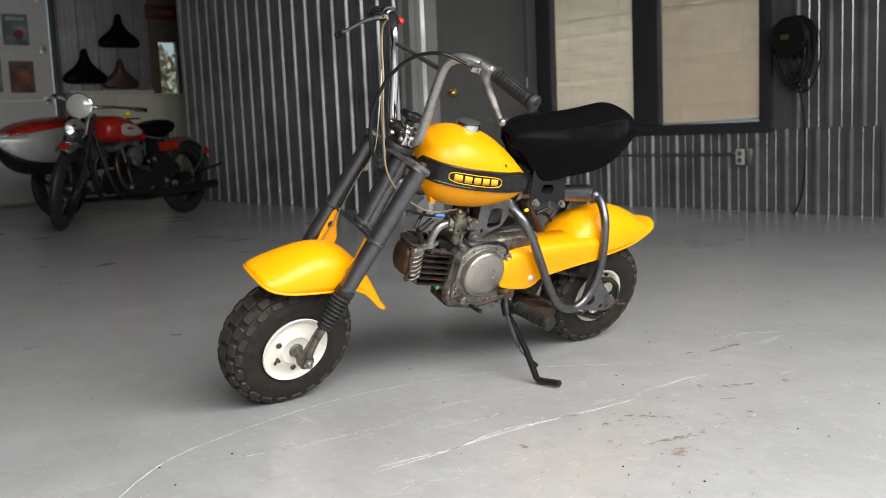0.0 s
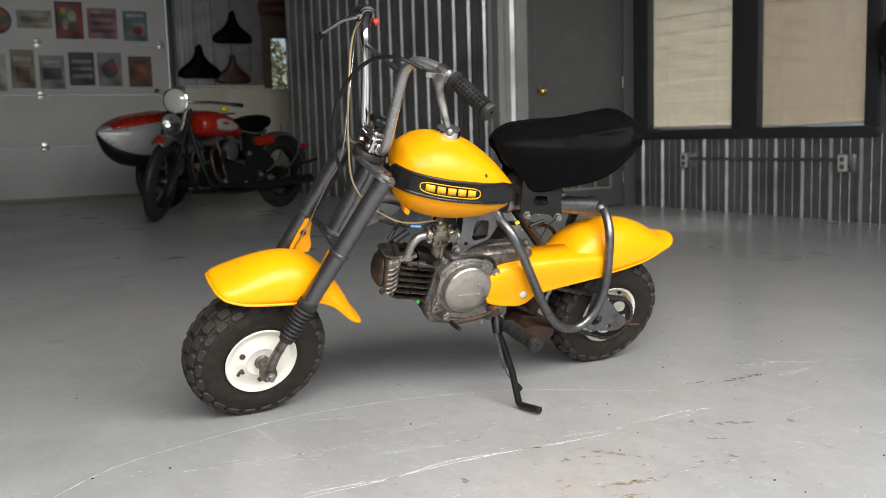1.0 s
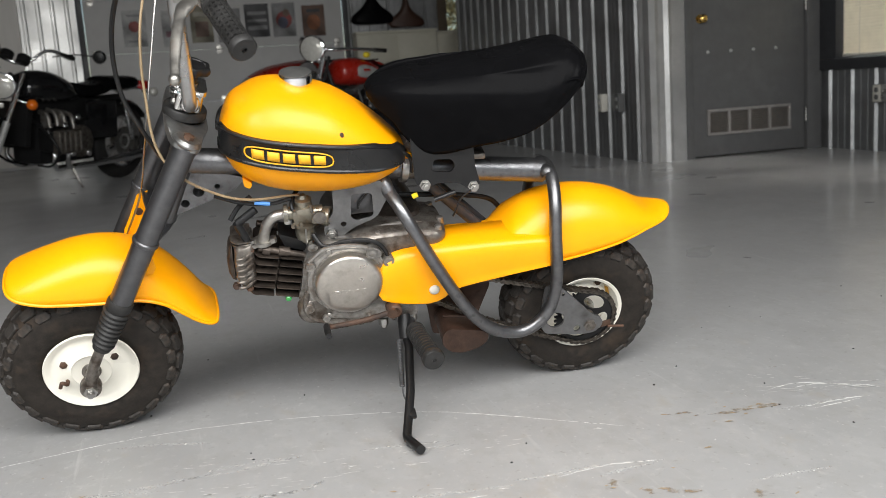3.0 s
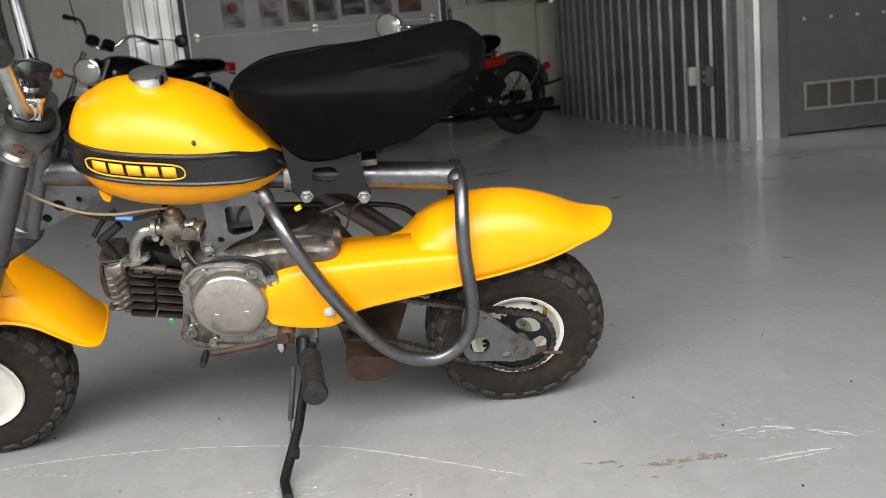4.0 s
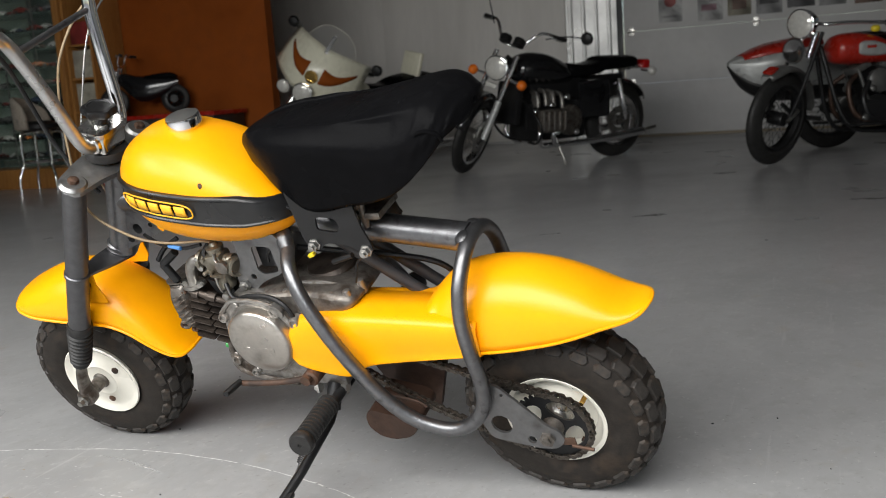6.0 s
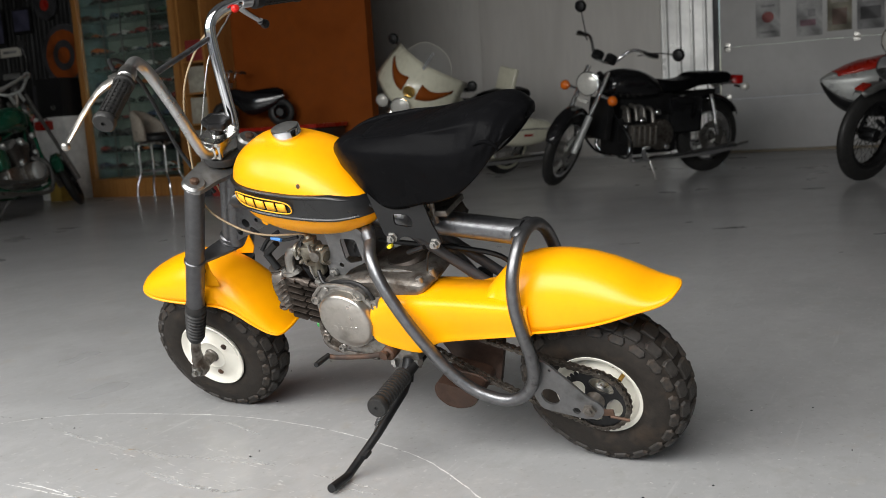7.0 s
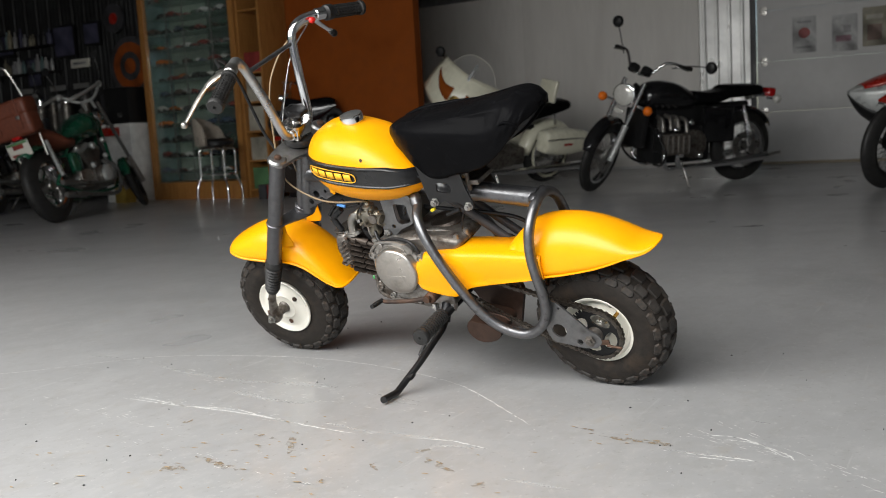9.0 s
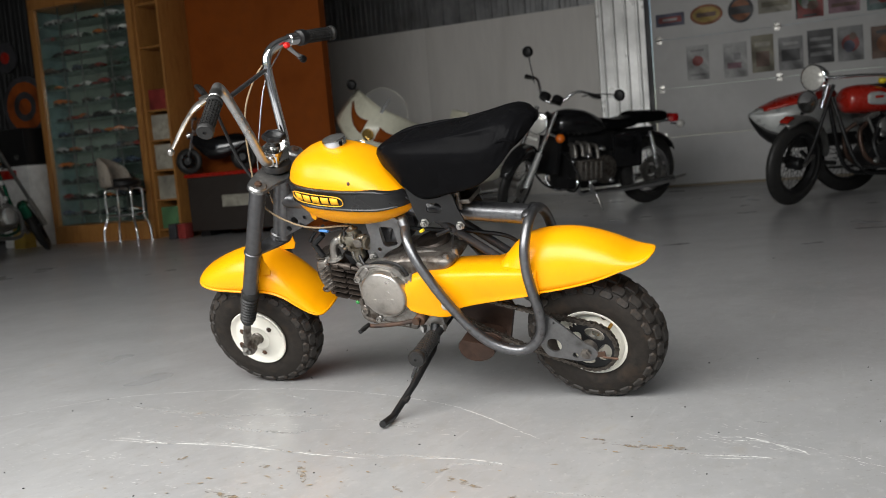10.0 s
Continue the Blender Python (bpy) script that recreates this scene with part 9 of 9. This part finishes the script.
for s in (1, -1):
    part("fork_leg", rod(BM(), (0.36, s * 0.05, 0.17), (0.25, s * 0.05, 0.56), 0.012), GUNMETAL, sb)
bars(sb, (0.24, 0, 0.57), 0.24, 0.14, 0.1, grip=0.08)
lamp(sb, (0.32, 0, 0.50), 0.05, 0.07)
for y, c in ((-3.50, "red"), (-3.62, "black")):
    b = BM()
    span(b, (-7.75, y - 0.05, 0.0), (-7.62, y + 0.05, 0.16), 0.01)
    single("parts_box", b, INKS[c], "small %s box on the floor by the bookcase" % c, "box", "boxes by the bookcase")


# ---- workshop clutter behind the choppers
def bench():
    root = thing("workbench", Matrix.Translation((-8.0, -7.0, 0)), "dark steel workbench crowded with parts", "workbench")
    part("top", span(BM(), (-0.32, -1.45, 0.84), (0.32, 1.2, 0.89), 0.006), BLACK, root)
    part("drawer_unit", span(BM(), (-0.30, -1.40, 0.05), (0.28, -0.6, 0.838), 0.008), INKS["black"], root)
    for y in (1.15, 0.2, -0.5):
        part("leg", span(BM(), (0.22, y - 0.03, 0), (0.28, y + 0.03, 0.838)), BLACK, root)
    for i in range(4):
        part("drawer", span(BM(), (0.281, -1.36, 0.10 + 0.18 * i), (0.295, -0.64, 0.26 + 0.18 * i), 0.004), INKS["navy"], root)


bench()
rng = random.Random(9)
for i in range(16):
    y = -8.35 + i * 0.155
    h, w = rng.uniform(0.12, 0.42), rng.uniform(0.05, 0.075)
    x = -7.98 + rng.uniform(-0.1, 0.12)
    ink = rng.choice(["black", "grey", "white", "brown", "black", "navy", "red"])
    b = BM()
    if i % 3:
        span(b, (x - 0.09, y - w, 0.891), (x + 0.09, y + w, 0.891 + h), 0.008)
        single("workshop_box", b, INKS[ink], "%s tin box on the workbench" % ink, "box", "things on the workbench")
    else:
        lathe(b, [(w, 0), (w, h * 0.7), (w * 0.5, h * 0.85), (w * 0.4, h), (0, h)], Matrix.Translation((x, y, 0.891)), 16)
        single("oil_can", b, CHROME if i % 2 else INKS[ink], "metal oil can on the workbench", "can", "things on the workbench")
wb = BM()
span(wb, (-7.95, -6.0, 0.0), (-7.62, -5.52, 0.92), 0.012)
single("white_chest", wb, surface("white_enamel", (0.78, 0.78, 0.76), 0.35, var=0.12, scale=12, col2=(0.5, 0.48, 0.44), spread=0.3), "white enamel chest beside the display cabinet", "chest")
yb = BM()
span(yb, (-7.60, -5.68, 0.0), (-7.45, -5.50, 0.30), 0.008)
single("yellow_box", yb, INKS["yellow"], "small yellow and blue carton on the floor", "box")
tb = thing("red_toolbox", Matrix.Translation((-7.60, -5.80, 0.78)), "small red steel box hung on the white chest", "toolbox")
part("body", span(BM(), (-0.019, -0.11, 0), (0.05, 0.11, 0.10), 0.008), RED_PAINT, tb)
part("handle", tube(BM(), [(0.02, -0.06, 0.10), (0.02, -0.05, 0.13), (0.02, 0.05, 0.13), (0.02, 0.06, 0.10)], 0.006, 8), BLACK, tb)
bk = thing("black_machine", Matrix.Translation((-7.79, -5.74, 0.921)), "black boxy machine standing on the white chest", "machine")
part("body", span(BM(), (-0.14, -0.20, 0.012), (0.14, 0.19, 0.42), 0.02), BLACK, bk)
part("dial", lathe(BM(), [(0.03, 0), (0.03, 0.012), (0, 0.014)], axis_matrix((0.141, 0.05, 0.10), (1, 0, 0)), 18), DULL_SILVER, bk, "small bright dial")
for y in (-0.15, 0.14):
    part("foot", span(BM(), (-0.12, y - 0.02, 0), (0.12, y + 0.02, 0.0115)), BLACK, bk)
# wall rack with bottles and cans, and a pale lettered board
XR = -8.345
rk = thing("wall_rack", Matrix.Translation((XR, -8.0, 1.68)), "dark steel wall rack with two shelves", "rack")
for z in (0.0, 0.34):
    part("shelf", span(BM(), (0.0, -0.75, z), (0.16, 0.55, z + 0.015), 0.003), BLACK, rk)
for y in (-0.70, -0.1, 0.50):
    part("bracket", span(BM(), (0.0, y - 0.012, -0.06), (0.02, y + 0.012, 0.42), 0.002), BLACK, rk)
rng = random.Random(31)
for z in (1.696, 2.036):
    for i in range(13):
        y = -8.70 + i * 0.095
        h, w = rng.uniform(0.13, 0.26), rng.uniform(0.026, 0.042)
        ink = rng.choice(["grey", "teal", "white", "navy", "black", "olive"])
        b = lathe(BM(), [(w * 0.9, 0), (w, 0.008), (w, h * 0.68), (w * 0.45, h * 0.80), (w * 0.40, h), (0, h)], Matrix.Translation((XR + 0.08 + rng.uniform(-0.02, 0.02), y, z)), 14)
        single("bottle", b, INKS[ink], "%s bottle on the wall rack" % ink, "bottle", "bottles on the wall rack")
ws = thing("lettered_board", Matrix.Translation((XR + 0.02, -7.08, 1.755)), "small pale board with one plain bar", "sign")
part("board", span(BM(), (-0.018, -0.17, -0.055), (0.012, 0.17, 0.055), 0.006), OFF_WHITE, ws)
part("lettering_bar", span(BM(), (0.0125, -0.12, -0.015), (0.014, 0.12, 0.015)), INKS["grey"], ws)
for k, (y, z, q, c) in enumerate(((-7.62, 0.891, 0.075, 0), (-7.34, 0.891, 0.09, 1), (-7.10, 0.891, 0.07, 0), (-6.86, 0.891, 0.085, 1), (-6.50, 0.891, 0.07, 0))):
    eg = thing("engine_part", Matrix.Translation((-7.86, y, z)), "spare finned engine cylinder on the workbench", "engine part", "spare engine parts")
    part("barrel", lathe(BM(), [(q * 0.7, 0), (q * 0.7, 0.34)], Matrix(), 18), ALLOY_DARK, eg)
    for i in range(9):
        part("fin", lathe(BM(), [(q, 0.05 + 0.028 * i), (q, 0.060 + 0.028 * i)], Matrix(), 20), ALLOY if c else ALLOY_DARK, eg)
    part("cap", lathe(BM(), [(q * 0.8, 0.341), (q * 0.8, 0.40), (q * 0.4, 0.44), (0, 0.45)], Matrix(), 18), CHROME if c else DULL_SILVER, eg)
# round sign and framed prints on the ribbed wall
XB = -8.35 + 0.02
SIGN_ORANGE = flat_paint("orange_sign_paint", (0.30, 0.065, 0.008))
rs = thing("round_sign", Matrix.Translation((XB + 0.03, -6.12, 1.64)), "round orange and black sign on the ribbed wall", "sign")
part("disc", lathe(BM(), [(0.36, 0), (0.36, 0.02), (0.33, 0.025), (0, 0.026)], axis_matrix((0, 0, 0), (1, 0, 0)), 44), INKS["black"], rs)
part("orange_ring", lathe(BM(), [(0.29, 0.027), (0.175, 0.029), (0.175, 0.031), (0.29, 0.029)], axis_matrix((0, 0, 0), (1, 0, 0)), 44, caps=False), SIGN_ORANGE, rs)
part("centre_disc", lathe(BM(), [(0.095, 0.027), (0.095, 0.032), (0, 0.033)], axis_matrix((0, 0, 0), (1, 0, 0)), 32), SIGN_ORANGE, rs)
r2 = thing("round_sign", Matrix.Translation((XB + 0.03, -6.35, 2.24)), "small round red and black sign on the ribbed wall", "sign")
part("disc", lathe(BM(), [(0.18, 0), (0.18, 0.02), (0, 0.022)], axis_matrix((0, 0, 0), (1, 0, 0)), 36), INKS["black"], r2)
part("centre_disc", lathe(BM(), [(0.07, 0.023), (0.07, 0.028), (0, 0.029)], axis_matrix((0, 0, 0), (1, 0, 0)), 24), RED_PAINT, r2)
for y, z, w, h in ((-6.78, 2.10, 0.32, 0.30), (-7.30, 2.05, 0.42, 0.42), (-7.95, 1.70, 0.3, 0.4), (-8.5, 2.1, 0.4, 0.3)):
    fr = thing("framed_print", Matrix.Translation((XB + 0.02, y, z)), "dim framed print on the ribbed wall", "picture", "framed prints")
    part("frame", span(BM(), (0, -w / 2, -h / 2), (0.025, w / 2, h / 2), 0.006), BLACK, fr)
    part("print", span(BM(), (0.026, -w / 2 + 0.03, -h / 2 + 0.03), (0.028, w / 2 - 0.03, h / 2 - 0.03)), INKS["navy"], fr)
for i, y in enumerate((-7.0, -7.45, -8.1)):
    b = BM()
    span(b, (XB, y - 0.16, 1.42), (XB + 0.10, y + 0.16, 1.50), 0.02)
    single("chrome_part", b, CHROME, "chrome motorcycle part hung on the wall", "part", "parts on the wall")

# ---- shrub outside the small far window
def shrub():
    root = thing("shrub", Matrix.Translation((-14.2, 5.5, -0.02)), "sunlit pale yellow shrub outside the small window", "shrub")
    part("stem", tube(BM(), [(0, 0, 0), (0.03, 0.02, 0.5), (-0.02, 0.05, 1.0), (0.02, 0.02, 1.5)], [0.05, 0.04, 0.03, 0.015], 8), WOOD, root)
    leaf_rng = random.Random(14)
    bm = BM()
    for i in range(2600):
        a, e, r = leaf_rng.uniform(0, 6.28), leaf_rng.uniform(-0.9, 1.4), leaf_rng.uniform(0.3, 1.0) ** 0.6
        p = Vector((0.8 * r * math.cos(a) * math.cos(e), 1.0 * r * math.sin(a) * math.cos(e), 1.35 + 0.95 * r * math.sin(e)))
        q = axis_matrix(p, (leaf_rng.uniform(-1, 1), leaf_rng.uniform(-1, 1), leaf_rng.uniform(0.1, 1)), leaf_rng.uniform(0, 6.28))
        k = leaf_rng.uniform(0.04, 0.08)
        bm.faces.new([bm.verts.new(q @ Vector((u * k, v * k, w * k))) for u, v, w in ((0, -1, 0), (0.45, 0, 0.12), (0, 1, 0), (-0.45, 0, 0.12))])
    # leaf colour carries the window's bright tan glare
    part("foliage", bm, surface("glare_pale_leaves", (0.50, 0.42, 0.24), 0.6, var=0.3, scale=3, col2=(0.34, 0.33, 0.15), spread=0.45), root, smooth=0)


shrub()

# ---------------------------------------------------------------- marks on the floor
def strip(bm, pts, width, z=0.0005):
    line = catmull(pts, 8)
    rng = random.Random(len(pts))
    a, b = [], []
    for i, p in enumerate(line):
        way = (line[min(i + 1, len(line) - 1)] - line[max(0, i - 1)]).normalized()
        n = Vector((-way.y, way.x, 0))
        w = width * rng.uniform(0.35, 1.0) * min(1.0, 0.2 + i / 4, 0.2 + (len(line) - 1 - i) / 4)
        q = p + n * rng.uniform(-0.0015, 0.0015)
        a.append(Vector((q.x + n.x * w, q.y + n.y * w, z)))
        b.append(Vector((q.x - n.x * w, q.y - n.y * w, z)))
    loft(bm, [a, b], closed=False, caps=False)
    return bm


def mark(name, bm, material, label):
    return tagged(part(name, bm, material, None, smooth=0), label, "floor mark", kind="stuff")


mark("scratch", strip(BM(), [(-1.360, 0.500, 0), (-1.450, 0.640, 0), (-1.562, 0.757, 0), (-1.667, 0.850, 0), (-1.757, 0.965, 0), (-1.815, 1.120, 0), (-1.853, 1.280, 0), (-1.873, 1.420, 0), (-1.868, 1.570, 0), (-1.838, 1.740, 0), (-1.790, 1.890, 0), (-1.735, 2.005, 0), (-1.660, 2.105, 0), (-1.585, 2.195, 0), (-1.520, 2.275, 0)], 0.0021), CHALK, "long curved thin white scratch across the painted floor")
mark("scratch", strip(BM(), [(-1.666, 1.059, 0), (-1.655, 1.096, 0), (-1.645, 1.134, 0)], 0.0075), CHALK_FAINT, "faint white scuff on the painted floor")
mark("scratch", strip(BM(), [(-1.394, 1.233, 0), (-1.391, 1.312, 0), (-1.377, 1.427, 0), (-1.396, 1.567, 0), (-1.377, 1.666, 0), (-1.360, 1.770, 0)], 0.0026), CHALK, "thin white scratch on the painted floor")
mark("scratch", strip(BM(), [(-1.391, 1.823, 0), (-1.377, 1.890, 0), (-1.360, 2.005, 0)], 0.0075), CHALK_FAINT, "faint white scuff on the painted floor")
mark("scratch", strip(BM(), [(-1.617, 1.373, 0), (-1.612, 1.478, 0), (-1.636, 1.546, 0), (-1.646, 1.625, 0), (-1.626, 1.704, 0)], 0.0075), CHALK_FAINT, "faint white scuff on the painted floor")
mark("scratch", strip(BM(), [(-1.531, 1.453, 0), (-1.512, 1.524, 0), (-1.494, 1.612, 0), (-1.491, 1.682, 0)], 0.0075), CHALK_FAINT, "faint white scuff on the painted floor")
mark("scratch", strip(BM(), [(-1.617, 1.792, 0), (-1.607, 1.883, 0), (-1.586, 1.969, 0)], 0.0075), CHALK_FAINT, "faint white scuff on the painted floor")
mark("scratch", strip(BM(), [(-1.361, 2.074, 0), (-1.372, 2.171, 0), (-1.352, 2.261, 0)], 0.0026), CHALK, "thin white scratch on the painted floor")
mark("scratch", strip(BM(), [(-1.222, 2.342, 0), (-1.221, 2.419, 0), (-1.215, 2.490, 0)], 0.0075), CHALK_FAINT, "faint white scuff on the painted floor")
mark("scratch", strip(BM(), [(-1.471, 2.570, 0), (-1.467, 2.653, 0), (-1.473, 2.727, 0)], 0.0075), CHALK_FAINT, "faint white scuff on the painted floor")
mark("scratch", strip(BM(), [(-1.832, 1.364, 0), (-1.817, 1.443, 0), (-1.779, 1.543, 0)], 0.0075), CHALK_FAINT, "faint white scuff on the painted floor")
mark("scratch", strip(BM(), [(-1.625, 1.312, 0), (-1.607, 1.369, 0), (-1.584, 1.452, 0)], 0.0075), CHALK_FAINT, "faint white scuff on the painted floor")
mark("scratch", strip(BM(), [(-1.626, 1.466, 0), (-1.622, 1.513, 0), (-1.618, 1.590, 0), (-1.634, 1.661, 0), (-1.643, 1.703, 0)], 0.0075), CHALK_FAINT, "faint white scuff on the painted floor")
mark("scratch", strip(BM(), [(-1.500, 1.581, 0), (-1.486, 1.662, 0), (-1.497, 1.701, 0), (-1.526, 1.720, 0)], 0.0075), CHALK_FAINT, "faint white scuff on the painted floor")
mark("scratch", strip(BM(), [(-1.381, 1.997, 0), (-1.372, 2.053, 0), (-1.376, 2.114, 0), (-1.373, 2.174, 0)], 0.0075), CHALK_FAINT, "faint white scuff on the painted floor")
mark("scratch", strip(BM(), [(-1.574, 2.616, 0), (-1.583, 2.675, 0), (-1.563, 2.727, 0), (-1.500, 2.795, 0)], 0.0026), CHALK, "thin white scratch on the painted floor")
mark("scratch", strip(BM(), [(-1.462, 2.606, 0), (-1.464, 2.650, 0), (-1.466, 2.715, 0), (-1.460, 2.762, 0)], 0.0026), CHALK, "thin white scratch on the painted floor")
mark("scratch", strip(BM(), [(-1.694, 0.709, 0), (-1.699, 0.771, 0), (-1.699, 0.838, 0)], 0.0075), CHALK_FAINT, "faint white scuff on the painted floor")
mark("scratch", strip(BM(), [(-1.677, 0.989, 0), (-1.626, 1.198, 0), (-1.610, 1.399, 0), (-1.625, 1.547, 0)], 0.0075), CHALK_FAINT, "faint white scuff on the painted floor")
mark("scratch", strip(BM(), [(-1.527, 1.431, 0), (-1.494, 1.542, 0), (-1.487, 1.662, 0), (-1.515, 1.722, 0)], 0.0075), CHALK_FAINT, "faint white scuff on the painted floor")
mark("scratch", strip(BM(), [(-1.379, 1.207, 0), (-1.374, 1.372, 0), (-1.380, 1.535, 0), (-1.370, 1.700, 0), (-1.352, 1.832, 0), (-1.343, 1.949, 0)], 0.0026), CHALK, "thin white scratch on the painted floor")
mark("scratch", strip(BM(), [(-1.576, 1.870, 0), (-1.567, 1.979, 0)], 0.0075), CHALK_FAINT, "faint white scuff on the painted floor")
mark("scratch", strip(BM(), [(-1.560, 2.655, 0), (-1.561, 2.720, 0), (-1.520, 2.788, 0), (-1.491, 2.811, 0)], 0.0026), CHALK, "thin white scratch on the painted floor")
mark("scratch", strip(BM(), [(-1.448, 2.627, 0), (-1.455, 2.735, 0)], 0.0026), CHALK, "thin white scratch on the painted floor")
mark("scratch", strip(BM(), [(-1.699, 2.690, 0), (-1.688, 2.732, 0)], 0.0075), CHALK_FAINT, "faint white scuff on the painted floor")
mark("scratch", strip(BM(), [(-1.335, 2.125, 0), (-1.344, 2.183, 0), (-1.353, 2.265, 0)], 0.0075), CHALK_FAINT, "faint white scuff on the painted floor")


def patch(x, y, w, h, turn, seed, n=22):
    bm = BM()
    rng = random.Random(seed)
    ph = [rng.uniform(0, 6.28) for _ in range(4)]
    vs = []
    for i in range(n):
        a = 2 * math.pi * i / n
        r = 0.65 + 0.18 * math.sin(2 * a + ph[0]) + 0.14 * math.sin(3 * a + ph[1]) + 0.12 * math.sin(5 * a + ph[2])
        u, v = w / 2 * r * math.cos(a), h / 2 * r * math.sin(a)
        vs.append(bm.verts.new((x + u * math.cos(turn) - v * math.sin(turn), y + u * math.sin(turn) + v * math.cos(turn), 0.0014)))
    bm.faces.new(vs)
    return bm


for k, (x, y, w, h, t) in enumerate(((-1.04, 1.72, 0.09, 0.045, 1.0), (-1.10, 1.76, 0.08, 0.035, 1.3), (-1.085, 1.82, 0.09, 0.03, 1.2), (-1.26, 1.775, 0.07, 0.03, 1.4), (-1.24, 1.86, 0.12, 0.03, 0.6), (-1.30, 2.15, 0.06, 0.03, 1.2), (-1.18, 2.33, 0.05, 0.03, 0.4),
                                     (-1.50, 2.50, 0.20, 0.035, 1.5), (-1.27, 1.53, 0.05, 0.03, 0.2), (-1.24, 2.21, 0.10, 0.03, 1.2), (-1.19, 2.10, 0.05, 0.02, 1.0), (-1.36, 1.80, 0.04, 0.02, 0.3), (-1.1, 2.05, 0.03, 0.02, 0.3), (-1.53, 2.40, 0.05, 0.02, 1.4))):
    mark("stain", patch(x, y, w * 1.15, h * 1.1, t, k), STAIN, "small brown stain on the painted floor")
for k, (x, y, w, h, t) in enumerate(((-5.15, 1.98, 0.10, 0.24, 0.2), (-7.13, 2.17, 0.14, 0.26, 0.1), (-4.6, 1.6, 0.05, 0.12, 0.3), (-5.6, 3.0, 0.10, 0.30, 0.3), (-4.2, 3.3, 0.05, 0.12, 0.2))):
    mark("dark_mark", patch(x, y, w, h, t, 40 + k), DARK_STAIN, "dark oily mark on the painted floor")
# flecks of chipped paint along the scratches, and tan specks of dried dirt
WHITE_FLECK = surface("chipped_floor_paint", (0.68, 0.68, 0.66), 0.8, var=0.1)
TAN_FLECK = surface("dried_tan_dirt", (0.40, 0.31, 0.20), 0.85, var=0.2, scale=80)
rng = random.Random(21)


def fleck(bm, x, y, long_, wide, turn, z):
    n = rng.randint(5, 7)
    c, s = math.cos(turn), math.sin(turn)
    vs = []
    for i in range(n):
        a = 2 * math.pi * i / n + rng.uniform(-0.25, 0.25)
        u, v = long_ / 2 * math.cos(a) * rng.uniform(0.6, 1.1), wide / 2 * math.sin(a) * rng.uniform(0.5, 1.1)
        vs.append(bm.verts.new((x + u * c - v * s, y + u * s + v * c, z)))
    bm.faces.new(vs)


white, tan_specks = BM(), BM()
BANDS = [(-1.72, 0.90, -1.50, 1.65), (-1.42, 1.15, -1.35, 2.05), (-1.55, 1.40, -1.52, 2.10), (-1.30, 0.95, -1.22, 1.70), (-1.60, 2.55, -1.44, 2.95), (-1.66, 1.5, -1.50, 2.3), (-1.15, 1.2, -1.05, 2.5), (-1.7, 2.6, -1.3, 3.1)]
for x0, y0, x1, y1 in BANDS:
    way = math.atan2(y1 - y0, x1 - x0)
    for i in range(34):
        t = min(1.0, max(0.0, rng.gauss(rng.choice((0.2, 0.5, 0.8)), 0.09)))
        off = rng.gauss(0, 0.016)
        fleck(white, x0 + (x1 - x0) * t + off, y0 + (y1 - y0) * t, rng.uniform(0.006, 0.034) ** 1.0, rng.uniform(0.0012, 0.0035), way + rng.uniform(-0.25, 0.25), 0.0016)
for i in range(130):
    fleck(white, rng.uniform(-2.3, -0.8), rng.uniform(0.4, 3.4), rng.uniform(0.003, 0.012), rng.uniform(0.0012, 0.004), rng.uniform(0, 3.1), 0.0016)
for x0, y0, spread_, many in ((-1.06, 1.76, 0.07, 16), (-1.26, 1.82, 0.06, 14), (-1.22, 2.15, 0.09, 16), (-1.5, 2.48, 0.05, 10), (-1.1, 2.05, 0.10, 14), (-0.98, 1.55, 0.12, 12), (-1.3, 1.5, 0.15, 10)):
    for i in range(many):
        fleck(tan_specks, rng.gauss(x0, spread_), rng.gauss(y0, spread_ * 1.4), rng.uniform(0.004, 0.020), rng.uniform(0.003, 0.008), rng.uniform(1.0, 2.1), 0.0018)
tagged(part("paint_flecks", white, WHITE_FLECK, None, smooth=0), "small white chips in the grey floor paint", "floor mark", kind="stuff")
tagged(part("dirt_specks", tan_specks, TAN_FLECK, None, smooth=0), "tan specks of dried dirt on the floor", "floor mark", kind="stuff")
rng = random.Random(8)
gr = BM()
for i in range(60):
    x, y = rng.uniform(-2.4, -0.6), rng.uniform(0.6, 3.4)
    ball(gr, (x, y, 0.001), (rng.uniform(0.001, 0.003), rng.uniform(0.001, 0.003), 0.0015), 6)
tagged(part("grit", gr, BLACK, None), "specks of dark grit on the floor", "grit", kind="stuff")
